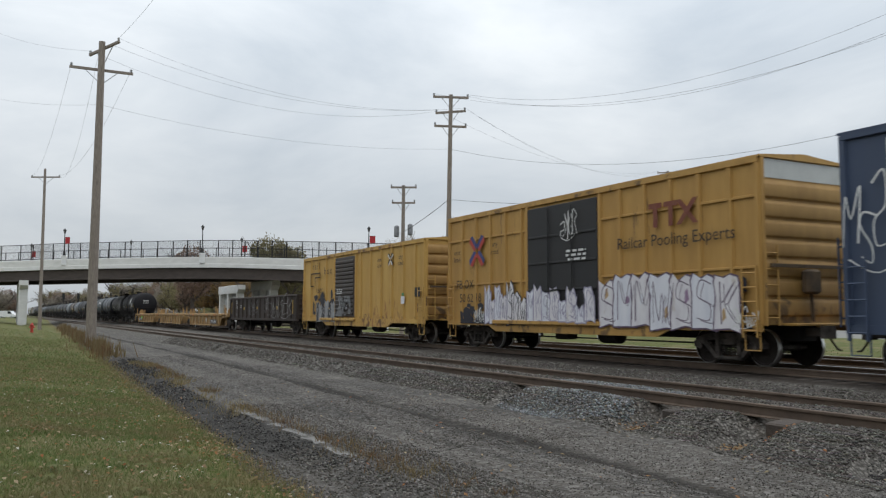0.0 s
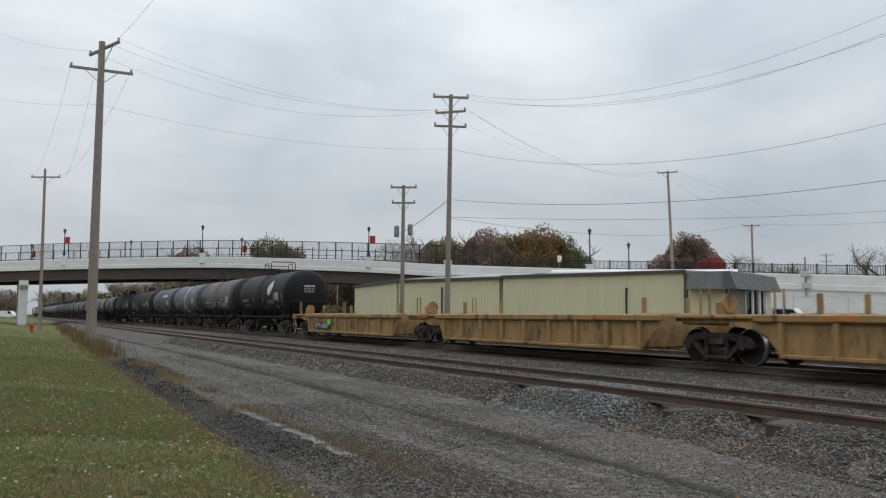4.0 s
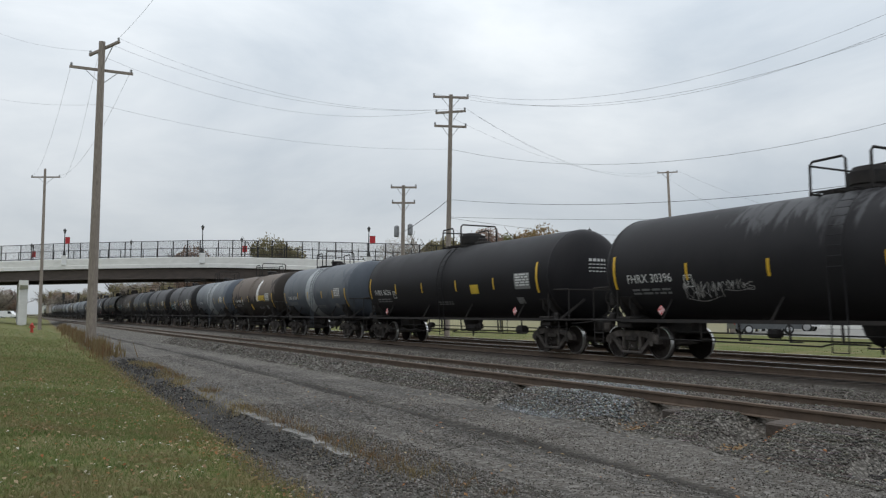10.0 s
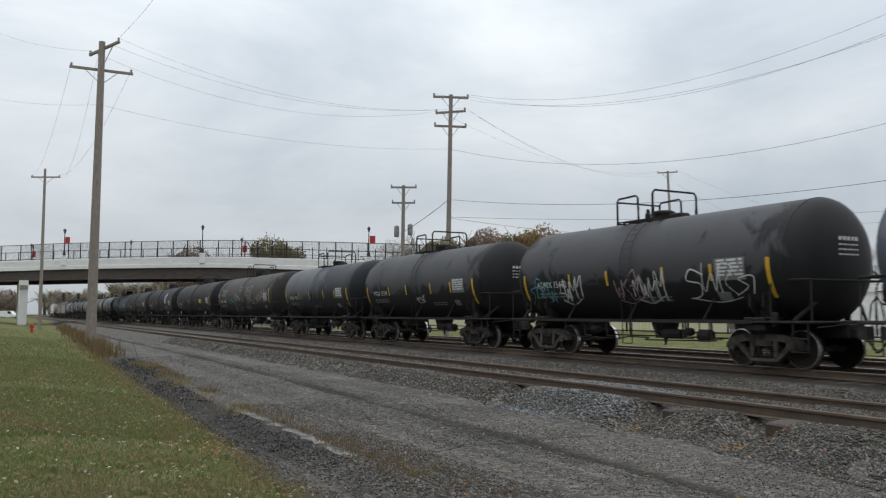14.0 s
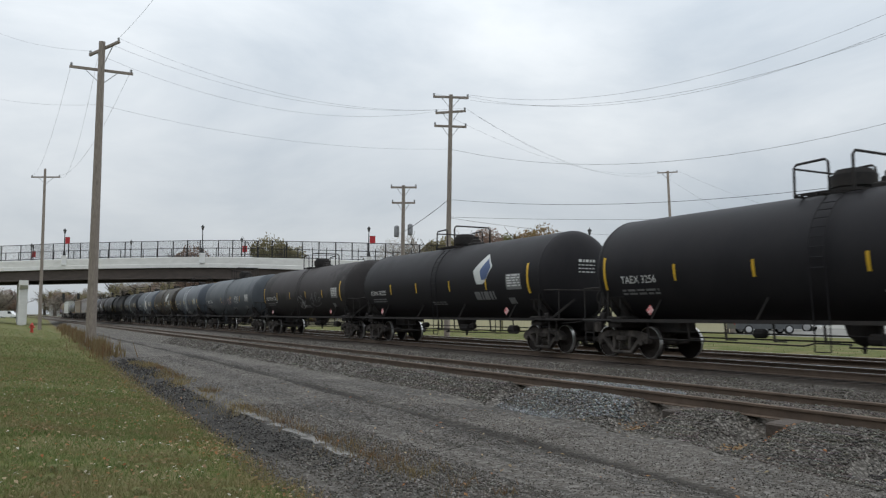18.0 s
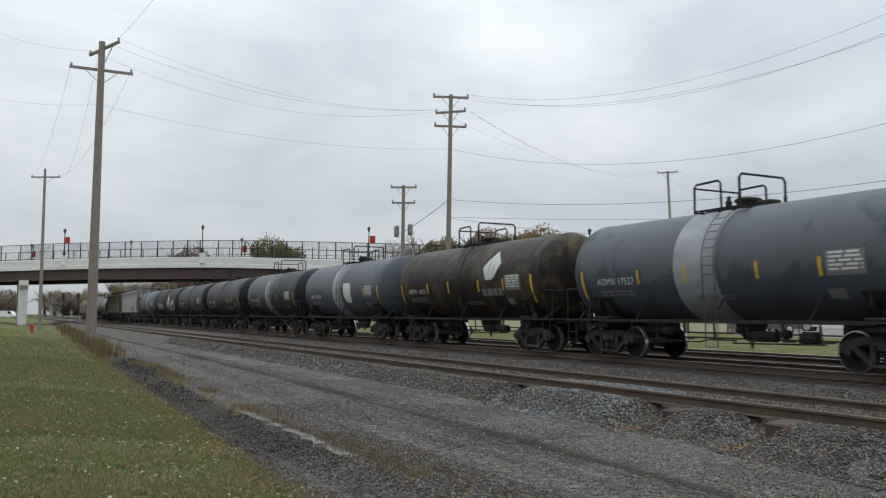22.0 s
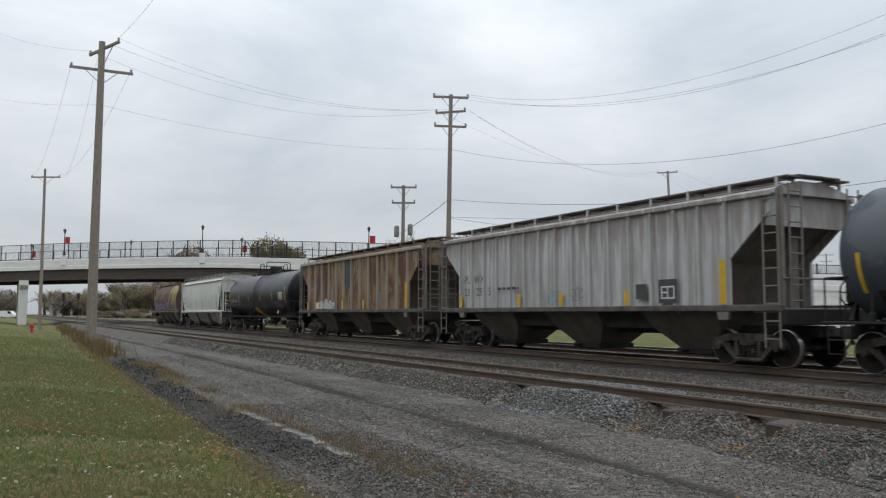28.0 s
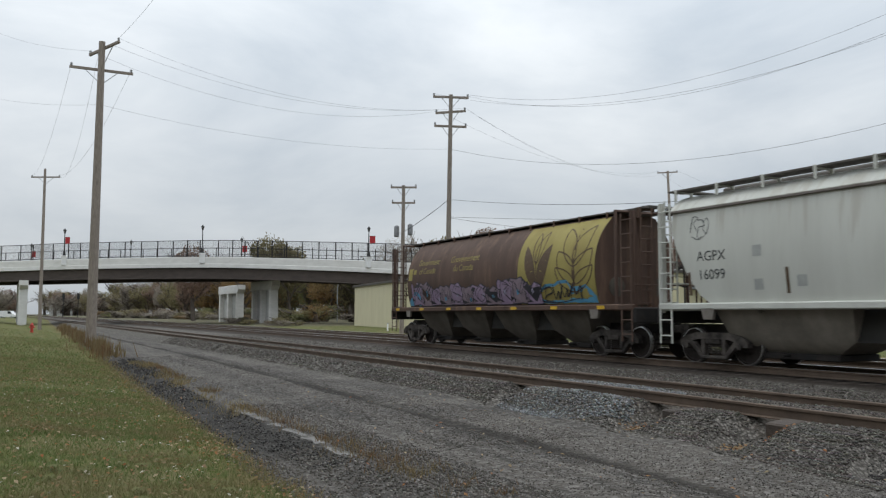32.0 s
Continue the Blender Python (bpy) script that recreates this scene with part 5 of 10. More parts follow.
            part("sill_step", shared("sill_step", lambda: st), M_DKSTEEL, car, at=pose((strike - 0.4) * k, y, 0))
        coupler(car, strike * k, k)
        truck(car, tr * k)
    part("brake_wheel", brake_wheel(), M_DKSTEEL, car, at=pose(-strike + 0.2, -0.7, 1.75))
    part("brake_housing", shared("brake_housing", lambda: Shape().box(0.05, 0.3, -0.9, -0.5, 1.5, 1.95, 0.05).box(0.1, 0.2, -0.78, -0.62, 1.1, 1.52)), M_DKSTEEL, car, at=pose(-strike + 0.2, 0, 0))
    # long running board or rod along the sill, with struts up to the shell
    for y in (-1.42, 1.42):
        part("side_rod", shared("rod " + kind, lambda: Shape().beam((-tr, 0, 1.09), (tr, 0, 1.09), 0.07, 0.09)), M_DKSTEEL, car, at=pose(0, y, 0))
    for x in np.linspace(-tr + 1.6, tr - 1.6, 4 if kind == "long" else 3):
        for y in (-1, 1):
            part("rod_strut", shared("strut " + kind, lambda: Shape().beam((0, -1.42, 1.1), (0.25, -1.16, zc - 0.78), 0.05, 0.05)), M_DKSTEEL, car, at=pose(x, 0, 0) if y < 0 else pose(x, 0, 0, 0, 0, 180))
    # brake gear hung under the tank
    g = Shape()
    g.lathe([(-0.35, 0.14), (0.35, 0.14)], 10, (0.9, -0.55, 0.72), "x").box(1.45, 1.70, -0.75, -0.5, 0.68, 0.9, 0.05)
    g.tube([(-tr + 1.2, 0.2, 0.62), (tr - 1.2, 0.2, 0.62)], 0.022, 5).tube([(-tr + 1.2, -0.5, 0.78), (tr - 1.2, -0.5, 0.78)], 0.02, 5)
    g.lathe([(0.38, 0.03), (0.55, 0.05), (0.60, 0.16), (0.80, 0.34), (1.05, 0.42)], 12, (0, 0, 0), "z")
    g.tube([(-tr + 1.3, -1.25, 0.60), (-0.6, -1.25, 0.56), (-0.5, -1.0, 0.62), (0.4, -1.0, 0.62), (0.5, -1.25, 0.56), (tr - 1.3, -1.25, 0.60)], 0.02, 5)
    g.lathe([(-0.22, 0.10), (-0.18, 0.16), (0.18, 0.16), (0.22, 0.10)], 10, (tr - 1.9, -1.0, 0.72), "x").lathe([(-0.18, 0.08), (-0.14, 0.12), (0.14, 0.12), (0.18, 0.08)], 10, (-2.2, -0.8, 0.80), "x")
    part("brake_gear", shared("gear " + kind, lambda: g), M_DKSTEEL, car)
    for x in np.linspace(-tr + 1.5, tr - 1.5, 9 if kind == "long" else 7):
        part("hanger", shared("hanger", lambda: Shape().beam((0, -1.36, 1.06), (0, -1.32, 0.62), 0.05, 0.03).beam((0, -1.34, 0.64), (0.35, -1.34, 0.64), 0.03, 0.03)), M_DKSTEEL, car, at=pose(x + 0.13 * math.sin(x * 7), 0, 0))
    # top platform with hand rails, manway and valves
    px, top = platform, zc + r
    pl = Shape()
    for y in np.linspace(-0.84, 0.84, 9):
        if abs(y) > 0.3:
            pl.box(-1.05, 0.52, y - 0.02, y + 0.02, top - 0.055, top - 0.025)
    for x in (-1.05, -0.45, 0.02, 0.50):
        pl.box(x - 0.025, x + 0.025, -0.87, 0.87, top - 0.10, top - 0.052)
    part("top_platform", shared("topplat " + kind, lambda: pl), M_DKSTEEL, car, at=pose(px, 0, 0))
    hr = Shape()
    for y in (-0.85, 0.85):
        hr.tube([(-1.05, y, top - 0.12), (-1.05, y, top + 0.60), (-0.98, y, top + 0.67), (-0.22, y, top + 0.69), (-0.14, y, top + 0.62), (-0.12, y, top - 0.05)], 0.030, 6)
        hr.box(0.44, 0.52, y - 0.02, y + 0.02, top - 0.10, top + 0.30)
    hr.tube([(0.48, -0.85, top - 0.12), (0.48, -0.85, top + 0.68), (0.48, -0.77, top + 0.78), (0.48, 0.77, top + 0.78), (0.48, 0.85, top + 0.68), (0.48, 0.85, top - 0.12)], 0.034, 6)
    hr.tube([(-1.05, -0.85, top + 0.58), (-1.05, 0.85, top + 0.58)], 0.028, 6)
    part("hand_railing", shared("handrail " + kind, lambda: hr), M_DKSTEEL, car, "black pipe hand railing", at=pose(px, 0, 0))
    mw = Shape()
    if dome:
        mw.lathe([(top - 0.1, 0.46), (top + 0.08, 0.46), (top + 0.08, 0.50), (top + 0.36, 0.50), (top + 0.36, 0.44), (top + 0.48, 0.40), (top + 0.52, 0.2)], 20, (-0.1, 0, 0), "z")
        mw.lathe([(top - 0.05, 0.20), (top + 0.20, 0.20), (top + 0.24, 0.12), (top + 0.34, 0.12)], 12, (0.78, 0, 0), "z").box(0.45, 1.15, -0.22, 0.22, top - 0.05, top + 0.10, 0.03)
    else:
        mw.lathe([(top - 0.1, 0.30), (top + 0.16, 0.30), (top + 0.16, 0.35), (top + 0.22, 0.35), (top + 0.26, 0.25)], 16, (0, 0, 0), "z")
        mw.lathe([(top - 0.05, 0.09), (top + 0.24, 0.09), (top + 0.26, 0.06), (top + 0.38, 0.05)], 10, (-0.65, 0, 0), "z").box(0.4, 0.9, -0.2, 0.2, top - 0.05, top + 0.12, 0.03)
    part("manway", shared("manway " + kind + str(dome), lambda: mw), M_DKSTEEL, car, "manway with valves", at=pose(px, 0, 0))
    # ladder bowed round the shell
    for y in (-1, 1):
        s = Shape()
        arc = [(0, -(r + 0.10) * math.sin(a), zc + (r + 0.10) * math.cos(a)) for a in np.linspace(0.62, 1.75, 9)] + [(0, -1.50, 1.05), (0, -1.50, 0.45)]
        for k in (-1, 1):
            s.tube([(0.20 * k, q[1], q[2]) for q in arc], 0.016, 5)
        for q in arc[1:]:
            s.tube([(-0.20, q[1], q[2]), (0.20, q[1], q[2])], 0.012, 5)
        part("ladder", shared("tankladder " + kind, lambda: s), paint, car, at=pose(px + 0.05, 0, 0, 0, 0, 0 if y < 0 else 180))
    # markings
    for x, z0, z1, w in stripes:
        me = on_tank(patch(-w / 2, w / 2, zc + z0, zc + z1, 1, 8).mesh("reflector"), r, zc, 0.009)
        part("reflector_strip", me, M_YELLOW, car, "yellow reflective strip", at=pose(x, 0, 0))
    if marks:
        marks(car, half, r, zc)
    return car


def tank_text(car, text, size, x, z, r, zc, mat=None, label="white stencilled lettering"):
    me = lettering(text, size).copy()
    for v in me.vertices:
        v.co.z += z
    part("lettering", on_tank(me, r, zc, 0.008), mat or M_STENCIL, car, label, at=pose(x, 0, 0))


def tank_bars(car, x0, x1, z, rows, r, zc, mat=None, h=0.05, seed=1):
    """Small unreadable stencils as plain bars."""
    rnd = random.Random(seed)
    s = Shape()
    for i in range(rows):
        x = x0
        while x < x1:
            w = rnd.uniform(0.12, 0.4)
            e = min(x + w, x1)
            p = patch(x, e, z - i * h * 1.8, z - i * h * 1.8 + h, 1, 5 if h > 0.1 else 1)
            s.add(p.v, p.f)
            x = e + 0.07
    part("stencil_block", on_tank(s.mesh("stencil_block", 0), r, zc, 0.011), mat or M_STENCIL, car, "small white stencil lines", kind="stuff")


def tank_panel(car, x, z, w, h, r, zc, mat, label):
    part("panel", on_tank(patch(-w / 2, w / 2, z, z + h, 2, 6).mesh("panel"), r, zc, 0.007), mat, car, label, at=pose(x, 0, 0))


# ---- spray paint
M_SPRAY = material("white_spray_paint", (0.72, 0.705, 0.71), 0.6, 0, (0.54, 0.505, 0.54), 3.0, 0.9, (1, 1, 0.35), (0.40, 0.33, 0.24), 0.66, 2.2, 0.05, bump=0)
M_SPRAY2 = material("pale_spray_paint", (0.72, 0.72, 0.75), 0.6, 0, (0.54, 0.55, 0.61), 2.6, 0.9, (1.5, 1, 0.3), bump=0)
M_GLINE = material("purple_black_spray_lines", (0.13, 0.085, 0.13), 0.6, 0, (0.07, 0.05, 0.08), 4, 0.7, bump=0)
M_GPALE = material("greyish_spray_lines", (0.34, 0.32, 0.42), 0.6, 0, (0.2, 0.18, 0.26), 4, 0.7, bump=0)
M_GPALE2 = material("worn_white_spray_lines", (0.44, 0.43, 0.42), 0.6, 0, (0.14, 0.13, 0.12), 5, 0.9, bump=0, hard=1.5)
M_GTAN = material("tan_spray_accent", (0.50, 0.33, 0.16), 0.6, 0, bump=0)
M_GSILVER = material("silver_spray_paint", (0.40, 0.41, 0.42), 0.45, 0.3, (0.16, 0.16, 0.17), 2.5, 0.9, (2, 1, 0.5), bump=0)
M_GVIOLET = material("violet_spray_fill", (0.30, 0.225, 0.31), 0.6, 0, (0.20, 0.14, 0.22), 2.5, 0.9, bump=0)
M_GDUSTY = material("dusty_pink_grey_spray_fill", (0.26, 0.20, 0.23), 0.6, 0, (0.15, 0.11, 0.14), 2.5, 0.9, bump=0)
M_GBLACK = material("black_spray_lines", (0.022, 0.02, 0.028), 0.6, 0, bump=0)
M_BLUE_S = material("blue_spray_paint", (0.085, 0.30, 0.46), 0.6, 0, (0.06, 0.20, 0.34), 2, 0.8, bump=0)
M_TEAL = material("teal_tag_paint", (0.10, 0.30, 0.36), 0.6, 0, bump=0)
M_PINKFADE = material("worn_pink_tag_paint", (0.20, 0.145, 0.155), 0.7, 0, (0.10, 0.085, 0.09), 6, 0.8, bump=0)
M_PINK = material("pink_tag_paint", (0.42, 0.28, 0.30), 0.6, 0, bump=0)


def spray_panel(parent, x0, x1, z0, z1, y, mat, seed, bend=None, rough=0.35, label="spray painted letters"):
    rnd = random.Random(seed)
    n = max(6, int((x1 - x0) / 0.22))
    pairs = []
    hi = 1.0
    for i in range(n + 1):
        x = x0 + (x1 - x0) * i / n
        if i % 3 == 0:
            hi = rnd.uniform(1 - rough, 1.0)
        lo = rnd.uniform(0, 0.06)
        edge = min(1.0, 0.35 + min(i, n - i) * 0.35)
        pairs.append((x, z0 + (z1 - z0) * lo, z0 + (z1 - z0) * min(1, hi * edge + rnd.uniform(0, 0.06))))
    s = Shape()
    rows = 8 if bend else 1
    v = [(x, y, a + (b - a) * j / rows) for x, a, b in pairs for j in range(rows + 1)]
    f = [(i * (rows + 1) + j, (i + 1) * (rows + 1) + j, (i + 1) * (rows + 1) + j + 1, i * (rows + 1) + j + 1) for i in range(n) for j in range(rows)]
    me = s.add(v, f).mesh("spray_paint", 0)
    if bend:
        on_tank(me, *bend, 0.010)
    return part("spray_paint", me, mat, parent, label)


LETTERS = (((0.0, 0.0), (0.08, 1.0), (0.5, 0.4), (0.92, 1.0), (1.0, 0.0)), ((0.95, 0.9), (0.3, 1.0), (0.1, 0.62), (0.85, 0.42), (0.8, 0.05), (0.05, 0.1)),
           ((0.1, 0.0), (0.12, 1.0), (0.85, 0.85), (0.35, 0.5), (1.0, 0.0)), ((0.0, 1.0), (0.3, 0.05), (0.5, 0.7), (0.72, 0.0), (1.0, 1.0)),
           ((0.95, 0.75), (0.5, 1.0), (0.08, 0.5), (0.5, 0.0), (0.95, 0.3), (0.6, 0.48)), ((0.15, 0.0), (0.1, 1.0), (0.2, 0.5), (0.95, 0.98), (0.35, 0.5), (1.0, 0.02)))


def ribbon(shape, pts, w, y, w2=None):
    """A flat band of width w along a smoothed run of (x, z) points."""
    ext = [pts[0]] + list(pts) + [pts[-1]]
    fine = []
    for i in range(1, len(ext) - 2):
        p0, p1, p2, p3 = ext[i - 1:i + 3]
        for k in range(5):
            t = k / 5
            fine.append(tuple(0.5 * (2 * p1[c] + (p2[c] - p0[c]) * t + (2 * p0[c] - 5 * p1[c] + 4 * p2[c] - p3[c]) * t * t + (3 * p1[c] - p0[c] - 3 * p2[c] + p3[c]) * t ** 3) for c in (0, 1)))
    fine.append(pts[-1])
    pairs = []
    for i, p in enumerate(fine):
        q, o = fine[min(i + 1, len(fine) - 1)], fine[max(i - 1, 0)]
        dx, dz = q[0] - o[0], q[1] - o[1]
        ln = math.hypot(dx, dz) or 1
        h = (w + ((w2 or w) - w) * i / len(fine)) / 2
        yy = y - 0.0015 * i / len(fine)
        pairs.append(((p[0] - dz / ln * h, yy, p[1] + dx / ln * h), (p[0] + dz / ln * h, yy, p[1] - dx / ln * h)))
    shape.strip(pairs)


def tag(parent, x0, x1, z0, z1, y, mat, seed, bend=None, w=0.035, glyphs=None, label="scrawled paint tag"):
    """Hasty, jagged handwriting as flat ribbons."""
    rnd = random.Random(seed)
    n = glyphs or max(3, int((x1 - x0) / max(0.22, (z1 - z0) * 0.7)))
    s = Shape()
    step = (x1 - x0) / n
    for g in range(n):
        run = LETTERS[rnd.randrange(len(LETTERS))]
        if rnd.random() < 0.5:
            run = tuple((1 - u, v) for u, v in run)
        low, tall = z0 + (z1 - z0) * rnd.uniform(0, 0.25), (z1 - z0) * rnd.uniform(0.55, 0.95)
        pts = [(x0 + (g + u * 1.15 + 0.22 * v + rnd.uniform(-0.15, 0.15)) * step, low + tall * (v + rnd.uniform(-0.12, 0.12))) for u, v in run]
        ribbon(s, pts, w * rnd.uniform(0.8, 1.1), y - 0.0004 * g, w * 0.45)
    if n > 2:
        ribbon(s, [(x0 + step * 0.3, z0 + (z1 - z0) * 0.1), (x0 + (x1 - x0) * 0.5, z0 - (z1 - z0) * 0.04), (x1, z0 + (z1 - z0) * 0.2)], w * 0.7, y - 0.006, w * 0.3)
    me = s.mesh("tag", 0)
    if bend:
        on_tank(me, *bend, 0.011)
    return part("paint_tag", me, mat, parent, label, kind="stuff")


def graffiti(parent, x0, x1, z0, z1, y, n, fill, line, ground_mat, seed, accents=(), fat=0.24, rough=0.3, follow=None, lean=0.15, rim=1.2):
    """Wild letters: a sprayed ground, outlined fat strokes and thin inner lines. `follow` bends a mesh to a rounded side."""
    rnd = random.Random(seed)
    layers = []
    if ground_mat:
        layers.append(spray_panel(parent, x0, x1, z0, z1, y, ground_mat, seed, rough=rough))
    dark, light, thin, acc = Shape(), Shape(), Shape(), [Shape() for a in accents]
    w = (x1 - x0) / n
    h = z1 - z0
    for g in range(n):
        a = x0 + (g + rnd.uniform(-0.25, 0.2)) * w
        a = min(max(a, x0 + 0.1), x1 - w * 1.2)
        top, low = z0 + h * rnd.uniform(0.82, 0.97), z0 + h * rnd.uniform(0.06, 0.16)
        run = LETTERS[rnd.randrange(len(LETTERS))]
        if rnd.random() < 0.4:
            run = tuple((1 - u, v) for u, v in run)
        pts = [(a + (u * 0.82 + lean * v) * w + rnd.uniform(-0.16, 0.16) * w, low + v * (top - low) + rnd.uniform(-0.09, 0.09) * h) for u, v in run]
        dy = 0.0004 * g
        ribbon(dark, pts, fat * rim, y - 0.005 - dy, fat * (rim - 0.2))
        ribbon(light, pts, fat, y - 0.011 - dy, fat * 0.7)
        ribbon(thin, [(p[0] + fat * 0.16, p[1] - fat * 0.1) for p in pts], fat * 0.13, y - 0.016 - dy)
        if acc:
            ribbon(acc[g % len(acc)], [(p[0] - fat * 0.22, p[1] + fat * 0.12) for p in pts[1:]], fat * 0.22, y - 0.0165 - dy)
    for shp, mat, lab in [(dark, line, "dark spray paint outline"), (light, fill, "sprayed letter fill"), (thin, line, "thin spray paint lines")] + [(q, m, "coloured spray paint accents") for q, m in zip(acc, accents)]:
        layers.append(part("spray_lettering", shp.mesh("spray_lettering", 0), mat, parent, lab, kind="stuff"))
    if follow:
        for ob in layers:
            for v in ob.data.vertices:
                v.co.y = follow(v.co.z) + (v.co.y - y)
            ob.data.update()
    return layers


def piece(parent, x0, x1, z0, z1, y, n, fills, line, accents, seed, spike=0.0):
    """A row of fat overlapping block letters, each a jagged blot with a dark rim, inner strokes and a few coloured facets."""
    rnd = random.Random(seed)
    rim, inner = Shape(), Shape()
    body, facet = [Shape() for f in fills], [Shape() for a in accents]
    w = (x1 - x0) / n

    def blot(shape, pts, yy):
        shape.add([(p[0], yy, p[1]) for p in pts], [tuple(range(len(pts)))])
    for g in range(n):
        cx, top, low = x0 + (g + 0.5) * w, z1 - (z1 - z0) * rnd.uniform(0.0, 0.16 + spike * 0.4), z0 + (z1 - z0) * rnd.uniform(0.0, 0.05)
        hw = w * rnd.uniform(0.54, 0.66)
        edge = []
        for u, v in ((-1, 0), (-1.0, 0.35), (-0.85, 0.6), (-1.05, 0.85), (-0.8, 1.0), (-0.2, 0.95 - spike * rnd.uniform(0, 0.4)), (0.25, 1.0), (0.85, 0.97 - spike * rnd.uniform(0, 0.4)), (1.05, 0.8), (0.9, 0.5), (1.0, 0.2), (0.95, 0), (0.2, 0.03)):
            edge.append((min(x1, max(x0, cx + hw * (u + rnd.uniform(-0.10, 0.10)))), low + (top - low) * (v + rnd.uniform(-0.03, 0.03))))
        yy = y - 0.0016 * g
        mx, mz = sum(p[0] for p in edge) / len(edge), sum(p[1] for p in edge) / len(edge)
        grown = [(p[0] + 0.045 * (1 if p[0] > mx else -1), p[1] + 0.04 * (1 if p[1] > mz else -1)) for p in edge]
        blot(rim, grown, yy)
        blot(body[g % len(body)], edge, yy - 0.0006)
        run = LETTERS[rnd.randrange(len(LETTERS))]
        pts = [(cx + (u - 0.5) * hw * 1.3, low + (top - low) * (0.12 + 0.76 * v)) for u, v in run]
        ribbon(inner, pts, 0.035, yy - 0.0012, 0.022)
        ribbon(inner, [(p[0] + 0.13, p[1] - 0.06) for p in pts[1:]], 0.022, yy - 0.0012)
        if facet:
            fx, fz = cx + hw * rnd.uniform(-0.4, 0.3), low + (top - low) * rnd.uniform(0.1, 0.6)
            sx, sz = hw * rnd.uniform(0.2, 0.4), (top - low) * rnd.uniform(0.15, 0.32)
            blot(facet[g % len(facet)], [(fx, fz), (fx + sx, fz + sz * 0.3), (fx + sx * 0.7, fz + sz), (fx + sx * 0.1, fz + sz * 0.8)], yy - 0.0009)
    made = []
    for shp, mat, lab in [(rim, line, "dark spray paint outline"), (inner, line, "thin spray paint lines")] + [(b, m, "sprayed letter fill") for b, m in zip(body, fills)] + [(f, m, "coloured spray paint facets") for f, m in zip(facet, accents)]:
        if shp.v:
            made.append(part("spray_lettering", shp.mesh("spray_lettering", 0), mat, parent, lab, kind="stuff"))
    return made


def overspray(parent, x0, x1, z0, z1, y, mat, seed, n=26, label="black overspray blots"):
    """Ragged blots of paint or grime, densest low down."""
    rnd = random.Random(seed)
    s = Shape()
    for i in range(n):
        cx, cz = rnd.uniform(x0, x1), z0 + (z1 - z0) * rnd.uniform(0, 1) ** 2
        rx, rz = rnd.uniform(0.10, 0.34), rnd.uniform(0.08, 0.30)
        pts = []
        for k in range(12):
            a = k * math.pi / 6
            q = rnd.uniform(0.55, 1.15)
            pts.append((min(x1, max(x0, cx + rx * q * math.cos(a))), y - 0.0003 * i, max(z0, cz + rz * q * math.sin(a))))
        s.add(pts, [tuple(range(12))])
    return part("overspray", s.mesh("overspray", 0), mat, parent, label, kind="stuff")


def flat_text(parent, text, size, x, z, y, mat, label="painted lettering"):
    return part("lettering", lettering(text, size), mat, parent, label, at=pose(x, y, z))


def bars(parent, x0, x1, z, rows, y, mat, h=0.06, seed=3):
    rnd = random.Random(seed)
    s = Shape()
    for i in range(rows):
        x = x0 + rnd.uniform(0, 0.1)
        while x < x1:
            e = min(x + rnd.uniform(0.12, 0.35), x1)
            zz = z - i * h * 1.9
            s.add([(x, y, zz), (e, y, zz), (e, y, zz + h), (x, y, zz + h)], [(0, 1, 2, 3)])
            x = e + 0.08
    return part("stencil_block", s.mesh("stencil_block", 0), mat, parent, "small stencil lines", kind="stuff")


def plate(parent, x0, x1, z0, z1, y, mat, name="panel", label=""):
    return part(name, Shape().box(x0, x1, y - 0.004, y, z0, z1), mat, parent, label)


def underframe(car, half, tr, zfloor=1.0, steel=None):
    steel = steel or M_DKSTEEL
    part("centre_sill", Shape().box(-half, half, -0.32, 0.32, 0.62, zfloor, 0.02), steel, car)
    for k in (-1, 1):
        coupler(car, (half + 0.35) * k, k)
        truck(car, tr * k)
    g = Shape().lathe([(-0.45, 0.2), (-0.4, 0.24), (0.4, 0.24), (0.45, 0.2)], 12, (1.2, -0.7, 0.62), "x").box(-1.4, -0.7, -0.95, -0.55, 0.45, 0.75, 0.03)
    g.tube([(-tr + 1.2, -0.45, 0.5), (tr - 1.2, -0.45, 0.5)], 0.025, 5).tube([(-tr + 1.0, -0.9, 0.75), (tr - 1.0, -0.9, 0.7)], 0.02, 5)
    part("brake_gear", g, steel, car)


# ---- box cars
P_YEL = material("yellow_boxcar_paint", (0.47, 0.272, 0.070), 0.6, 0, (0.34, 0.185, 0.048), 1.0, 0.9, (1.2, 1, 0.25), (0.10, 0.055, 0.03), 0.66, 1.7, 0.05, bump=0.1)
P_YEL2 = material("faded_yellow_boxcar_paint", (0.55, 0.345, 0.090), 0.65, 0, (0.41, 0.23, 0.060), 1.2, 0.9, (1.3, 1, 0.22), bump=0.1)
runs(P_YEL2.node_tree, P_YEL2.node_tree.nodes["Principled BSDF"], -0.4, 7.4, 3.4, 1.1, (0.25, 0.095, 0.035), (3.6, 1.0, 1.5), 0.54, 0.7)
runs(P_YEL2.node_tree, P_YEL2.node_tree.nodes["Principled BSDF"], -9.0, 9.0, 2.6, 0.9, (0.12, 0.06, 0.03), (2.6, 1.0, 2.0), 0.55, 0.9)
runs(P_YEL.node_tree, P_YEL.node_tree.nodes["Principled BSDF"], -9.0, 9.0, 2.6, 0.9, (0.10, 0.06, 0.03), (2.4, 1.0, 2.0), 0.585, 0.85)
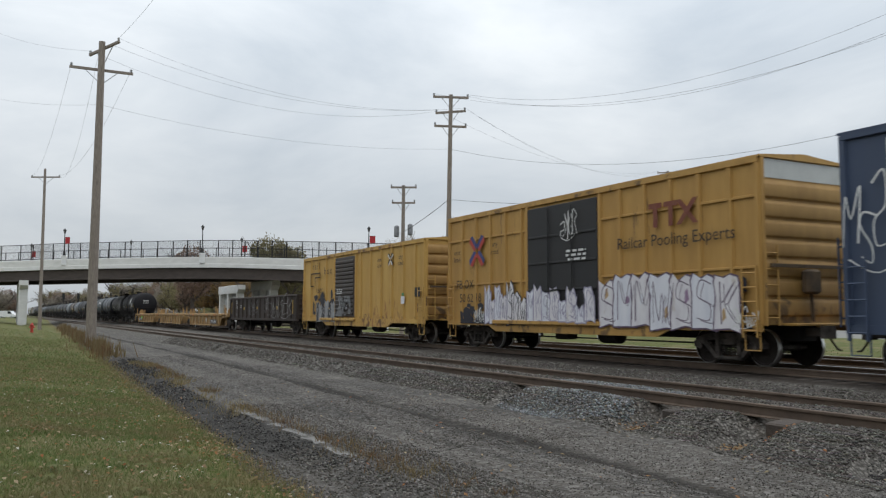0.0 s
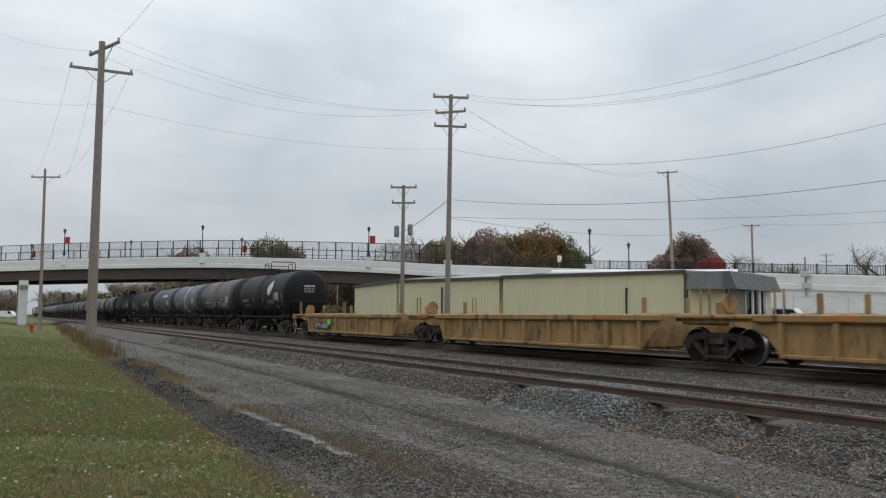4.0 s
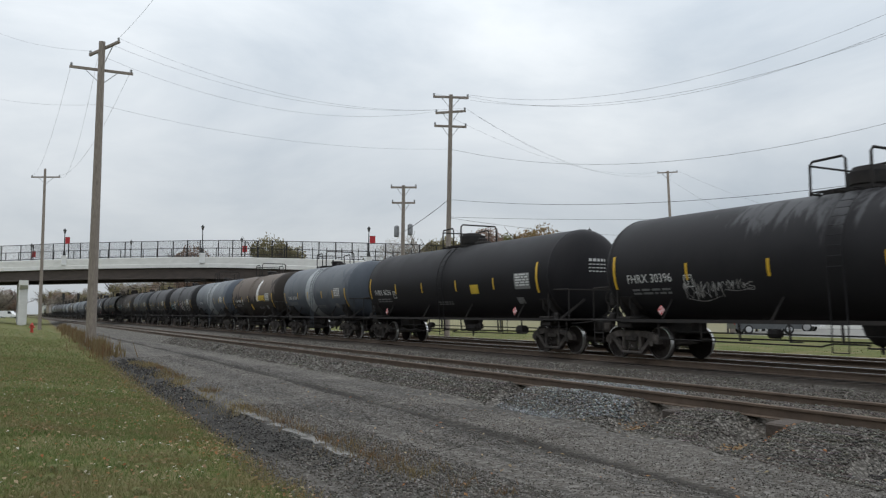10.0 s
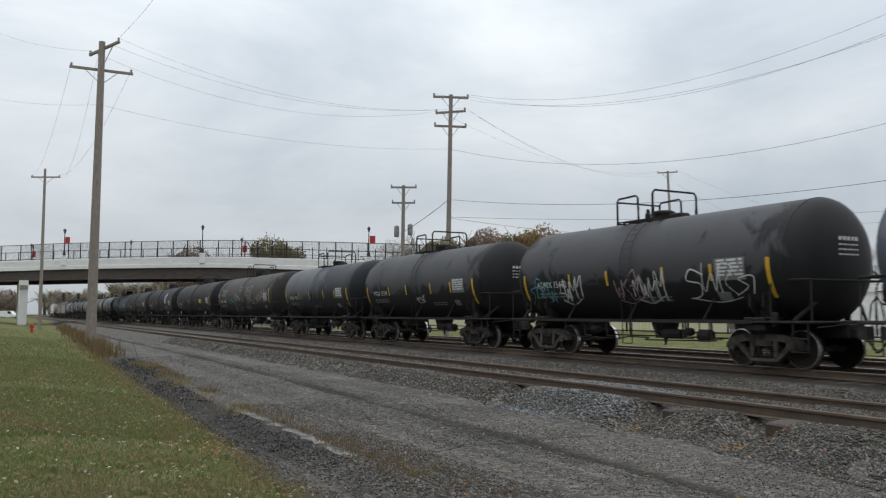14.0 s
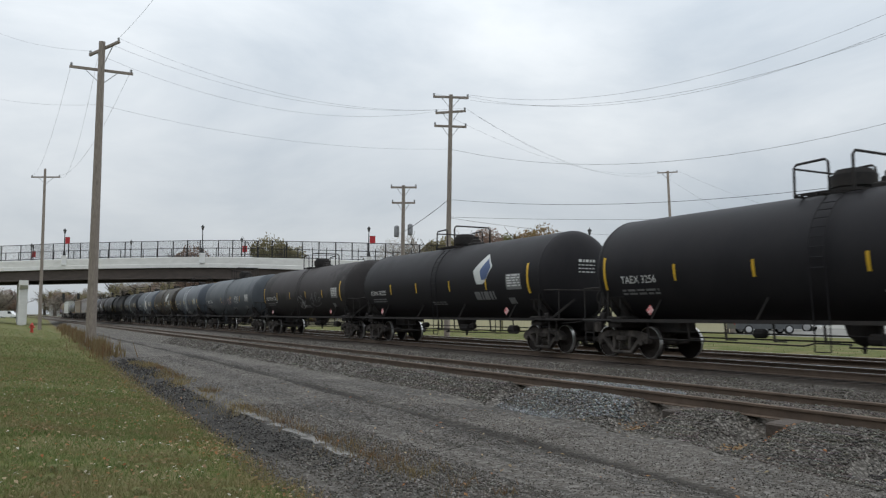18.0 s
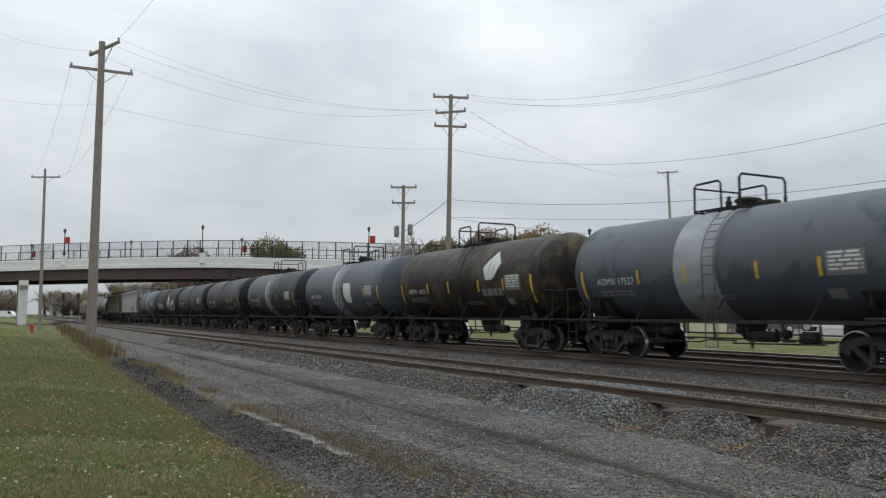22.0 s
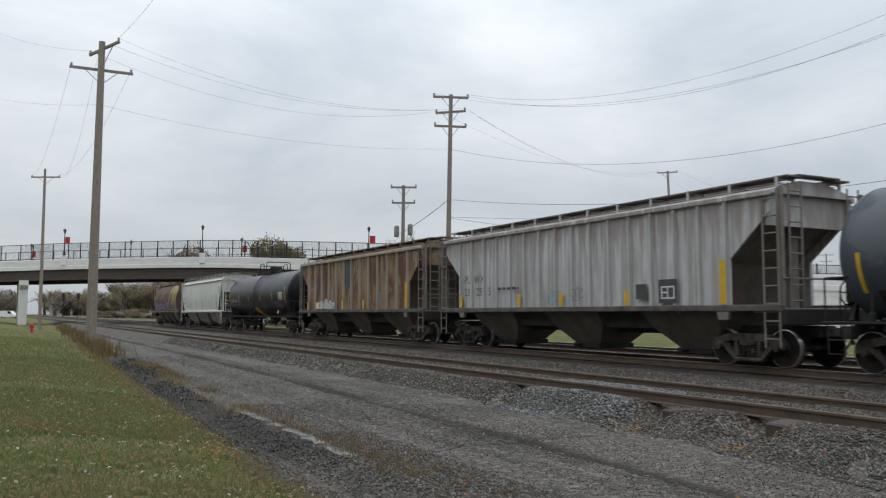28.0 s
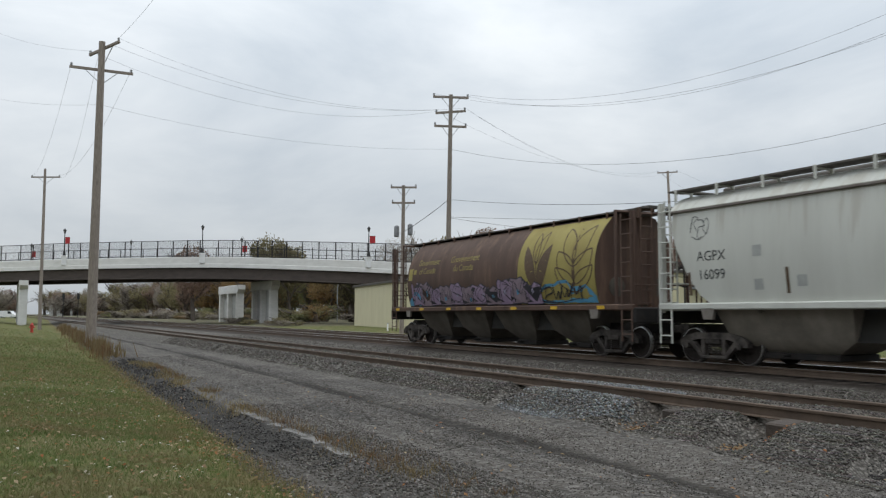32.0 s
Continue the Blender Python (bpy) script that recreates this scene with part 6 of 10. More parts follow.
P_NAVY = material("navy_boxcar_paint", (0.035, 0.055, 0.105), 0.55, 0, (0.05, 0.065, 0.10), 1.2, 0.8, (1, 1, 0.3), bump=0.08)
P_DOOR = material("black_door_paint", (0.013, 0.013, 0.015), 0.6, 0, (0.028, 0.026, 0.025), 1.5, 0.8, (1, 1, 0.3), bump=0.1)
P_DOOR2 = material("dark_brown_door_paint", (0.038, 0.033, 0.030), 0.65, 0, (0.075, 0.055, 0.045), 1.8, 0.8, (1, 1, 0.3), bump=0.1)
P_SIGN = material("dark_brown_sign_paint", (0.045, 0.032, 0.022), 0.7, 0, bump=0)
P_REDLOGO = material("faded_red_sign_paint", (0.16, 0.036, 0.026), 0.7, 0, (0.20, 0.09, 0.04), 5, 0.6, bump=0)
P_BLUELOGO = material("blue_sign_paint", (0.06, 0.07, 0.20), 0.7, 0, bump=0)
P_PALE = material("pale_grey_end_paint", (0.55, 0.56, 0.53), 0.6, 0, (0.42, 0.43, 0.41), 2, 0.6, bump=0.05)


P_ENDGRIME = material("brown_grime_over_yellow", (0.13, 0.085, 0.045), 0.85, 0, (0.045, 0.034, 0.026), 2.5, 0.95, bump=0.2)


def grimy(name, like, **kw):
    """A paint whose lower part carries ragged brown grime and soot."""
    m = material(name, *like, **kw)
    p = m.node_tree.nodes["Principled BSDF"]
    runs(m.node_tree, p, -30, 30, 2.7, 0.9, (0.075, 0.048, 0.03), (1.4, 1.4, 1.0), 0.50, 0.9)
    return m


P_YELEND = grimy("dirty_yellow_end_paint", ((0.43, 0.255, 0.075), 0.65, 0, (0.27, 0.15, 0.05), 1.2, 0.9, (1, 1, 0.3)))


def box_car(c, half, top, paint, door, tr, label, rib_step, rails, flutes, pale_end=False, end_paint=None):
    end_paint = end_paint or P_YELEND
    car = thing("box_car", label, "box car", "freight train", pose(-c, MAIN, 0))
    w = 1.53
    d0, d1, dz1, dmat, dstyle = door
    part("body", Shape().box(-half, half, -w, w, 1.02, top - 0.12, 0.02), paint, car, "steel car body")
    part("roof", Shape().prism([(-w - 0.07, top - 0.14), (w + 0.07, top - 0.14), (w + 0.07, top - 0.09), (0, top + 0.04), (-w - 0.07, top - 0.09)], -half - 0.06, half + 0.06, "x"), paint, car, "low pitched roof")
    for i in range(1, 12):
        x = -half + i * 2 * half / 12
        part("roof_seam", shared("roof_seam", lambda: Shape().beam((0, -1.5, 0.012), (0, 0, 0.13), 0.06, 0.05).beam((0, 0, 0.13), (0, 1.5, 0.012), 0.06, 0.05)), paint, car, at=pose(x, 0, top - 0.1))
    for y in (-1, 1):
        part("side_sill", shared("side_sill %.2f" % half, lambda: Shape().prism([(-half, 1.05), (-half, 0.86), (-tr + 1.5, 0.86), (-tr + 2.0, 0.66), (tr - 2.0, 0.66), (tr - 1.5, 0.86), (half, 0.86), (half, 1.05)], -0.03, 0.03)),
             paint, car, at=pose(0, (w + 0.03) * y, 0))
        part("top_chord", shared("top_chord %.2f" % half, lambda: Shape().box(-half, half, -0.04, 0.04, 0, 0.16, 0.015)), paint, car, at=pose(0, (w + 0.03) * y, top - 0.27))
    x = -half + 0.06
    ribs = []
    while x < half:
        if not d0 - 0.12 < x < d1 + 0.12:
            ribs.append(x)
        x += rib_step
    for x in ribs + [half - 0.06, d0 - 0.08, d1 + 0.08]:
        for y in (-1, 1):
            part("side_post", shared("side_post %.1f" % top, lambda: Shape().prism([(-0.08, 0), (-0.05, -0.075), (0.05, -0.075), (0.08, 0)], 1.05, top - 0.27, "z")), paint, car, at=pose(x, w * y, 0, 0, 0, 0 if y < 0 else 180))
    for z in rails:
        for a, b in ((-half + 0.1, d0 - 0.1), (d1 + 0.1, half - 0.1)):
            part("side_rail", Shape().box(a, b, -w - 0.05, -w, z, z + 0.07, 0.01), paint, car)
    for k in (-1, 1):
        zt = top - (0.66 if pale_end else 0.34)
        wave = [(half * k, 1.05)]
        pitch = (zt - 1.2) / flutes
        for i in range(flutes):
            z = 1.2 + i * pitch
            wave += [((half + d * 0.075) * k, z + f * pitch) for f, d in ((0.03, 0.1), (0.12, 0.85), (0.20, 1.0), (0.70, 1.0), (0.80, 0.85), (0.93, 0.1))]
        wave += [(half * k, zt), ((half - 0.05) * k, zt), ((half - 0.05) * k, 1.05)]
        part("corrugated_end", Shape().prism(wave, -1.46, 1.46), end_paint, car, "corrugated steel car end")
        part("end_gear", Shape().box((half + 0.10) * k if k > 0 else (half + 0.34) * k, (half + 0.34) * k if k > 0 else (half + 0.10) * k, -0.35, 0.15, 1.75, 2.35, 0.06).tube([((half + 0.2) * k, -0.1, 1.8), ((half + 0.2) * k, -0.05, 1.1)], 0.04, 6)
             .beam(((half + 0.16) * k, -1.40, 2.42), ((half + 0.16) * k, 1.40, 2.42), 0.06, 0.08), P_ENDGRIME, car, "brown grimy brake gear")
        for y in (-1.49, 1.49):
            part("corner_post", Shape().box(half * k - 0.07, half * k + 0.07, y - 0.06, y + 0.06, 1.0, top - 0.14, 0.02), paint, car)
        if pale_end:
            part("end_board", Shape().box(half * k - 0.012 * (k < 0), half * k + 0.012 * (k > 0), -1.5, 1.5, top - 0.62, top - 0.16), P_PALE, car, "pale grey end panel")
        for y in (-1.36, 1.36):
            part("end_ladder", shared("end_ladder", lambda: ladder_shape(1.9, 0.4, 5)), paint, car, at=pose((half + 0.14) * k, y, 1.0, 0, 0, 90))
        part("side_ladder", shared("side_ladder", lambda: ladder_shape(1.7, 0.42, 5)), paint, car, at=pose((half - 0.3) * k, -w - 0.12, 0.72))
        part("sill_step", shared("box_step", lambda: Shape().tube([(-0.22, 0, 0.9), (-0.22, 0, 0.42), (0.22, 0, 0.42), (0.22, 0, 0.9)], 0.022, 5)), paint, car, at=pose((half - 0.3) * k, -w - 0.03, 0))
        part("end_platform", Shape().box(half * k if k > 0 else half * k - 0.42, half * k + 0.42 if k > 0 else half * k, -0.9, 0.9, 1.0, 1.06, 0.01), paint, car)
    dr = part("door", Shape().box(d0, d1, -w - 0.09, -w - 0.02, 1.12, dz1, 0.02), dmat, car, "plug door")
    if dstyle == "plug":
        for i in range(1, 4):
            part("door_rail", Shape().box(d0 + 0.05, d1 - 0.05, -w - 0.125, -w - 0.09, 1.15 + i * (dz1 - 1.3) / 4, 1.22 + i * (dz1 - 1.3) / 4, 0.01), dmat, dr)
        for x in (d0 + (d1 - d0) * 0.33, d0 + (d1 - d0) * 0.67):
            part("lock_rod", Shape().tube([(x, -w - 0.14, 1.15), (x, -w - 0.14, dz1 - 0.1)], 0.025, 6), dmat, dr)
        part("door_handle", Shape().beam((d0 + 1.1, -w - 0.15, 2.0), (d0 + 1.8, -w - 0.15, 2.05), 0.05, 0.06), dmat, dr)
    else:
        n = 14
        for i in range(n):
            z = 1.2 + i * (dz1 - 1.35) / n
            part("door_flute", shared("door_flute %.2f" % (d1 - d0), lambda: Shape().prism([(0, 0), (-0.045, 0.05), (-0.045, 0.14), (0, 0.19)], 0, d1 - d0 - 0.2, "x")), dmat, dr, at=pose(d0 + 0.1, -w - 0.088, z))
    part("door_track", Shape().box(d0 - 2.2, d1 + 0.1, -w - 0.16, -w - 0.02, 0.92, 1.06, 0.02), paint, car)
    underframe(car, half, tr)
    return car, w


fb, FBW = box_car(21.03, 7.61, 5.14, P_YEL, (-2.0, 1.67, 4.78, P_DOOR, "plug"), 6.1, "yellow high-cube box car with black doors", 1.02, (4.05, 2.35), 7, True)
yo = -FBW - 0.088
M_GPURP = material("faded_purple_spray_fill", (0.30, 0.20, 0.30), 0.6, 0, (0.20, 0.13, 0.20), 3, 0.8, bump=0)
overspray(fb, -6.6, -4.3, 0.92, 1.65, yo - 0.002, M_GBLACK, 13, 34)
tag(fb, -5.6, -4.9, 0.98, 1.5, yo - 0.014, M_STENCIL, 38, w=0.035, glyphs=5)
overspray(fb, 6.2, 7.5, 0.92, 2.1, yo - 0.002, M_GBLACK, 14)
piece(fb, -4.75, -3.3, 0.92, 2.5, yo - 0.014, 4, (M_SPRAY2, M_SPRAY), M_GPALE, (M_GPALE2,), 3, 0.9)
piece(fb, -3.3, -2.1, 0.90, 2.4, yo - 0.014, 3, (M_SPRAY,), M_GBLACK, (M_SPRAY2,), 31, 0.8)
piece(fb, -1.95, 1.6, 1.0, 2.2, yo - 0.066, 8, (M_SPRAY2, M_SPRAY), M_GPALE, (M_GPALE,), 4, 1.0)
piece(fb, 1.75, 7.0, 0.86, 2.48, yo - 0.014, 7, (M_SPRAY, M_SPRAY2), M_GLINE, (M_GTAN, M_GPURP, M_SPRAY2), 5, 0.15)
tag(fb, 6.75, 7.5, 0.95, 1.45, yo - 0.026, M_STENCIL, 36, w=0.035, glyphs=5)
tag(fb, -0.1, 0.75, 3.6, 4.4, yo - 0.058, M_STENCIL, 8, w=0.045, glyphs=4)
bars(fb, 0.2, 1.2, 3.2, 3, yo - 0.058, M_STENCIL, 0.07)
for a, c in ((3.92, 4.42), (4.50, 5.0)):
    part("logo_stroke", Shape().box(a, c, yo - 0.004, yo, 4.14, 4.28).box((a + c) / 2 - 0.08, (a + c) / 2 + 0.08, yo - 0.004, yo, 3.62, 4.14), P_REDLOGO, fb, "faded red logo shape")
for sgn in (-1, 1):
    part("logo_stroke", Shape().prism([(5.25 - 0.30 * sgn, 3.62), (5.43 - 0.30 * sgn, 3.62), (5.43 + 0.30 * sgn, 4.28), (5.25 + 0.30 * sgn, 4.28)], yo - 0.004 - 0.003 * sgn, yo + 0.001 - 0.003 * sgn), P_REDLOGO, fb, "faded red logo shape")
flat_text(fb, "Railcar Pooling Experts", 0.465, 4.75, 3.12, yo - 0.002, P_SIGN)
def cross_emblem(parent, x, z, size, y, upper, lower):
    """Two crossed bars; every arm is split lengthwise into its two colours."""
    for a, swap in ((45, 0), (135, 1), (225, 1), (315, 0)):
        d = Vector((math.cos(radians(a)), math.sin(radians(a))))
        n = Vector((-d.y, d.x))
        for side, mt in ((1, upper), (-1, lower)):
            if swap:
                mt = lower if mt is upper else upper
            q = [d * 0.08 * size, d * 0.70 * size - n * side * 0.02 * size, d * 0.62 * size + n * side * 0.17 * size, d * 0.14 * size + n * side * 0.15 * size]
            part("logo_stroke", Shape().prism([(x + v.x, z + v.y * 1.05) for v in q], y - 0.003, y), mt, parent, "crossed logo shape")


P_REDBRIGHT = material("bright_red_sign_paint", (0.42, 0.055, 0.035), 0.65, 0, (0.33, 0.05, 0.035), 5, 0.6, bump=0)
cross_emblem(fb, -5.35, 3.62, 1.0, yo, P_BLUELOGO, P_REDBRIGHT)
flat_text(fb, "next\nload", 0.28, -6.85, 3.55, yo, P_SIGN)
flat_text(fb, "any\nroad", 0.28, -4.1, 3.70, yo, P_SIGN)
flat_text(fb, "FB OX", 0.46, -6.25, 2.24, yo, P_SIGN)
flat_text(fb, "50 62 18", 0.46, -5.85, 1.72, yo, P_SIGN)
plate(fb, 6.2, 6.5, 1.75, 2.1, yo - 0.014, M_YELLOW, "reflector", "yellow reflector")
for i in range(3):
    tag(fb, 5.2 + i * 0.6, 5.8 + i * 0.6, 1.2, 1.6, yo - 0.01, M_STENCIL, 20 + i)

rb, RBW = box_car(38.54, 7.8, 4.56, P_YEL2, (-2.55, 0.1, 4.2, P_DOOR2, "fluted"), 6.0, "faded yellow box car with a brown corrugated door", 1.22, (), 7)
yo = -RBW - 0.08
flat_text(rb, "r a i l", 0.56, -5.6, 3.75, yo, P_SIGN)
flat_text(rb, "b o x", 0.56, -3.7, 3.42, yo, P_SIGN)
for a, b, c, d in ((-6.5, -4.9, 3.5, 3.56), (-6.5, -6.44, 2.8, 3.5), (-6.5, -5.9, 2.8, 2.86), (-5.75, -5.69, 2.85, 3.3), (-5.75, -4.9, 3.26, 3.32), (-4.96, -4.9, 3.3, 3.5)):
    plate(rb, a, b, c, d, yo, P_SIGN, "logo_stroke", "dark logo outline")
flat_text(rb, "RBOX", 0.38, -5.0, 2.42, yo, P_SIGN)
flat_text(rb, "33716", 0.38, -5.0, 2.02, yo, P_SIGN)
cross_emblem(rb, 4.42, 3.76, 0.50, yo, P_SIGN, M_STENCIL)
flat_text(rb, "next\nload", 0.28, 3.2, 3.72, yo, P_SIGN)
flat_text(rb, "any\nroad", 0.28, 5.5, 3.72, yo, P_SIGN)
overspray(rb, -6.0, -2.6, 0.85, 2.3, yo - 0.002, M_GBLACK, 15, 34)
piece(rb, -5.4, -2.6, 0.86, 2.1, yo - 0.022, 6, (M_GBLACK, M_GSILVER), M_GPALE2, (M_GSILVER,), 7, 0.8)
overspray(rb, -2.3, -0.2, 1.15, 2.3, yo - 0.072, M_FAINT, 16, 12, "faded grey overspray")
graffiti(rb, -2.0, -0.5, 1.45, 2.1, yo - 0.080, 4, M_GSILVER, M_FAINT, None, 9, fat=0.09)
bars(rb, -2.2, -1.4, 2.5, 3, yo - 0.07, M_STENCIL, 0.05)
plate(rb, 5.55, 5.9, 1.72, 2.05, yo, M_SPRAY2, "data_plate", "white data plate")
plate(rb, 5.62, 5.85, 2.07, 2.2, yo, material("green_tag_paint", (0.12, 0.30, 0.13), 0.7, bump=0), "data_plate", "green data plate")
plate(rb, 7.0, 7.5, 2.0, 2.4, yo - 0.04, M_BLACK, "data_plate", "black data plate")

nv, NVW = box_car(3.45, 7.8, 5.22, P_NAVY, (-2.0, 2.0, 4.85, P_NAVY, "plug"), 6.2, "navy blue high-cube box car with scrawled tags", 1.1, (), 8, False, P_NAVY)
tag(nv, -7.75, -6.2, 2.2, 4.3, -NVW - 0.09, M_STENCIL, 31, w=0.05, glyphs=5)

# ---- gondola
P_GON = material("grimy_black_gondola_paint", (0.027, 0.021, 0.018), 0.8, 0, (0.062, 0.043, 0.033), 1.2, 0.8, (1.3, 1, 0.3), (0.11, 0.06, 0.04), 0.68, 1.5, 0.08, bump=0.2)
gd = thing("gondola_car", "grimy black open gondola car with white scrawls", "gondola car", "freight train", pose(-55.6, MAIN, 0))
GH, GT = 8.06, 2.46
for y in (-1, 1):
    part("side_wall", shared("gon_side", lambda: Shape().box(-GH, GH, -0.03, 0.03, 0.98, GT - 0.1)), P_GON, gd, at=pose(0, 1.48 * y, 0))
    part("top_chord", shared("gon_chord", lambda: Shape().box(-GH - 0.05, GH + 0.05, -0.09, 0.09, GT - 0.14, GT, 0.03)), P_GON, gd, at=pose(0, 1.5 * y, 0))
    part("side_sill", shared("gon_sill", lambda: Shape().box(-GH, GH, -0.06, 0.06, 0.82, 1.0, 0.02)), P_GON, gd, at=pose(0, 1.5 * y, 0))
    for i in range(15):
        x = -GH + 0.1 + i * (2 * GH - 0.2) / 14
        part("side_post", shared("gon_post", lambda: Shape().prism([(-0.11, 0), (-0.07, -0.11), (0.07, -0.11), (0.11, 0)], 0.98, GT - 0.12, "z")), P_GON, gd, at=pose(x, 1.5 * y, 0, 0, 0, 0 if y < 0 else 180))
for k in (-1, 1):
    part("end_wall", Shape().box(GH * k - 0.05, GH * k + 0.05, -1.45, 1.45, 0.98, GT - 0.02), P_GON, gd)
    for i in range(4):
        part("end_corrugation", Shape().box(GH * k - 0.12, GH * k + 0.12, -1.42, 1.42, 1.15 + i * 0.3, 1.30 + i * 0.3, 0.05), P_GON, gd)
    part("end_ladder", shared("gon_ladder", lambda: ladder_shape(1.4, 0.4, 4)), P_GON, gd, at=pose((GH - 0.3) * k, -1.62, 0.75))
part("floor", Shape().box(-GH, GH, -1.45, 1.45, 0.98, 1.06), P_GON, gd)
underframe(gd, GH, 6.4)
yo = -1.62
flat_text(gd, "GRW", 0.30, -6.26, 2.02, -1.515, M_STENCIL)
flat_text(gd, "88", 0.28, -6.26, 1.68, -1.515, M_STENCIL)
flat_text(gd, "035", 0.28, -5.13, 1.72, -1.515, M_STENCIL)
bars(gd, -6.6, -5.92, 1.22, 2, -1.515, M_FAINT, 0.05)
for x0, x1 in ((-7.43, -7.35), (7.35, 7.43)):
    plate(gd, x0, x1, 1.25, 2.1, yo, M_YELLOW, "reflector_strip", "yellow reflective strip")
tag(gd, 1.3, 2.6, 1.1, 2.3, yo, M_GPALE2, 41, w=0.035, glyphs=2)
tag(gd, 2.7, 4.4, 1.05, 2.35, yo, M_GPALE2, 42, w=0.035, glyphs=3)
tag(gd, 4.5, 7.1, 1.02, 2.36, yo, M_GPALE2, 45, w=0.045, glyphs=3)
tag(gd, -2.6, -0.4, 1.2, 2.1, yo, M_FAINT, 44, w=0.045, glyphs=4)
for x in (-3.9, -0.5, 4.1):
    plate(gd, x, x + 0.16, 1.55, 1.75, yo, M_YELLOW, "reflector", "small yellow mark")

# ---- three-unit articulated well car
P_WELL = material("yellow_well_car_paint", (0.36, 0.222, 0.082), 0.72, 0, (0.235, 0.138, 0.055), 1.6, 0.9, (1.2, 1, 0.4), (0.085, 0.052, 0.032), 0.58, 2.3, 0.07, bump=0.12, hard=1.5)
P_ORANGE = material("orange_primer_patch", (0.46, 0.17, 0.04), 0.7, 0, bump=0)
WC = 89.8
wc = thing("well_car", "yellow three-unit articulated well car running empty", "well car", "freight train", pose(-WC, MAIN, 0))


def well_body(a, b, w_label):
    """One well from a to b (local x), its sloping ends rising to the platforms."""
    L = b - a
    for y in (-1, 1):
        s = Shape().prism([(a, 0.34), (b, 0.34), (b, 1.10), (a, 1.10)], -0.02, 0.02)
        sd = part("well_side", s, P_WELL, wc, "yellow well side", at=pose(0, 1.44 * y, 0))
        part("top_chord", Shape().box(a - 0.7, b + 0.7, -0.11, 0.11, 1.08, 1.27, 0.03), P_WELL, wc, at=pose(0, 1.47 * y, 0))
        part("bottom_chord", Shape().box(a, b, -0.09, 0.05, 0.26, 0.36, 0.02), P_WELL, wc, at=pose(0, 1.47 * y, 0))
        n = 9
        for i in range(n):
            x = a + 0.06 + i * (L - 0.12) / (n - 1)
            part("side_post", shared("well_post", lambda: Shape().prism([(-0.09, 0), (-0.055, -0.10), (0.055, -0.10), (0.09, 0)], 0.36, 1.08, "z")), P_WELL, wc, at=pose(x, 1.46 * y, 0, 0, 0, 0 if y < 0 else 180))
    part("well_floor", Shape().box(a, b, -1.40, 1.40, 0.30, 0.36), P_WELL, wc)
    for x, k in ((a, -1), (b, 1)):
        for y in (-1.46, 1.42):
            part("end_gusset", Shape().prism([(x - 0.02 * k, 0.28), (x - 0.02 * k, 1.08), (x + 1.5 * k, 1.08), (x + 1.5 * k, 0.98), (x + 0.75 * k, 0.92), (x + 0.42 * k, 0.78), (x + 0.22 * k, 0.55)], y, y + 0.04), P_WELL, wc, "curved end gusset plate")
        part("bulkhead", Shape().box(x - 0.05, x + 0.05, -1.4, 1.4, 0.36, 1.2), P_WELL, wc)
        for y in (-0.85, 0.85):
            part("guide_post", Shape().box(x - 0.6 * k - 0.05, x - 0.6 * k + 0.05, y - 0.06, y + 0.06, 1.1, 1.75, 0.01), P_WELL, wc)
        part("cross_beam", Shape().box(x - 0.35 * k - 0.18, x - 0.35 * k + 0.18, -1.4, 1.4, 1.12, 1.30, 0.03), P_WELL, wc)


def well_platform(x, end=0):
    part("platform", Shape().box(x - 1.55, x + 1.55, -0.62, 0.62, 0.98, 1.22, 0.04).box(x - 1.3, x + 1.3, -1.45, 1.45, 1.16, 1.26, 0.02), P_WELL, wc, "yellow end platform")
    for y in (-1.2, 1.2):
        part("platform_beam", Shape().box(x - 1.2, x + 1.2, y - 0.12, y + 0.12, 1.02, 1.2, 0.03), P_WELL, wc)
    part("hand_brake", Shape().lathe([(-0.04, 0.25), (0.04, 0.25)], 14, (x + 0.3, -0.9, 1.55), "x").box(x + 0.05, x + 0.3, -1.15, -0.65, 1.24, 1.6, 0.03), P_WELL, wc)
    for y in (-1.38, 1.38):
        part("hand_rail", Shape().tube([(x - 0.2, y, 1.2), (x - 0.2, y, 1.95), (x + 0.1, y, 1.95), (x + 0.1, y, 1.2)], 0.03, 6), P_WELL, wc)
    truck(wc, x)
    if end:
        part("end_sill", Shape().box(x + 1.0 * end - 0.3, x + 1.0 * end + 0.3, -1.5, 1.5, 0.98, 1.26, 0.04), P_WELL, wc)
        coupler(wc, x + 1.75 * end, end)
        part("sill_step", Shape().tube([(x + 1.1 * end, -1.48, 1.0), (x + 1.1 * end, -1.48, 0.4), (x + 0.7 * end, -1.48, 0.4), (x + 0.7 * end, -1.48, 1.0)], 0.025, 5), P_WELL, wc)


for a, b in ((WC - 79.0, WC - 67.5), (WC - 95.2, WC - 83.6), (WC - 111.5, WC - 100.0)):
    well_body(a, b, "")
for x, e in ((WC - 66.3, 1), (WC - 81.3, 0), (WC - 97.6, 0), (WC - 113.3, -1)):
    well_platform(x, e)
yo = -1.466
for x in (WC - 69.3, WC - 109.2):
    plate(wc, x - 1.2, x + 1.1, 0.45, 0.80, yo - 0.1, P_DOOR2, "number_board", "black number board")
    flat_text(wc, "DTTX  400601", 0.32, x - 0.05, 0.52, yo - 0.107, M_SPRAY2)
for x in (WC - 73.6, WC - 105.0):
    flat_text(wc, "40", 0.70, x, 0.45, yo - 0.004, P_SIGN)
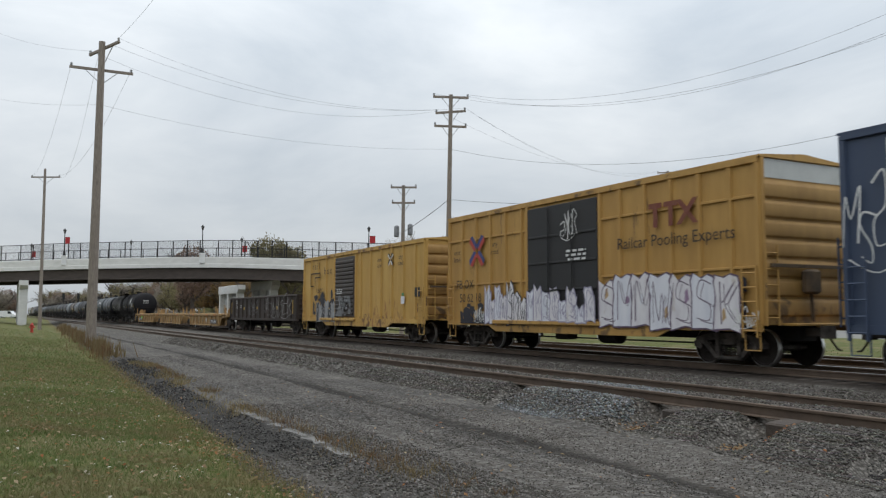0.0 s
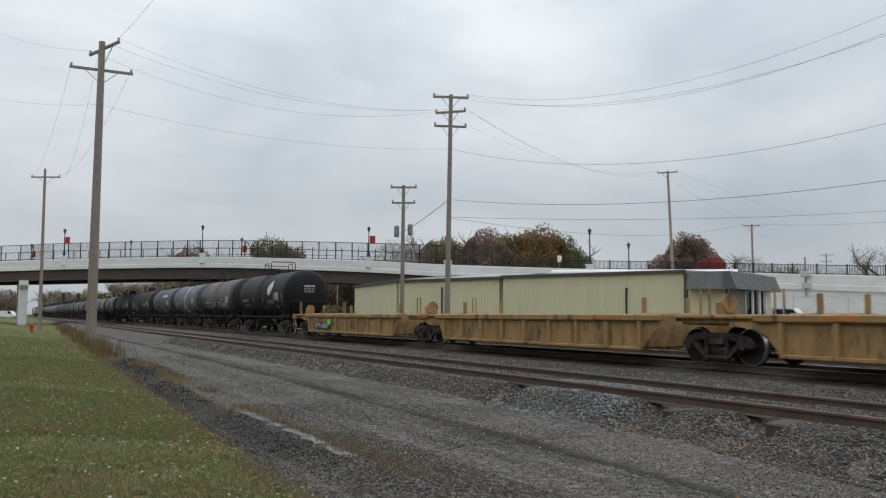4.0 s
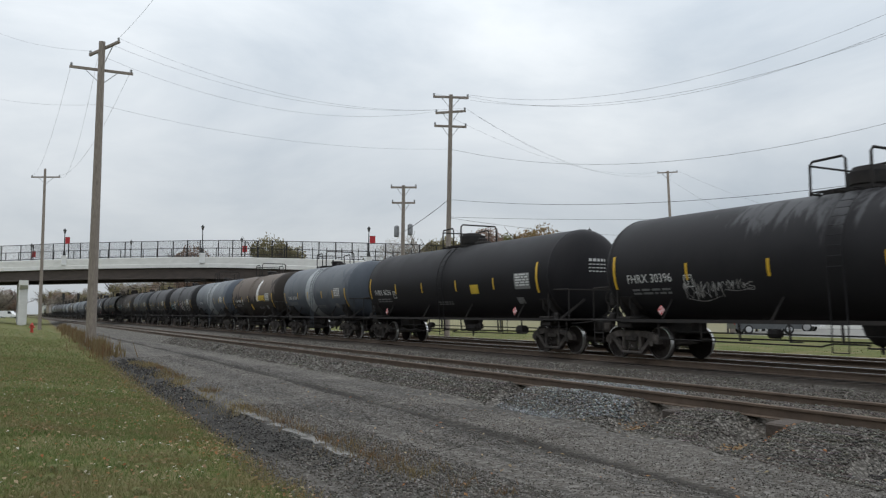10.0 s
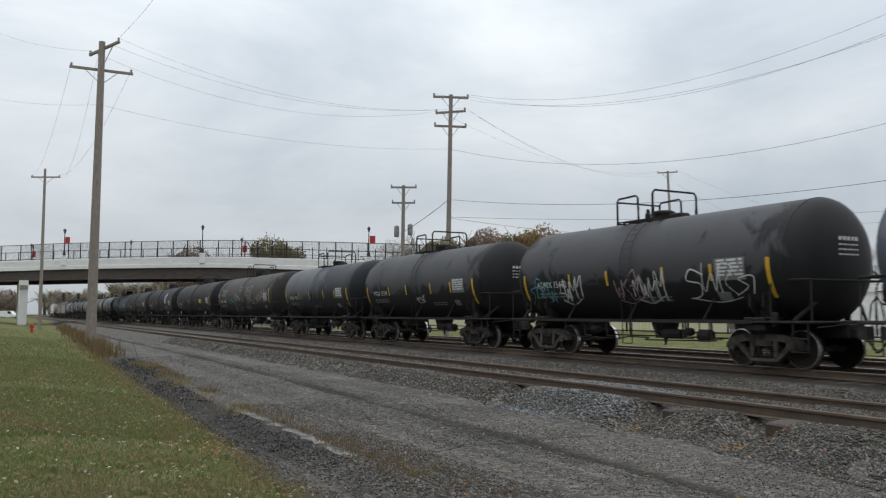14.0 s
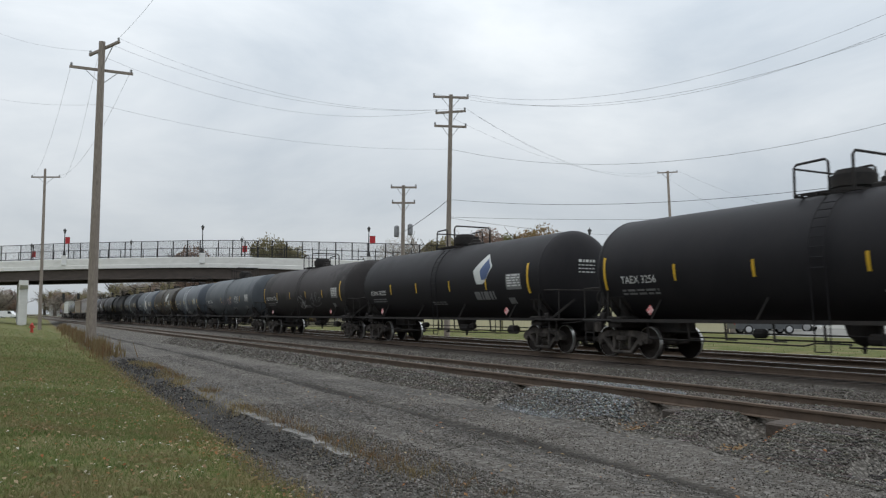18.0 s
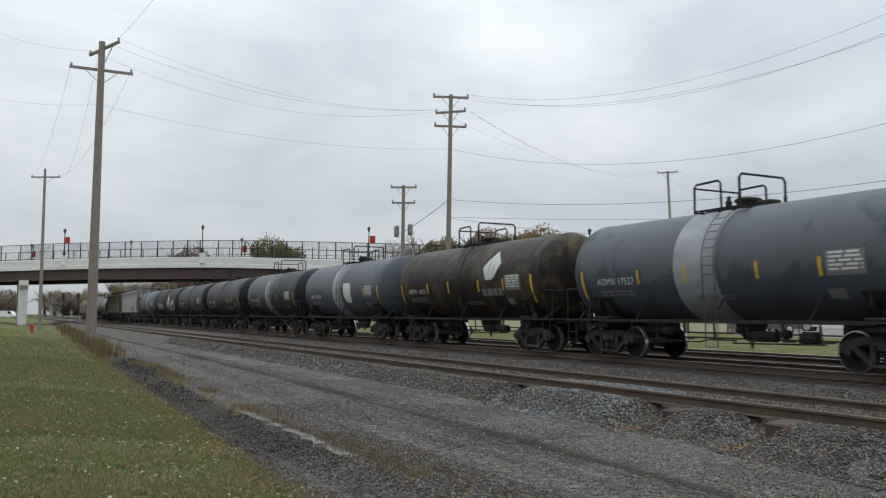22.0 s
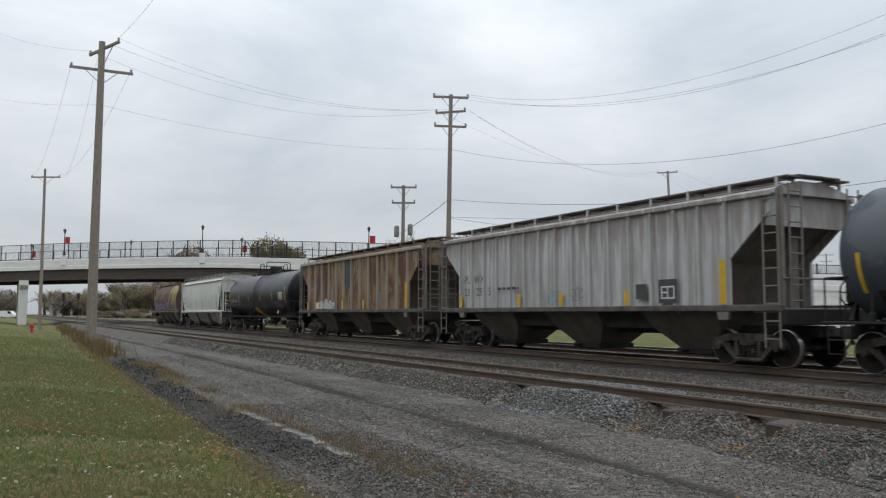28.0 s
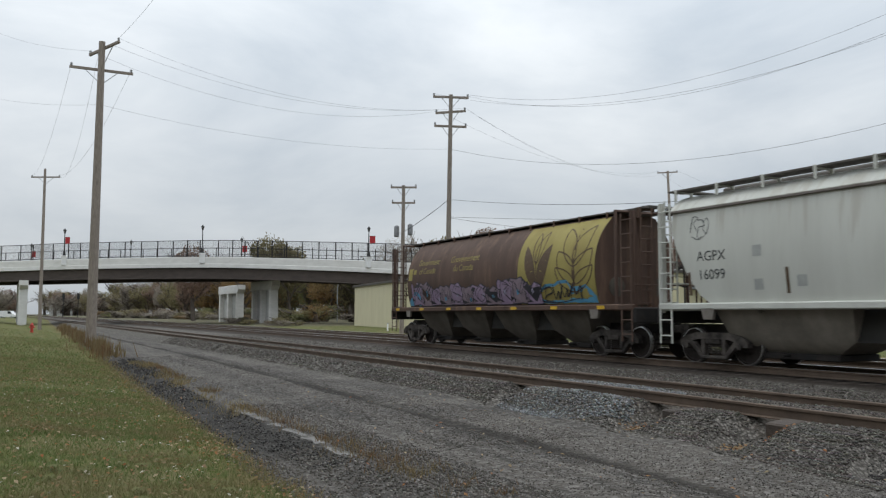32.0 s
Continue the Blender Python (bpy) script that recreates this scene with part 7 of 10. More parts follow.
plate(wc, WC - 72.6, WC - 72.15, 0.6, 0.9, yo - 0.002, M_STENCIL, "data_plate", "white data plate")
plate(wc, WC - 108.35, WC - 107.85, 0.68, 0.98, yo - 0.105, material("fluorescent_green_card", (0.25, 0.75, 0.08), 0.6, bump=0), "data_plate", "bright green card")
for x in (-18.0, -7.5, 4.3, 12.0, 17.5, 20.5):
    plate(wc, x, x + 0.8, 1.12, 1.24, -1.584, P_ORANGE, "paint_patch", "orange paint patch")
tag(wc, WC - 107.2, WC - 105.9, 0.45, 0.95, yo - 0.002, P_SIGN, 51, w=0.03)
tag(wc, WC - 75.9, WC - 74.8, 0.45, 0.95, yo - 0.002, P_SIGN, 52, w=0.03)


# ---- covered hoppers
P_HOP1 = material("weathered_grey_hopper_paint", (0.53, 0.53, 0.525), 0.7, 0, (0.37, 0.355, 0.345), 1.3, 0.9, (1.6, 1, 0.35), bump=0.12, hard=1.8)
runs(P_HOP1.node_tree, P_HOP1.node_tree.nodes["Principled BSDF"], -14.0, 14.0, 2.2, 4.2, (0.215, 0.160, 0.138), (4.6, 1.0, 0.30), 0.435, 0.62)
runs(P_HOP1.node_tree, P_HOP1.node_tree.nodes["Principled BSDF"], -30.0, 30.0, 0.6, 1.4, (0.27, 0.235, 0.22), (4.2, 1.0, 0.22), 0.50, 0.6)
P_HOP2 = material("rusted_tan_hopper_paint", (0.25, 0.170, 0.095), 0.8, 0, (0.105, 0.045, 0.023), 1.1, 1.0, (1.3, 1, 0.45), (0.31, 0.255, 0.165), 0.60, 1.5, 0.06, bump=0.2, hard=2.2)
runs(P_HOP2.node_tree, P_HOP2.node_tree.nodes["Principled BSDF"], -9.5, 8.5, 1.4, 3.4, (0.085, 0.034, 0.018), (1.5, 1.0, 0.45), 0.50, 0.9)
P_RIB2 = material("bare_tan_hopper_ribs", (0.38, 0.345, 0.28), 0.75, 0, (0.23, 0.165, 0.11), 1.4, 0.9, (1, 1, 0.4), bump=0.15)
P_HOP3 = material("off_white_hopper_paint", (0.575, 0.58, 0.53), 0.6, 0, (0.47, 0.47, 0.425), 0.8, 0.8, (1.4, 1, 0.2), bump=0.05)
runs(P_HOP3.node_tree, P_HOP3.node_tree.nodes["Principled BSDF"], -14.0, 14.0, 1.6, 4.3, (0.40, 0.375, 0.32), (3.4, 1.0, 0.25), 0.52, 0.6)
P_SLOPE = material("dusty_brown_slope_sheet", (0.21, 0.185, 0.155), 0.85, 0, (0.12, 0.10, 0.085), 1.6, 0.9, bump=0.15)
P_CHUTE3 = material("dusty_grey_brown_chute_paint", (0.27, 0.24, 0.20), 0.85, 0, (0.14, 0.122, 0.10), 1.5, 0.9, bump=0.15)
P_HOP4 = material("brown_hopper_paint", (0.098, 0.054, 0.036), 0.75, 0, (0.056, 0.033, 0.025), 1.0, 0.9, (1.2, 1, 0.25), (0.16, 0.095, 0.06), 0.62, 1.5, 0.1, bump=0.1)
P_SILL = material("dark_grimy_sill_paint", (0.135, 0.122, 0.106), 0.85, 0, (0.042, 0.036, 0.031), 2.0, 0.9, (1, 1, 2), bump=0.15)
P_GREYRUST = material("grimy_grey_paint", (0.20, 0.185, 0.165), 0.8, 0, (0.12, 0.09, 0.07), 3, 0.8, bump=0.1)
P_SQUARE = material("faint_grey_square_paint", (0.40, 0.41, 0.385), 0.7, 0, (0.30, 0.305, 0.29), 6, 0.9, bump=0)
P_CHUTE = material("dusty_dark_chute_paint", (0.112, 0.098, 0.078), 0.85, 0, (0.055, 0.046, 0.038), 1.5, 0.8, bump=0.15)
P_WHEAT = material("faded_yellow_sign_paint", (0.31, 0.26, 0.068), 0.7, 0, (0.22, 0.17, 0.05), 1.2, 0.8, (1, 1, 0.4), bump=0.06)
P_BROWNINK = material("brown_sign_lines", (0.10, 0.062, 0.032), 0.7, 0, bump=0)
P_GREYINK = material("dark_grey_sign_paint", (0.06, 0.065, 0.065), 0.7, 0, bump=0)


def hopper_ends(car, half, paint, zdeck=1.42, top=4.1, frame_mat=None):
    """Ladders, corner posts, decks and brake platform at both ends."""
    fm = frame_mat or paint
    for k in (-1, 1):
        part("end_deck", Shape().box(half * k - 0.9 * (k > 0), half * k + 0.9 * (k < 0), -1.5, 1.5, zdeck - 0.12, zdeck, 0.02), fm, car)
        part("end_sill", Shape().box(half * k - 0.08, half * k + 0.08, -1.55, 1.55, 1.02, zdeck - 0.02, 0.03), M_DKSTEEL, car, "dark end sill")
        part("centre_post", Shape().box(half * k - 1.0 if k > 0 else half * k + 0.86, half * k - 0.86 if k > 0 else half * k + 1.0, -0.12, 0.12, zdeck, top - 0.7), fm, car)
        for y in (-1, 1):
            part("corner_ladder", shared("corner_ladder %.1f" % top, lambda: ladder_shape(top - 0.55, 0.42, 9, 0.02)), fm, car, at=pose((half - 0.28) * k, 1.56 * y, 0.5))
            part("end_ladder", shared("hop_end_ladder %.1f" % top, lambda: ladder_shape(top - 1.3, 0.42, 8, 0.02)), fm, car, at=pose((half + 0.02) * k, 1.05 * y, 1.4, 0, 0, 90))
            part("corner_post", shared("corner_post %.1f" % top, lambda: Shape().box(-0.05, 0.05, -0.05, 0.05, 1.3, top)), fm, car, at=pose((half - 0.06) * k, 1.45 * y, 0))
        part("end_rail", Shape().tube([(half * k, -1.5, 2.1), (half * k, 1.5, 2.1)], 0.022, 6), fm, car)
        part("jacking_pad", Shape().prism([(-0.22, 1.42), (0.22, 1.42), (0.14, 1.14), (-0.14, 1.14)], -1.57, -1.47), P_GREYRUST, car, at=pose((half - 1.75) * k, 0, 0))
        coupler(car, (half + 0.35) * k, k)
        truck(car, (half - 1.45) * k)
    part("brake_wheel", brake_wheel(), M_DKSTEEL, car, at=pose(-half - 0.12, -0.5, 2.3))


# darker copy of the chute paint; the shade of the recess is its colour
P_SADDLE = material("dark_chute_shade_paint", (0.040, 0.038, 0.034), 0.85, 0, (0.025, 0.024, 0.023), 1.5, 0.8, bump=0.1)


def chutes(car, centres, wide_top, wide_low, saddle=0.72, ztop=1.46, zlow=0.36, wide=1.42, paint=None):
    """Discharge bays: broad faces leaning in to the outlets, joined by saddles darkened for shade."""
    for c in centres:
        s = Shape()
        p = []
        for z, hx, hy in ((ztop, wide_top, wide), (saddle, wide_top - 0.25, 1.0), (zlow, wide_low, 0.62)):
            p += [(c - hx, -hy, z), (c + hx, -hy, z), (c + hx, hy, z), (c - hx, hy, z)]
        f = [(0, 1, 2, 3), (11, 10, 9, 8)] + [(4 * r + k, 4 * r + (k + 1) % 4, 4 * r + 4 + (k + 1) % 4, 4 * r + 4 + k) for r in (0, 1) for k in range(4)]
        ch = part("hopper_chute", s.add(p, f), paint or P_CHUTE, car, "sloping discharge chute")
        part("outlet_gate", Shape().box(c - wide_low - 0.05, c + wide_low + 0.05, -0.72, 0.72, zlow - 0.16, zlow, 0.02), M_DKSTEEL, ch)
        part("gate_shaft", Shape().tube([(c - 0.2, -1.0, zlow - 0.06), (c - 0.2, 1.0, zlow - 0.06)], 0.04, 8), M_DKSTEEL, ch)
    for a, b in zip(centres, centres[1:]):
        part("saddle_sheet", Shape().prism([(a + wide_top - 0.08, ztop), (b - wide_top + 0.08, ztop), (b - wide_top + 0.27, saddle), (a + wide_top - 0.27, saddle)], -0.92, 0.92), P_SADDLE, car, "saddle between the chutes, coloured dark for shade")


def roof_gear(car, half, ztop, paint, wide=0.85, mat=None):
    """Running boards and a trough of hatches along the roof."""
    mat = mat or P_SILL
    part("hatch_cover", Shape().box(-half + 0.9, half - 0.9, -0.34, 0.34, ztop - 0.05, ztop + 0.10, 0.04), mat, car, "long roof hatch cover")
    for y in (-wide, wide):
        part("running_board", Shape().box(-half - 0.1, half + 0.1, y - 0.28, y + 0.28, ztop + 0.02, ztop + 0.06), mat, car, "grated running board")
        n = 12
        for i in range(n):
            x = -half + 0.2 + i * (2 * half - 0.4) / (n - 1)
            part("board_bracket", shared("board_bracket", lambda: Shape().box(-0.035, 0.035, -0.31, -0.27, -0.26, 0.05).box(-0.035, 0.035, 0.27, 0.31, -0.16, 0.05).box(-0.03, 0.03, -0.27, 0.27, -0.04, 0.016)), paint, car, at=pose(x, y, ztop + 0.02))
    for k in (-1, 1):
        part("end_board", Shape().box(half * k - 0.25, half * k + 0.12, -0.75, 0.75, ztop + 0.064, ztop + 0.10), mat, car)


def rib_hopper(c, half, paint, label, ribs, eave=4.12, rib_paint=None):
    car = thing("covered_hopper_car", label, "hopper car", "freight train", pose(-c, MAIN, 0))
    w = 1.50
    out = [(-half + 0.35, eave), (-half + 0.35, eave - 0.45), (-half + 1.55, 2.62), (-half + 1.55, 1.46), (half - 1.55, 1.46), (half - 1.55, 2.62), (half - 0.35, eave - 0.45), (half - 0.35, eave)]
    for y in (-1, 1):
        part("side_sheet", shared("side_sheet %.2f" % half, lambda: Shape().prism(out, -0.03, 0.03)), paint, car, "ribbed side sheet", at=pose(0, (w - 0.03) * y, 0))
        part("side_sill", shared("hop_sill %.2f" % half, lambda: Shape().box(-half, half, -0.07, 0.07, 1.34, 1.50, 0.02)), P_SILL, car, "dark grimy side sill", at=pose(0, (w + 0.02) * y, 0))
        part("top_rail", shared("hop_rail %.2f" % half, lambda: Shape().box(-half + 0.3, half - 0.3, -0.08, 0.08, eave - 0.08, eave + 0.06, 0.02)), rib_paint or paint, car, at=pose(0, (w + 0.02) * y, 0))
        for i in range(ribs):
            x = -half + 1.62 + i * (2 * half - 3.24) / (ribs - 1)
            part("side_rib", shared("hop_rib", lambda: Shape().prism([(-0.06, 0), (-0.035, -0.09), (0.035, -0.09), (0.06, 0)], 1.50, eave - 0.08, "z")), rib_paint or paint, car, at=pose(x, w * y, 0, 0, 0, 0 if y < 0 else 180))
    for k in (-1, 1):
        s = Shape()
        x0, x1 = (half - 0.5) * k, (half - 3.4) * k
        s.add([(x0, -1.44, eave - 0.3), (x0, 1.44, eave - 0.3), (x1, 1.44, 1.3), (x1, -1.44, 1.3), (x0 - 0.06 * k, -1.44, eave - 0.3), (x0 - 0.06 * k, 1.44, eave - 0.3), (x1 - 0.06 * k, 1.44, 1.3), (x1 - 0.06 * k, -1.44, 1.3)],
              [(0, 1, 2, 3), (4, 7, 6, 5), (0, 4, 5, 1), (1, 5, 6, 2), (2, 6, 7, 3), (3, 7, 4, 0)])
        part("slope_sheet", s, P_SLOPE, car, "sloping end sheet")
        part("end_sheet", Shape().box(x0 - 0.03, x0 + 0.03, -1.44, 1.44, eave - 0.75, eave), paint, car)
        part("end_bulkhead", Shape().box((half - 1.9) * k - 0.04, (half - 1.9) * k + 0.04, -1.40, 1.40, 1.42, 2.55), P_CHUTE, car)
    part("roof", Shape().prism([(-w - 0.02, eave), (w + 0.02, eave), (w + 0.02, eave + 0.07), (0.45, eave + 0.34), (-0.45, eave + 0.34), (-w - 0.02, eave + 0.07)], -half + 0.3, half - 0.3, "x"), paint, car, "low pitched roof")
    chutes(car, (-4.68, 0.0, 4.68), 1.46, 0.6, 0.88)
    part("centre_sill", Shape().box(-half, half, -0.3, 0.3, 0.72, 1.0, 0.02), M_DKSTEEL, car)
    roof_gear(car, half - 0.2, eave + 0.36, paint)
    hopper_ends(car, half, paint, top=eave + 0.1, frame_mat=P_GREYRUST)
    return car


h1 = rib_hopper(484.4, 8.25, P_HOP1, "weathered grey ribbed covered hopper car with dark chutes", 16)
yo = -1.596
for x in (-6.6, -2.6, -0.2, 2.9, 6.45):
    plate(h1, x, x + 0.2, 1.52, 1.95 if x < 6 else 2.6, yo, M_YELLOW, "reflector_strip", "yellow reflective strip")
plate(h1, 4.30, 5.0, 1.56, 2.2, yo, P_GREYINK, "data_plate", "dark data plate")
for a, b, c, d in ((4.40, 4.90, 1.98, 2.02), (4.40, 4.90, 1.68, 1.72), (4.40, 4.44, 1.72, 1.98), (4.86, 4.90, 1.72, 1.98), (4.63, 4.67, 1.72, 1.98), (4.44, 4.63, 1.83, 1.87)):
    plate(h1, a, b, c, d, yo - 0.005, M_STENCIL, "plate_line", "white line on the data plate")
plate(h1, 3.4, 3.85, 1.68, 2.1, yo, P_GREYINK, "data_plate", "dark grey data plate")
bars(h1, -3.9, -2.5, 2.12, 1, yo, P_GREYINK, 0.09)
for word, x, z in (("PL", -6.19, 2.42), ("WX", -5.30, 2.42), ("23", -6.19, 1.95), ("25", -5.30, 1.95), ("5", -4.55, 1.95)):
    flat_text(h1, word, 0.42, x, z, -1.503, P_GREYINK)
tag(h1, -0.9, -0.2, 1.6, 2.1, yo, M_TEAL, 61, w=0.03)
tag(h1, 0.4, 1.0, 1.7, 2.1, yo, M_FAINT, 62, w=0.03)
h2 = rib_hopper(502.3, 8.15, P_HOP2, "rusty tan ribbed covered hopper car with dark chutes", 13, rib_paint=P_RIB2)
for x in (-6.6, -4.6, -1.2, 1.6, 6.4):
    plate(h2, x, x + 0.2, 1.52, 1.95 if x < 6 else 2.65, yo, M_YELLOW, "reflector_strip", "yellow reflective strip")
for word, x, z in (("IN", -5.97, 2.75), ("TX", -4.89, 2.75), ("34", -5.97, 2.28), ("95", -4.89, 2.28), ("83", -3.82, 2.28)):
    flat_text(h2, word, 0.44, x, z, -1.503, P_GREYINK)
piece(h2, -4.4, -2.2, 1.54, 2.1, yo - 0.01, 6, (M_STENCIL,), M_FAINT, (), 63, 0.8)
part("paint_patch", Shape().prism([(-1.0, 3.98), (-1.02, 2.95), (-0.85, 2.68), (-0.5, 2.52), (-0.15, 2.6), (0.06, 2.9), (0.1, 3.95)], -1.512, -1.506), P_GREYINK, h2, "dark grey repaint patch")
plate(h2, 3.0, 3.7, 1.75, 2.3, -1.506, M_FAINT, "data_plate", "faded data square")
plate(h2, -5.5, -4.9, 1.55, 1.9, -1.506, M_STENCIL, "paint_patch", "white paint patch")


ROUND = ((0, 1.38), (0.1, 1.47), (0.2, 1.53), (0.32, 1.57), (0.42, 1.58), (0.54, 1.55), (0.65, 1.48), (0.75, 1.37), (0.84, 1.23), (0.92, 1.05), (1.0, 0.84))


def half_width(z, eave, bulge):
    f = max(0.0, min(1.0, (z - 1.55) / (eave - 1.55)))
    if bulge is ROUND:
        return float(np.interp(f, [a for a, b in ROUND], [b for a, b in ROUND]))
    return 1.46 + bulge * math.sin(math.pi * f)


def smooth_hopper(c, half, paint, label, eave, bulge, cyl=False):
    car = thing("covered_hopper_car", label, "hopper car", "freight train", pose(-c, MAIN, 0))
    inset = 1.65 if cyl else 0.5
    rows = 17 if cyl else 11
    sec = [(-half_width(1.55 + (eave - 1.55) * i / (rows - 1), eave, bulge), 1.55 + (eave - 1.55) * i / (rows - 1)) for i in range(rows)]
    # the side leans in at both ends where the slope sheets start
    s = Shape()
    xs = list(np.linspace(-half + inset, half - inset, 17)) if cyl else [-half + 0.5, -half + 0.75, -half + 1.1, -half + 1.45, -half + 1.75] + list(np.linspace(-half + 2.4, half - 2.4, 15)) + [half - 1.75, half - 1.45, half - 1.1, half - 0.75, half - 0.5]
    n = len(sec)

    def low(x):
        e = half - abs(x)
        return 0.0 if e > 1.75 or cyl else min(1.0, ((1.75 - e) / 1.25)) ** 1.6
    for y in (-1, 1):
        v, f = [], []
        for x in xs:
            lo = low(x) * (eave - 1.55) * 0.80
            for j in range(n):
                z = 1.55 + lo + (eave - 1.55 - lo) * j / (n - 1)
                v.append((x, y * half_width(z, eave, bulge), z))
        for i in range(len(xs) - 1):
            for j in range(n - 1):
                f.append((i * n + j, (i + 1) * n + j, (i + 1) * n + j + 1, i * n + j + 1))
        part("side_sheet", Shape().add(v, f), paint, car, "smooth rounded side sheet")
        part("side_sill", Shape().box(-half, half, -0.07, 0.07, 1.38, 1.56, 0.03), paint, car, at=pose(0, 1.50 * y, 0))
    if cyl:
        part("roof", Shape().prism([(-0.84, eave), (0.84, eave), (0.5, eave + 0.10), (-0.5, eave + 0.10)], -half + inset, half - inset, "x"), paint, car, "rounded roof")
    else:
        rise = [(1.46, 0.0), (1.49, 0.05), (1.44, 0.10), (1.30, 0.24), (1.10, 0.38), (0.85, 0.46), (0.0, 0.50)]
        part("roof", Shape().prism([(-a, eave + b) for a, b in rise] + [(a, eave + b) for a, b in reversed(rise[:-1])], -half + 0.42, half - 0.42, "x"), paint, car, "sloping roof shoulders")
        for y in (-1, 1):
            part("gutter", Shape().box(-half + 0.4, half - 0.4, -0.045, 0.045, eave - 0.03, eave + 0.035, 0.012), P_GREYRUST, car, "dirty roof gutter", at=pose(0, 1.485 * y, 0))
    for k in (-1, 1):
        x0 = (half - inset - 0.04) * k
        x1 = (half - 1.3) * k if cyl else (half - 3.2) * k
        s = Shape()
        if cyl:
            outl = sec + [(-a, b) for a, b in reversed(sec)]
            s.prism(outl, x0 - 0.03, x0 + 0.03, "x")
            part("end_sheet", s, paint, car, "bulged end sheet")
            for y in (-0.75, 0.75):
                part("end_port", Shape().lathe([(-0.02, 0.3), (0.02, 0.3)], 20, (x0 + 0.04 * k, y, 2.1), "x"), P_CHUTE, car, "dark oval end opening")
        else:
            s.add([(x0, -1.42, eave - 0.4), (x0, 1.42, eave - 0.4), (x1, 1.40, 1.3), (x1, -1.40, 1.3), (x0 - 0.06 * k, -1.42, eave - 0.4), (x0 - 0.06 * k, 1.42, eave - 0.4), (x1 - 0.06 * k, 1.40, 1.3), (x1 - 0.06 * k, -1.40, 1.3)],
                  [(0, 1, 2, 3), (4, 7, 6, 5), (0, 4, 5, 1), (1, 5, 6, 2), (2, 6, 7, 3), (3, 7, 4, 0)])
            part("slope_sheet", s, P_SLOPE, car, "sloping end sheet")
            part("end_sheet", Shape().box(x0 - 0.03, x0 + 0.03, -1.44, 1.44, eave - 0.9, eave), paint, car)
    part("centre_sill", Shape().box(-half, half, -0.3, 0.3, 0.72, 1.0, 0.02), M_DKSTEEL, car)
    if cyl:
        chutes(car, (-4.55, -1.52, 1.52, 4.55), 1.22, 0.5, 0.74, 1.56)
    else:
        chutes(car, (-4.7, 0.0, 4.7), 1.95, 1.05, 0.66, 1.56, paint=P_CHUTE3)
    roof_gear(car, half - 0.3, eave + (0.08 if cyl else 0.56), paint, 0.6 if cyl else 1.05)
    hopper_ends(car, half, paint, zdeck=1.48, top=eave + (0.0 if cyl else 0.3))
    return car


def side_y(z, eave, bulge, lift=0.008):
    return -half_width(z, eave, bulge) - lift


def lay(me, eave, bulge, lift=0.008):
    for v in me.vertices:
        v.co.y = side_y(v.co.z, eave, bulge, lift)
    me.update()
    return me


H3E, H3B, H4E, H4B = 3.97, 0.10, 4.25, ROUND
h3 = smooth_hopper(538.2, 8.4, P_HOP3, "off-white smooth sided covered hopper car", H3E, H3B)


def side_text(car, text, size, x, z, e, b, mat):
    me = lettering(text, size).copy()
    for v in me.vertices:
        v.co.z += z
    part("lettering", lay(me, e, b), mat, car, "painted lettering", at=pose(x, 0, 0))


def side_patch(car, x0, x1, z0, z1, e, b, mat, name="paint_patch", label="", lift=0.008):
    return part(name, lay(patch(x0, x1, z0, z1, 4, 24).mesh(name), e, b, lift), mat, car, label)


side_text(h3, "AGPX", 0.36, -6.5, 2.62, H3E, H3B, P_GREYINK)
side_text(h3, "16099", 0.36, -6.5, 2.15, H3E, H3B, P_GREYINK)
for i, x in enumerate((-7.3, -4.3, -1.6, 1.0, 3.7, 6.4)):
    side_patch(h3, x, x + 0.09, 1.75, 2.35 if i not in (5,) else 2.9, H3E, H3B, P_BROWNINK, "reflector_strip", "rusty reflector strip")
for x, z in ((-5.2, 2.65), (-5.2, 1.85), (-4.0, 1.9), (4.9, 2.5)):
    side_patch(h3, x, x + 0.26, z, z + 0.26, H3E, H3B, P_SQUARE, "data_plate", "faded data square")
me = tag(h3, -7.2, -6.6, 3.2, 3.9, 0, P_GREYINK, 71, w=0.03)
lay(me.data, H3E, H3B)
me = tag(h3, 6.9, 7.5, 2.9, 3.7, 0, P_GREYINK, 72, w=0.025)
lay(me.data, H3E, H3B)
h4 = smooth_hopper(555.7, 8.1, P_HOP4, "brown grain hopper car with a yellow wheat emblem", H4E, H4B, True)
side_patch(h4, 2.25, 6.43, 1.6, 4.22, H4E, H4B, P_WHEAT, "emblem_field", "faded yellow emblem field", 0.006)


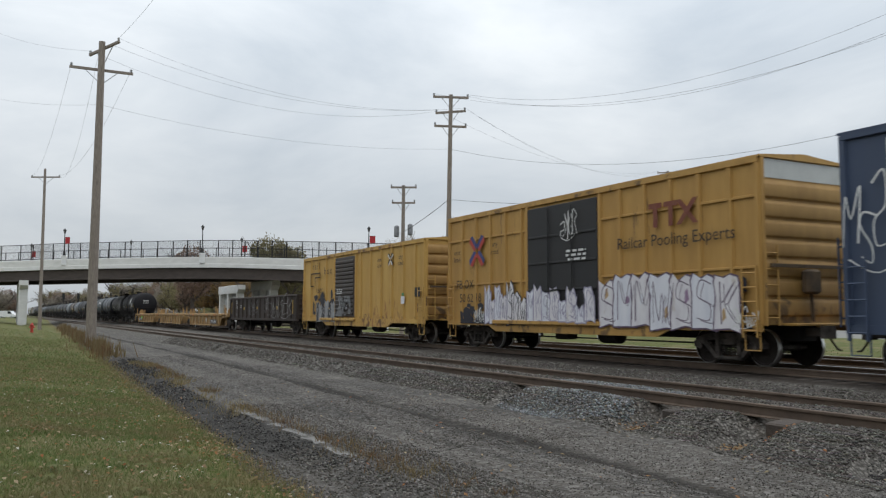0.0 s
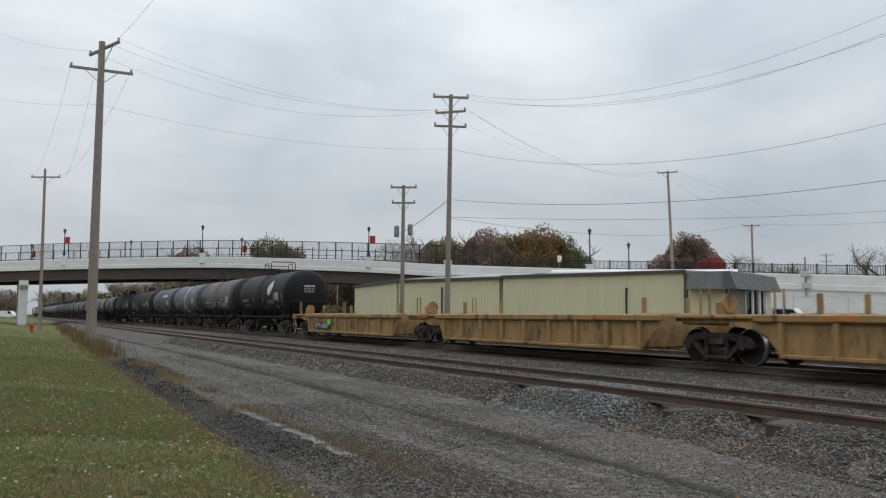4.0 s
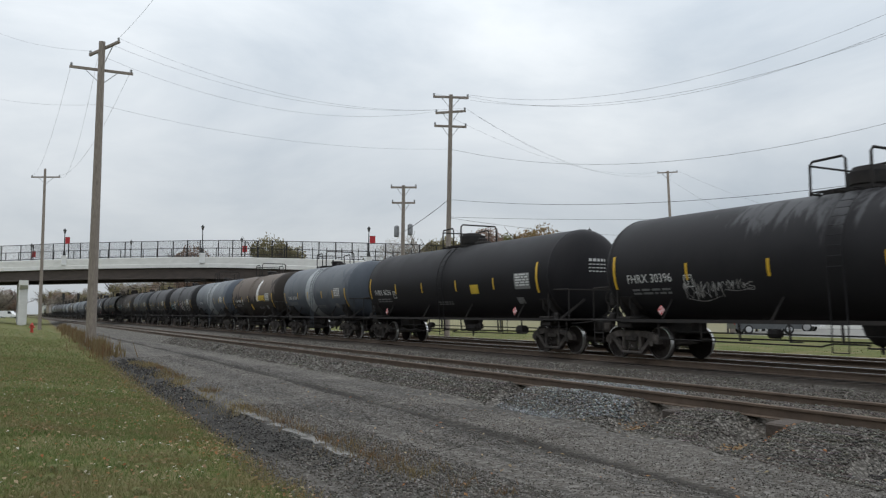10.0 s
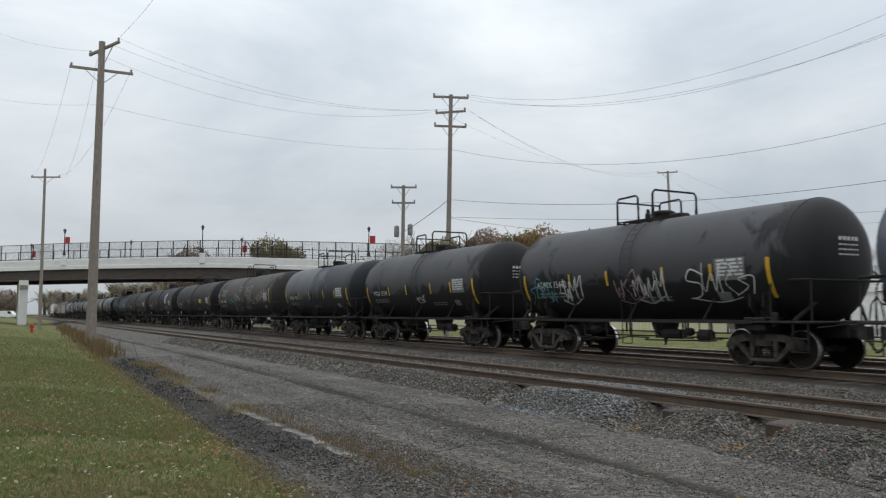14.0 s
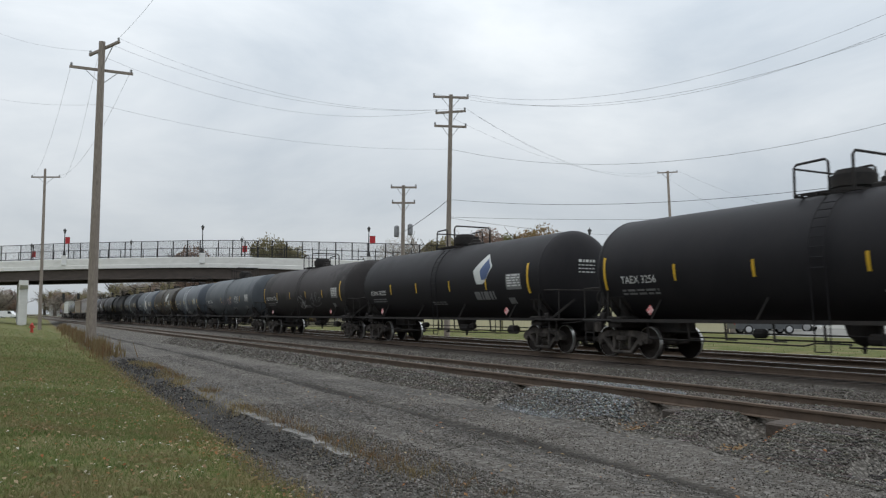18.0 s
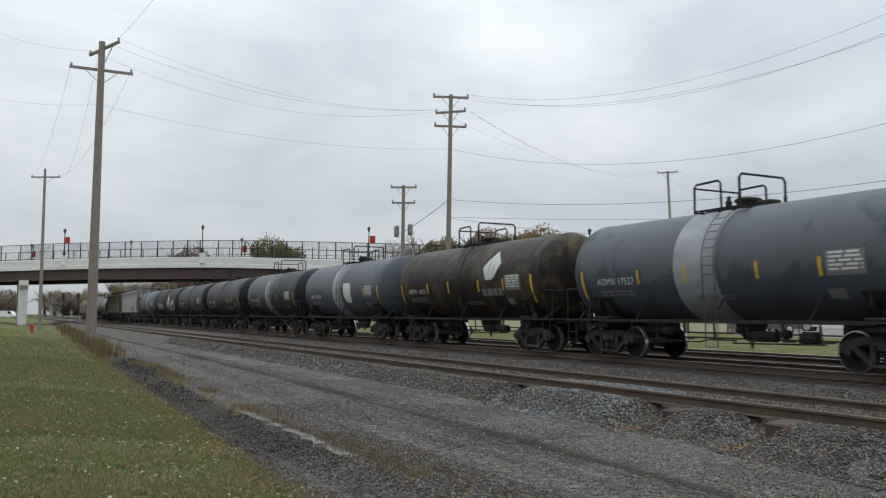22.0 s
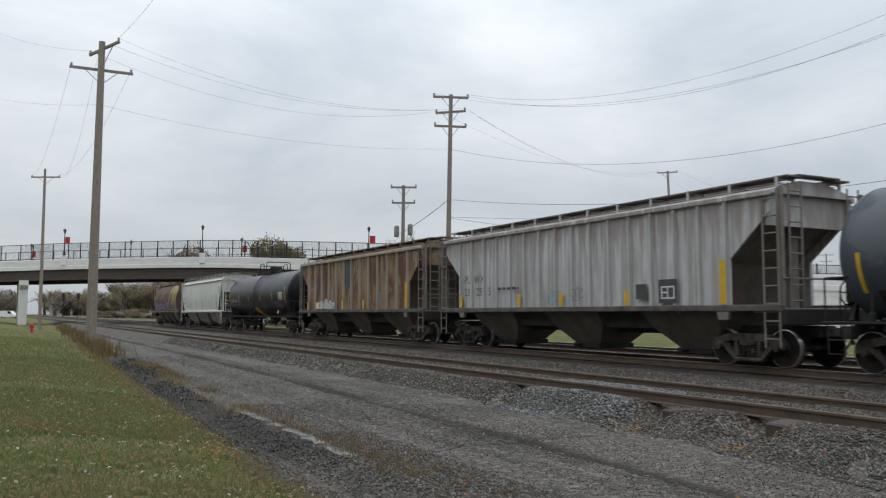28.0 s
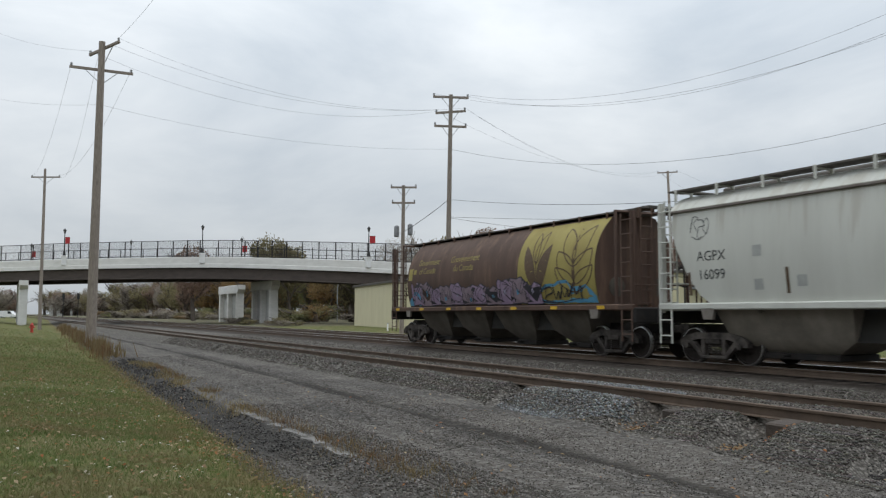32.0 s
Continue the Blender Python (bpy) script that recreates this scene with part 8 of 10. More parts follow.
def leaf_pair(x, z, h, lines):
    """The emblem: two broad pointed leaves bending outwards under a closed bud, on a short stalk."""
    s = Shape()
    for k in (-1, 1):
        for u0, v0, u1, v1, wd in ((0.03, 0.16, 0.40, 0.66, 0.20), (0.02, 0.42, 0.30, 1.0, 0.17), (0.02, 0.05, 0.44, 0.42, 0.16)) if lines else ((0.05, 0.08, 0.34, 0.80, 0.15), (0.0, 0.50, 0.12, 1.0, 0.10)):
            edge = []
            for i in range(13):
                f = i / 12
                cx, cz = u0 + (u1 - u0) * f ** 1.3, v0 + (v1 - v0) * f
                b = wd * math.sin(math.pi * f) ** 0.8
                edge.append(((x + k * (cx - b * 0.75) * h, z + (cz + b * 0.4) * h), (x + k * (cx + b * 0.75) * h, z + (cz - b * 0.4) * h)))
            if lines or v0 > 0.3:
                for side in (0, 1):
                    ribbon(s, [e[side] for e in edge], 0.045, 0)
            else:
                s.strip([((a[0], 0, a[1]), (b[0], 0, b[1])) for a, b in edge])
    ribbon(s, [(x, z), (x, z + 0.2 * h), (x, z + (0.98 if lines else 0.5) * h)], 0.05, 0)
    return s


for x, lines in ((3.35, False), (5.38, True)):
    part("wheat_ear", lay(leaf_pair(x, 1.85, 2.15, lines).mesh("wheat_ear", 0), H4E, H4B, 0.012), P_BROWNINK, h4, "brown wheat ear emblem")
for x0, x1, z1, sd in ((-7.0, -5.0, 2.3, 81), (1.8, 6.4, 2.35, 83)):
    ob = spray_panel(h4, x0 if x0 > -6.4 else -6.4, x1, 1.60, z1, 0, M_BLUE_S, sd, rough=0.75)
    for v in ob.data.vertices:
        v.co.y = side_y(v.co.z, H4E, H4B, 0.016)
for ob in piece(h4, -6.0, 3.6, 1.60, 2.66, 0, 11, (M_GVIOLET, M_GDUSTY), M_GBLACK, (M_GPALE, M_BLUE_S), 82, 0.55):
    for v in ob.data.vertices:
        v.co.y += side_y(v.co.z, H4E, H4B, 0.022)
    ob.data.update()
for ob in [tag(h4, 3.2, 5.6, 1.66, 2.2, 0, M_GBLACK, 86, w=0.06, glyphs=5)]:
    for v in ob.data.vertices:
        v.co.y = side_y(v.co.z, H4E, H4B, 0.03)
for i in range(7):
    plate(h4, -7.6 + i * 2.35, -7.25 + i * 2.35, 1.42, 1.52, -1.572, M_YELLOW, "reflector", "small yellow reflector")
side_text(h4, "Government\nof Canada", 0.36, -4.6, 3.3, H4E, H4B, P_WHEAT)
side_text(h4, "Gouvernement\ndu Canada", 0.36, -1.6, 3.3, H4E, H4B, P_WHEAT)
side_patch(h4, -6.3, -5.95, 2.7, 3.2, H4E, H4B, P_WHEAT, "emblem", "small yellow emblem")
side_patch(h4, -5.85, -5.6, 2.95, 3.15, H4E, H4B, P_WHEAT, "emblem", "small yellow emblem")
for k in (-1, 1):
    part("end_frame", Shape().tube([(7.2 * k, -1.4, 1.5), (7.2 * k, -1.4, 4.3), (7.2 * k, 1.4, 4.3), (7.2 * k, 1.4, 1.5)], 0.055, 6), P_HOP4, h4)


# ---- ties of the three tracks, piece by piece
for ob in [o for o in scene.objects if o.name.startswith("railway_track")]:
    siding = abs(ob.location.y - SIDING) < 0.1
    rnd = random.Random(int(ob.location.y))
    for i in range(110 if siding else 76):
        x = 1.0 - i * 0.55 + rnd.uniform(-0.05, 0.05)
        if siding and any(abs(x - hx) < 0.32 for hx, hy, dz in PITS):
            continue
        part("tie", shared("tie", lambda: Shape().box(-0.115, 0.115, -1.3, 1.3, -0.18, 0.0, 0.02)), M_TIE, ob, at=pose(x, rnd.uniform(-0.06, 0.06), -0.165 if siding else -0.196, 0, 0, rnd.uniform(-1.5, 1.5)))


# ---- loose stone, as one object for each bed
def stone_material(name, a, b, light):
    m = bpy.data.materials.new(name)
    m.use_nodes = True
    t = m.node_tree
    p = t.nodes["Principled BSDF"]
    p.inputs["Roughness"].default_value, p.inputs["Specular IOR Level"].default_value = 0.9, 0.25
    geo = t.nodes.new("ShaderNodeNewGeometry")
    rp = t.nodes.new("ShaderNodeValToRGB")
    rp.color_ramp.elements[0].color, rp.color_ramp.elements[1].color = (*a, 1), (*light, 1)
    e = rp.color_ramp.elements.new(0.8)
    e.color = (*b, 1)
    nz = t.nodes.new("ShaderNodeTexNoise")
    nz.inputs["Scale"].default_value = 60.0
    mx = t.nodes.new("ShaderNodeMix")
    mx.data_type, mx.blend_type = "RGBA", "MULTIPLY"
    mx.inputs["Factor"].default_value = 0.5
    t.links.new(geo.outputs["Random Per Island"], rp.inputs["Fac"])
    t.links.new(rp.outputs["Color"], mx.inputs["A"])
    t.links.new(nz.outputs["Color"], mx.inputs["B"])
    t.links.new(mx.outputs["Result"], p.inputs["Base Color"])
    return m


OCTA = np.array([(1, 0, 0), (-1, 0, 0), (0, 1, 0), (0, -1, 0), (0, 0, 1), (0, 0, -1)], float)
OCTA_F = np.array([(0, 2, 4), (2, 1, 4), (1, 3, 4), (3, 0, 4), (2, 0, 5), (1, 2, 5), (3, 1, 5), (0, 3, 5)])


def fast_mesh(name, verts, faces):
    me = bpy.data.meshes.new(name)
    me.vertices.add(len(verts))
    me.vertices.foreach_set("co", np.asarray(verts, np.float32).ravel())
    k = faces.shape[1]
    me.loops.add(faces.size)
    me.loops.foreach_set("vertex_index", faces.astype(np.int32).ravel())
    me.polygons.add(len(faces))
    me.polygons.foreach_set("loop_start", np.arange(0, faces.size, k, dtype=np.int32))
    me.polygons.foreach_set("loop_total", np.full(len(faces), k, np.int32))
    me.materials.append(None)
    me.update(calc_edges=True)
    me.validate()
    return me


def in_view(x, y, z=-0.3, margin=0.06):
    """Whether a spot of ground lies before the camera."""
    w = -0.8806 * x + 0.4739 * y
    return (w > 5.5) & (np.abs(0.4739 * x + 0.8806 * y) < w * (0.54 + margin)) & (w * 0.305 > 1.62)


def scatter(rng, n, x0, x1, y0, y1, keep=None, power=2.0):
    """Spots crowded towards x1, the end nearer to the camera."""
    u = rng.uniform(0, 1, n) ** power
    x, y = x1 + (x0 - x1) * u, rng.uniform(y0, y1, n)
    ok = in_view(x, y)
    if keep is not None:
        ok &= keep(x, y)
    return x[ok], y[ok]


def stones(name, label, mat, seed, areas, lo, hi):
    rng = np.random.RandomState(seed)
    xs, ys = [], []
    for n, x0, x1, y0, y1, keep in areas:
        x, y = scatter(rng, n, x0, x1, y0, y1, keep)
        xs.append(x)
        ys.append(y)
    x, y = np.concatenate(xs), np.concatenate(ys)
    n = len(x)
    z = np.array([ground_z(a, b) for a, b in zip(x, y)])
    far = np.clip(np.hypot(x, y) / 12.0, 1.0, 2.6)
    s = rng.uniform(lo, hi, n) * far ** 0.6
    v = OCTA[None] * rng.uniform(0.6, 1.25, (n, 6, 1)) + rng.uniform(-0.25, 0.25, (n, 6, 3))
    a = rng.uniform(0, 6.283, n)
    c, sn = np.cos(a)[:, None], np.sin(a)[:, None]
    vx, vy, vz = v[..., 0] * c - v[..., 1] * sn, v[..., 0] * sn + v[..., 1] * c, v[..., 2] * 0.7
    tilt = rng.uniform(-0.7, 0.7, (n, 1))
    vx, vz = vx * np.cos(tilt) - vz * np.sin(tilt), vx * np.sin(tilt) + vz * np.cos(tilt)
    v = np.stack([vx, vy, vz], -1) * s[:, None, None] * 0.5 + np.stack([x, y, z + s * 0.12], -1)[:, None]
    f = (OCTA_F[None] + (np.arange(n) * 6)[:, None, None]).reshape(-1, 3)
    ob = put(name, fast_mesh(name, v.reshape(-1, 3), f), mat)
    return tagged(ob, label, "stones", kind="stuff")


M_ST1 = stone_material("grey_ballast_stone", (0.070, 0.062, 0.053), (0.150, 0.136, 0.119), (0.30, 0.278, 0.25))
M_ST2 = stone_material("dark_lane_gravel", (0.040, 0.035, 0.030), (0.115, 0.103, 0.090), (0.29, 0.268, 0.24))
M_ST3 = stone_material("blue_grey_fresh_stone", (0.115, 0.122, 0.126), (0.24, 0.25, 0.252), (0.40, 0.41, 0.405))


def edge_of(x):
    return 2.22 - 0.036 * np.minimum(x, 0.0)


def not_rail(x, y):
    return (np.abs(y - 9.06) > 0.1) & (np.abs(y - 10.56) > 0.1)


def not_pit(x, y):
    return np.all([((x - a) / 0.38) ** 2 + ((y - b) / 0.64) ** 2 > 1 for a, b, c in PITS], axis=0)


def on_slope(x, y):
    return not_pit(x, y) & (y > 6.75 - 0.106 * np.maximum(x, -11.8))


def off_kerb(x, y):
    return (np.abs(y - 3.68) > 0.13) | (x < -14.3) | (x > -9.3)


stones("ballast_stones", "loose grey ballast stones along the siding", M_ST1, 1,
       ((26000, -20, -4, 7.1, 9.0, on_slope), (14000, -48, -12, 7.6, 9.0, on_slope), (9000, -40, -5, 9.2, 10.5, not_rail), (20000, -24, -5, 10.75, 15.4, not_rail), (14000, -60, -14, 10.75, 15.6, not_rail)), 0.024, 0.054)
stones("lane_gravel", "fine dark gravel scattered over the lane", M_ST2, 2, ((20000, -15, -4.5, 3.78, 7.4, off_kerb), (9000, -15, -5, 3.78, 4.6, off_kerb), (10000, -34, -9, 3.8, 7.2, off_kerb)), 0.008, 0.024)
stones("ditch_gravel", "coarse grey gravel lying in the shallow ditch", M_ST1, 3, ((5200, -10.0, -6.0, 2.35, 3.8, off_kerb), (500, -26, -9, 2.6, 3.4, None), (2400, -11, -6.0, 3.78, 4.4, None)), 0.020, 0.046)
M_ST4 = stone_material("black_clinker", (0.016, 0.015, 0.014), (0.065, 0.060, 0.055), (0.20, 0.19, 0.175))
stones("ditch_clinker", "black clinker and cinders filling the shallow ditch", M_ST4, 6, ((9000, -32, -8.6, 2.3, 4.4, lambda x, y: (y > edge_of(x) + 0.02) & (y < np.maximum(3.6, 2.4 - 0.07 * x)) & (x < -9.6 + 0.8 * np.sin(y * 4.1) + 0.5 * np.sin(x * 9.7)) & (np.sin(x * 1.9 + y * 2.3) + np.sin(x * 0.7 - y * 3.1) > -1.1)),), 0.016, 0.046)
# near-black clods: earth, and the shade of the holes put into its colour
stones("pit_clods", "dark earth clods that deepen the shade in the holes beside the ties", M_ST4, 9, ((9000, -14.2, -4.8, 7.9, 9.0, lambda x, y: np.any([((x - a) / 0.36) ** 2 + ((y - b - 0.15) / 0.45) ** 2 < 1 for a, b, c in PITS], axis=0)),), 0.02, 0.05)
stones("fresh_stone_heap", "low heap of fresh blue-grey stone at the siding", M_ST3, 4, ((8600, -14.4, -9.4, 7.6, 10.4, lambda x, y: (((x + 11.4) / 1.7) ** 2 + ((y - 8.35) / 0.66) ** 2 < 1) | (((x + 12.0) / 1.9) ** 2 + ((y - 9.9) / 0.45) ** 2 < 1)),), 0.03, 0.06)

# ---- broken concrete kerb between ditch and lane
RK = random.Random(8)
M_KERB = material("dirty_old_concrete", (0.235, 0.226, 0.208), 0.9, 0, (0.10, 0.094, 0.085), 3.5, 1.0, (0.6, 2, 1), (0.06, 0.055, 0.05), 0.54, 6.0, 0.05, bump=0.4)
kx0 = -14.3
while kx0 < -9.3:
    ln = RK.uniform(0.3, 1.0)
    s = Shape()
    n = 6
    top = [(kx0 + ln * k / n, 3.60 + RK.uniform(-0.04, 0.05), 3.76 + RK.uniform(-0.05, 0.05)) for k in range(n + 1)]
    z = ground_z(kx0 + ln / 2, 3.68) + RK.uniform(0.004, 0.016)
    verts = [q for x, a, b in top for q in ((x, a, z), (x, b, z + RK.uniform(-0.008, 0.008)), (x, a - 0.02, z - 0.14), (x, b + 0.02, z - 0.14))]
    faces = [f for k in range(n) for f in ((4 * k, 4 * k + 4, 4 * k + 5, 4 * k + 1), (4 * k, 4 * k + 2, 4 * k + 6, 4 * k + 4), (4 * k + 1, 4 * k + 5, 4 * k + 7, 4 * k + 3))]
    faces += [(0, 1, 3, 2), (4 * n, 4 * n + 2, 4 * n + 3, 4 * n + 1)]
    tagged(put("kerb_fragment", s.add(verts, faces), M_KERB), "broken pale concrete kerb sunk in the gravel", "kerb", "fragments of the old kerb")
    kx0 += ln + RK.choice((0.03, 0.05, 0.12, 0.3))


# ---- grass of the bank: short blades, crowded near the camera
def blade_material(name, ramp_colours):
    m = bpy.data.materials.new(name)
    m.use_nodes = True
    t = m.node_tree
    p = t.nodes["Principled BSDF"]
    p.inputs["Roughness"].default_value, p.inputs["Specular IOR Level"].default_value = 0.75, 0.2
    geo = t.nodes.new("ShaderNodeNewGeometry")
    rp = t.nodes.new("ShaderNodeValToRGB")
    while len(rp.color_ramp.elements) < len(ramp_colours):
        rp.color_ramp.elements.new(0.5)
    for i, c in enumerate(ramp_colours):
        rp.color_ramp.elements[i].position, rp.color_ramp.elements[i].color = i / (len(ramp_colours) - 1), (*c, 1)
    t.links.new(geo.outputs["Random Per Island"], rp.inputs["Fac"])
    patch_noise, straw = t.nodes.new("ShaderNodeTexNoise"), t.nodes.new("ShaderNodeMix")
    patch_noise.inputs["Scale"].default_value, patch_noise.inputs["Detail"].default_value = 1.1, 5.0
    t.links.new(geo.outputs["Position"], patch_noise.inputs["Vector"])
    straw.data_type = "RGBA"
    mr = t.nodes.new("ShaderNodeMapRange")
    mr.inputs["From Min"].default_value, mr.inputs["From Max"].default_value, mr.inputs["To Max"].default_value = 0.44, 0.62, 0.72
    t.links.new(patch_noise.outputs["Fac"], mr.inputs["Value"])
    t.links.new(mr.outputs["Result"], straw.inputs["Factor"])
    t.links.new(rp.outputs["Color"], straw.inputs["A"])
    straw.inputs["B"].default_value = (0.185, 0.150, 0.075, 1)
    t.links.new(straw.outputs["Result"], p.inputs["Base Color"])
    tl, ms = t.nodes.new("ShaderNodeBsdfTranslucent"), t.nodes.new("ShaderNodeMixShader")
    ms.inputs["Fac"].default_value = 0.4
    t.links.new(straw.outputs["Result"], tl.inputs["Color"])
    t.links.new(p.outputs["BSDF"], ms.inputs[1])
    t.links.new(tl.outputs["BSDF"], ms.inputs[2])
    t.links.new(ms.outputs["Shader"], t.nodes["Material Output"].inputs["Surface"])
    return m


M_BLADE = blade_material("mown_grass_blades", ((0.066, 0.112, 0.030), (0.112, 0.162, 0.048), (0.160, 0.184, 0.066), (0.32, 0.285, 0.165)))
M_DRY = blade_material("dry_rusty_weeds", ((0.12, 0.062, 0.032), (0.17, 0.100, 0.050), (0.20, 0.15, 0.085), (0.10, 0.075, 0.034)))
M_STRAW = blade_material("straw_coloured_verge_grass", ((0.22, 0.165, 0.075), (0.17, 0.14, 0.055), (0.30, 0.24, 0.13), (0.16, 0.10, 0.05)))
M_LITTER = blade_material("fallen_leaf_litter", ((0.33, 0.11, 0.04), (0.26, 0.15, 0.07), (0.42, 0.34, 0.22), (0.20, 0.075, 0.035)))


def blades(name, label, mat, seed, x, y, lo, hi, width, lean=0.5, kind="stuff", category="grass"):
    rng = np.random.RandomState(seed)
    n = len(x)
    z = np.array([ground_z(a, b) for a, b in zip(x, y)])
    far = np.clip(np.hypot(x, y) / 12.0, 1.0, 3.0)
    h = rng.uniform(lo, hi, n)
    w = width * far * rng.uniform(0.7, 1.3, n)
    a = rng.uniform(0, 6.283, n)
    ux, uy = np.cos(a), np.sin(a)
    lx, ly = rng.normal(0, lean, n) * h, rng.normal(0, lean, n) * h
    p0 = np.stack([x - ux * w / 2, y - uy * w / 2, z - 0.01], -1)
    p1 = np.stack([x + ux * w / 2, y + uy * w / 2, z - 0.01], -1)
    p2 = np.stack([x + lx, y + ly, z + h], -1)
    v = np.stack([p0, p1, p2], 1).reshape(-1, 3)
    ob = put(name, fast_mesh(name, v, np.arange(3 * n).reshape(-1, 3)), mat)
    return tagged(ob, label, category, kind=kind)


RG = np.random.RandomState(11)
lawn = [scatter(RG, n, x0, x1, y0, 4.2, lambda x, y: y < edge_of(x) + RG.normal(0, 0.08, len(x)), 1.7)
        for n, x0, x1, y0 in ((70000, -18, -6.2, 0.0), (50000, -32, -11, -1.0), (30000, -60, -20, -3.0), (14000, -90, -30, -5.0))]
blades("lawn_grass", "short mown grass with yellowed blades on the bank", M_BLADE, 12, np.concatenate([a for a, b in lawn]), np.concatenate([b for a, b in lawn]), 0.02, 0.065, 0.010, 0.7)
vx, vy = scatter(RG, 24000, -40, -6.2, 1.7, 4.5, lambda x, y: np.abs(y - edge_of(x)) < np.abs(RG.normal(0, 0.14, len(x))) + 0.05, 1.6)
blades("verge_grass", "straw-coloured grass along the edge of the bank", M_STRAW, 13, vx, vy, 0.03, 0.11, 0.010)
kx, ky = scatter(RG, 14000, -30, -6.5, 3.3, 4.5, lambda x, y: (np.abs(y - 3.85 - 0.045 * np.maximum(-x - 15, 0)) < np.abs(RG.normal(0, 0.16, len(x)))) & (np.sin(x * 1.3) + np.sin(x * 0.47 + 1) > -0.15), 1.4)
kx2, ky2 = RG.uniform(-10.6, -6.4, 2600), RG.normal(3.95, 0.24, 2600)
clump = np.sin(kx2 * 9.1 + ky2 * 7) + np.sin(kx2 * 4.3 - ky2 * 11) + RG.normal(0, 0.9, 2600) > 1.2
kx, ky = np.concatenate([kx, kx2[clump]]), np.concatenate([ky, ky2[clump]])
wx2 = RG.uniform(-30, -13.5, 5200)
wy2 = 3.62 + 0.040 * np.maximum(-wx2 - 14, 0) + RG.normal(0, 0.20, 5200)
tuft = np.sin(wx2 * 2.1 + wy2 * 5) + np.sin(wx2 * 0.9 + 2) + RG.normal(0, 0.9, 5200) > 0.7
blades("ditch_grass", "straw-coloured tufts along the ditch", M_STRAW, 19, wx2[tuft], wy2[tuft], 0.03, 0.10, 0.010)
blades("ditch_weeds", "dry rusty weeds growing along the broken kerb", M_DRY, 14, kx, ky, 0.03, 0.13, 0.010)
gx3, gy3 = scatter(RG, 4000, -110, -14, 23.4, 32, None, 1.2)
blades("far_verge_grass", "green and straw grass strip behind the tracks", M_BLADE, 15, gx3, gy3, 0.015, 0.045, 0.02)
# tall dead stems round the foot of the big pole and down the verge
tx, ty = scatter(RG, 16000, -100, -33, 2.6, 6.5, lambda x, y: np.abs(y - edge_of(x) - 0.35) < np.abs(RG.normal(0, 0.35, len(x))), 1.0)
blades("dead_weed_stems", "tall reddish dead weeds round the pole", M_DRY, 16, tx, ty, 0.15, 0.75, 0.018, 0.16)


M_PALE = blade_material("pale_dry_leaf", ((0.62, 0.60, 0.54), (0.50, 0.46, 0.38), (0.66, 0.65, 0.60), (0.42, 0.36, 0.27)))


def leaf_litter(name, label, seed, x, y, size, category="leaves", mat=None):
    rng = np.random.RandomState(seed)
    n = len(x)
    z = np.array([ground_z(a, b) for a, b in zip(x, y)]) + rng.uniform(0.012, 0.05, n)
    a = rng.uniform(0, 6.283, n)
    s = rng.uniform(0.6, 1.2, n) * size
    ux, uy = np.cos(a) * s, np.sin(a) * s
    t = rng.uniform(-0.5, 0.5, n) * s
    c = np.stack([x, y, z], -1)
    q = [np.stack([ux, uy, t], -1), np.stack([-uy * 0.6, ux * 0.6, 0 * t], -1), np.stack([-ux, -uy, -t], -1), np.stack([uy * 0.6, -ux * 0.6, 0 * t + 0.3 * s], -1)]
    v = np.stack([c + k * 0.5 for k in q], 1).reshape(-1, 3)
    ob = put(name, fast_mesh(name, v, np.arange(4 * n).reshape(-1, 4)), mat or M_LITTER)
    return tagged(ob, label, category, kind="stuff")


lx, ly = scatter(RG, 2600, -30, -6.2, 0.0, 3.2, lambda x, y: y < edge_of(x) + 0.1, 1.5)
px1, py1 = RG.normal(-9.35, 0.24, 240), RG.normal(8.35, 0.15, 240)
px2, py2 = RG.normal(-7.3, 0.18, 380), RG.normal(8.30, 0.16, 380)
wx, wy = scatter(RG, 220, -20, -5, 3.3, 8.0, None, 1.5)
ex, ey = scatter(RG, 2400, -26, -6.2, 1.2, 3.6, lambda x, y: np.abs(y - edge_of(x) + 0.15) < np.abs(RG.normal(0, 0.22, len(x))), 1.3)
heap_x, heap_y = [], []
for cx, cy, n in ((-20.2, 0.75, 90), (-11.7, 0.5, 80), (-9.2, 1.5, 40), (-13.4, 1.3, 50), (-10.1, 2.35, 60), (-16.5, 2.2, 50)):
    heap_x.append(RG.normal(cx, 0.35, n))
    heap_y.append(RG.normal(cy, 0.12, n))
leaf_litter("fallen_leaves", "fallen orange and tan leaves on grass and stones", 17, np.concatenate([lx, px1, px2, wx, ex] + heap_x), np.concatenate([ly, py1, py2, wy, ey] + heap_y), 0.055)
sx, sy = scatter(RG, 260, -22, -6.2, 0.0, 2.4, lambda x, y: y < edge_of(x), 1.4)
leaf_litter("pale_litter", "pale dry leaves and seed heads on the lawn", 18, sx, sy, 0.05, mat=M_PALE)
RB = random.Random(3)
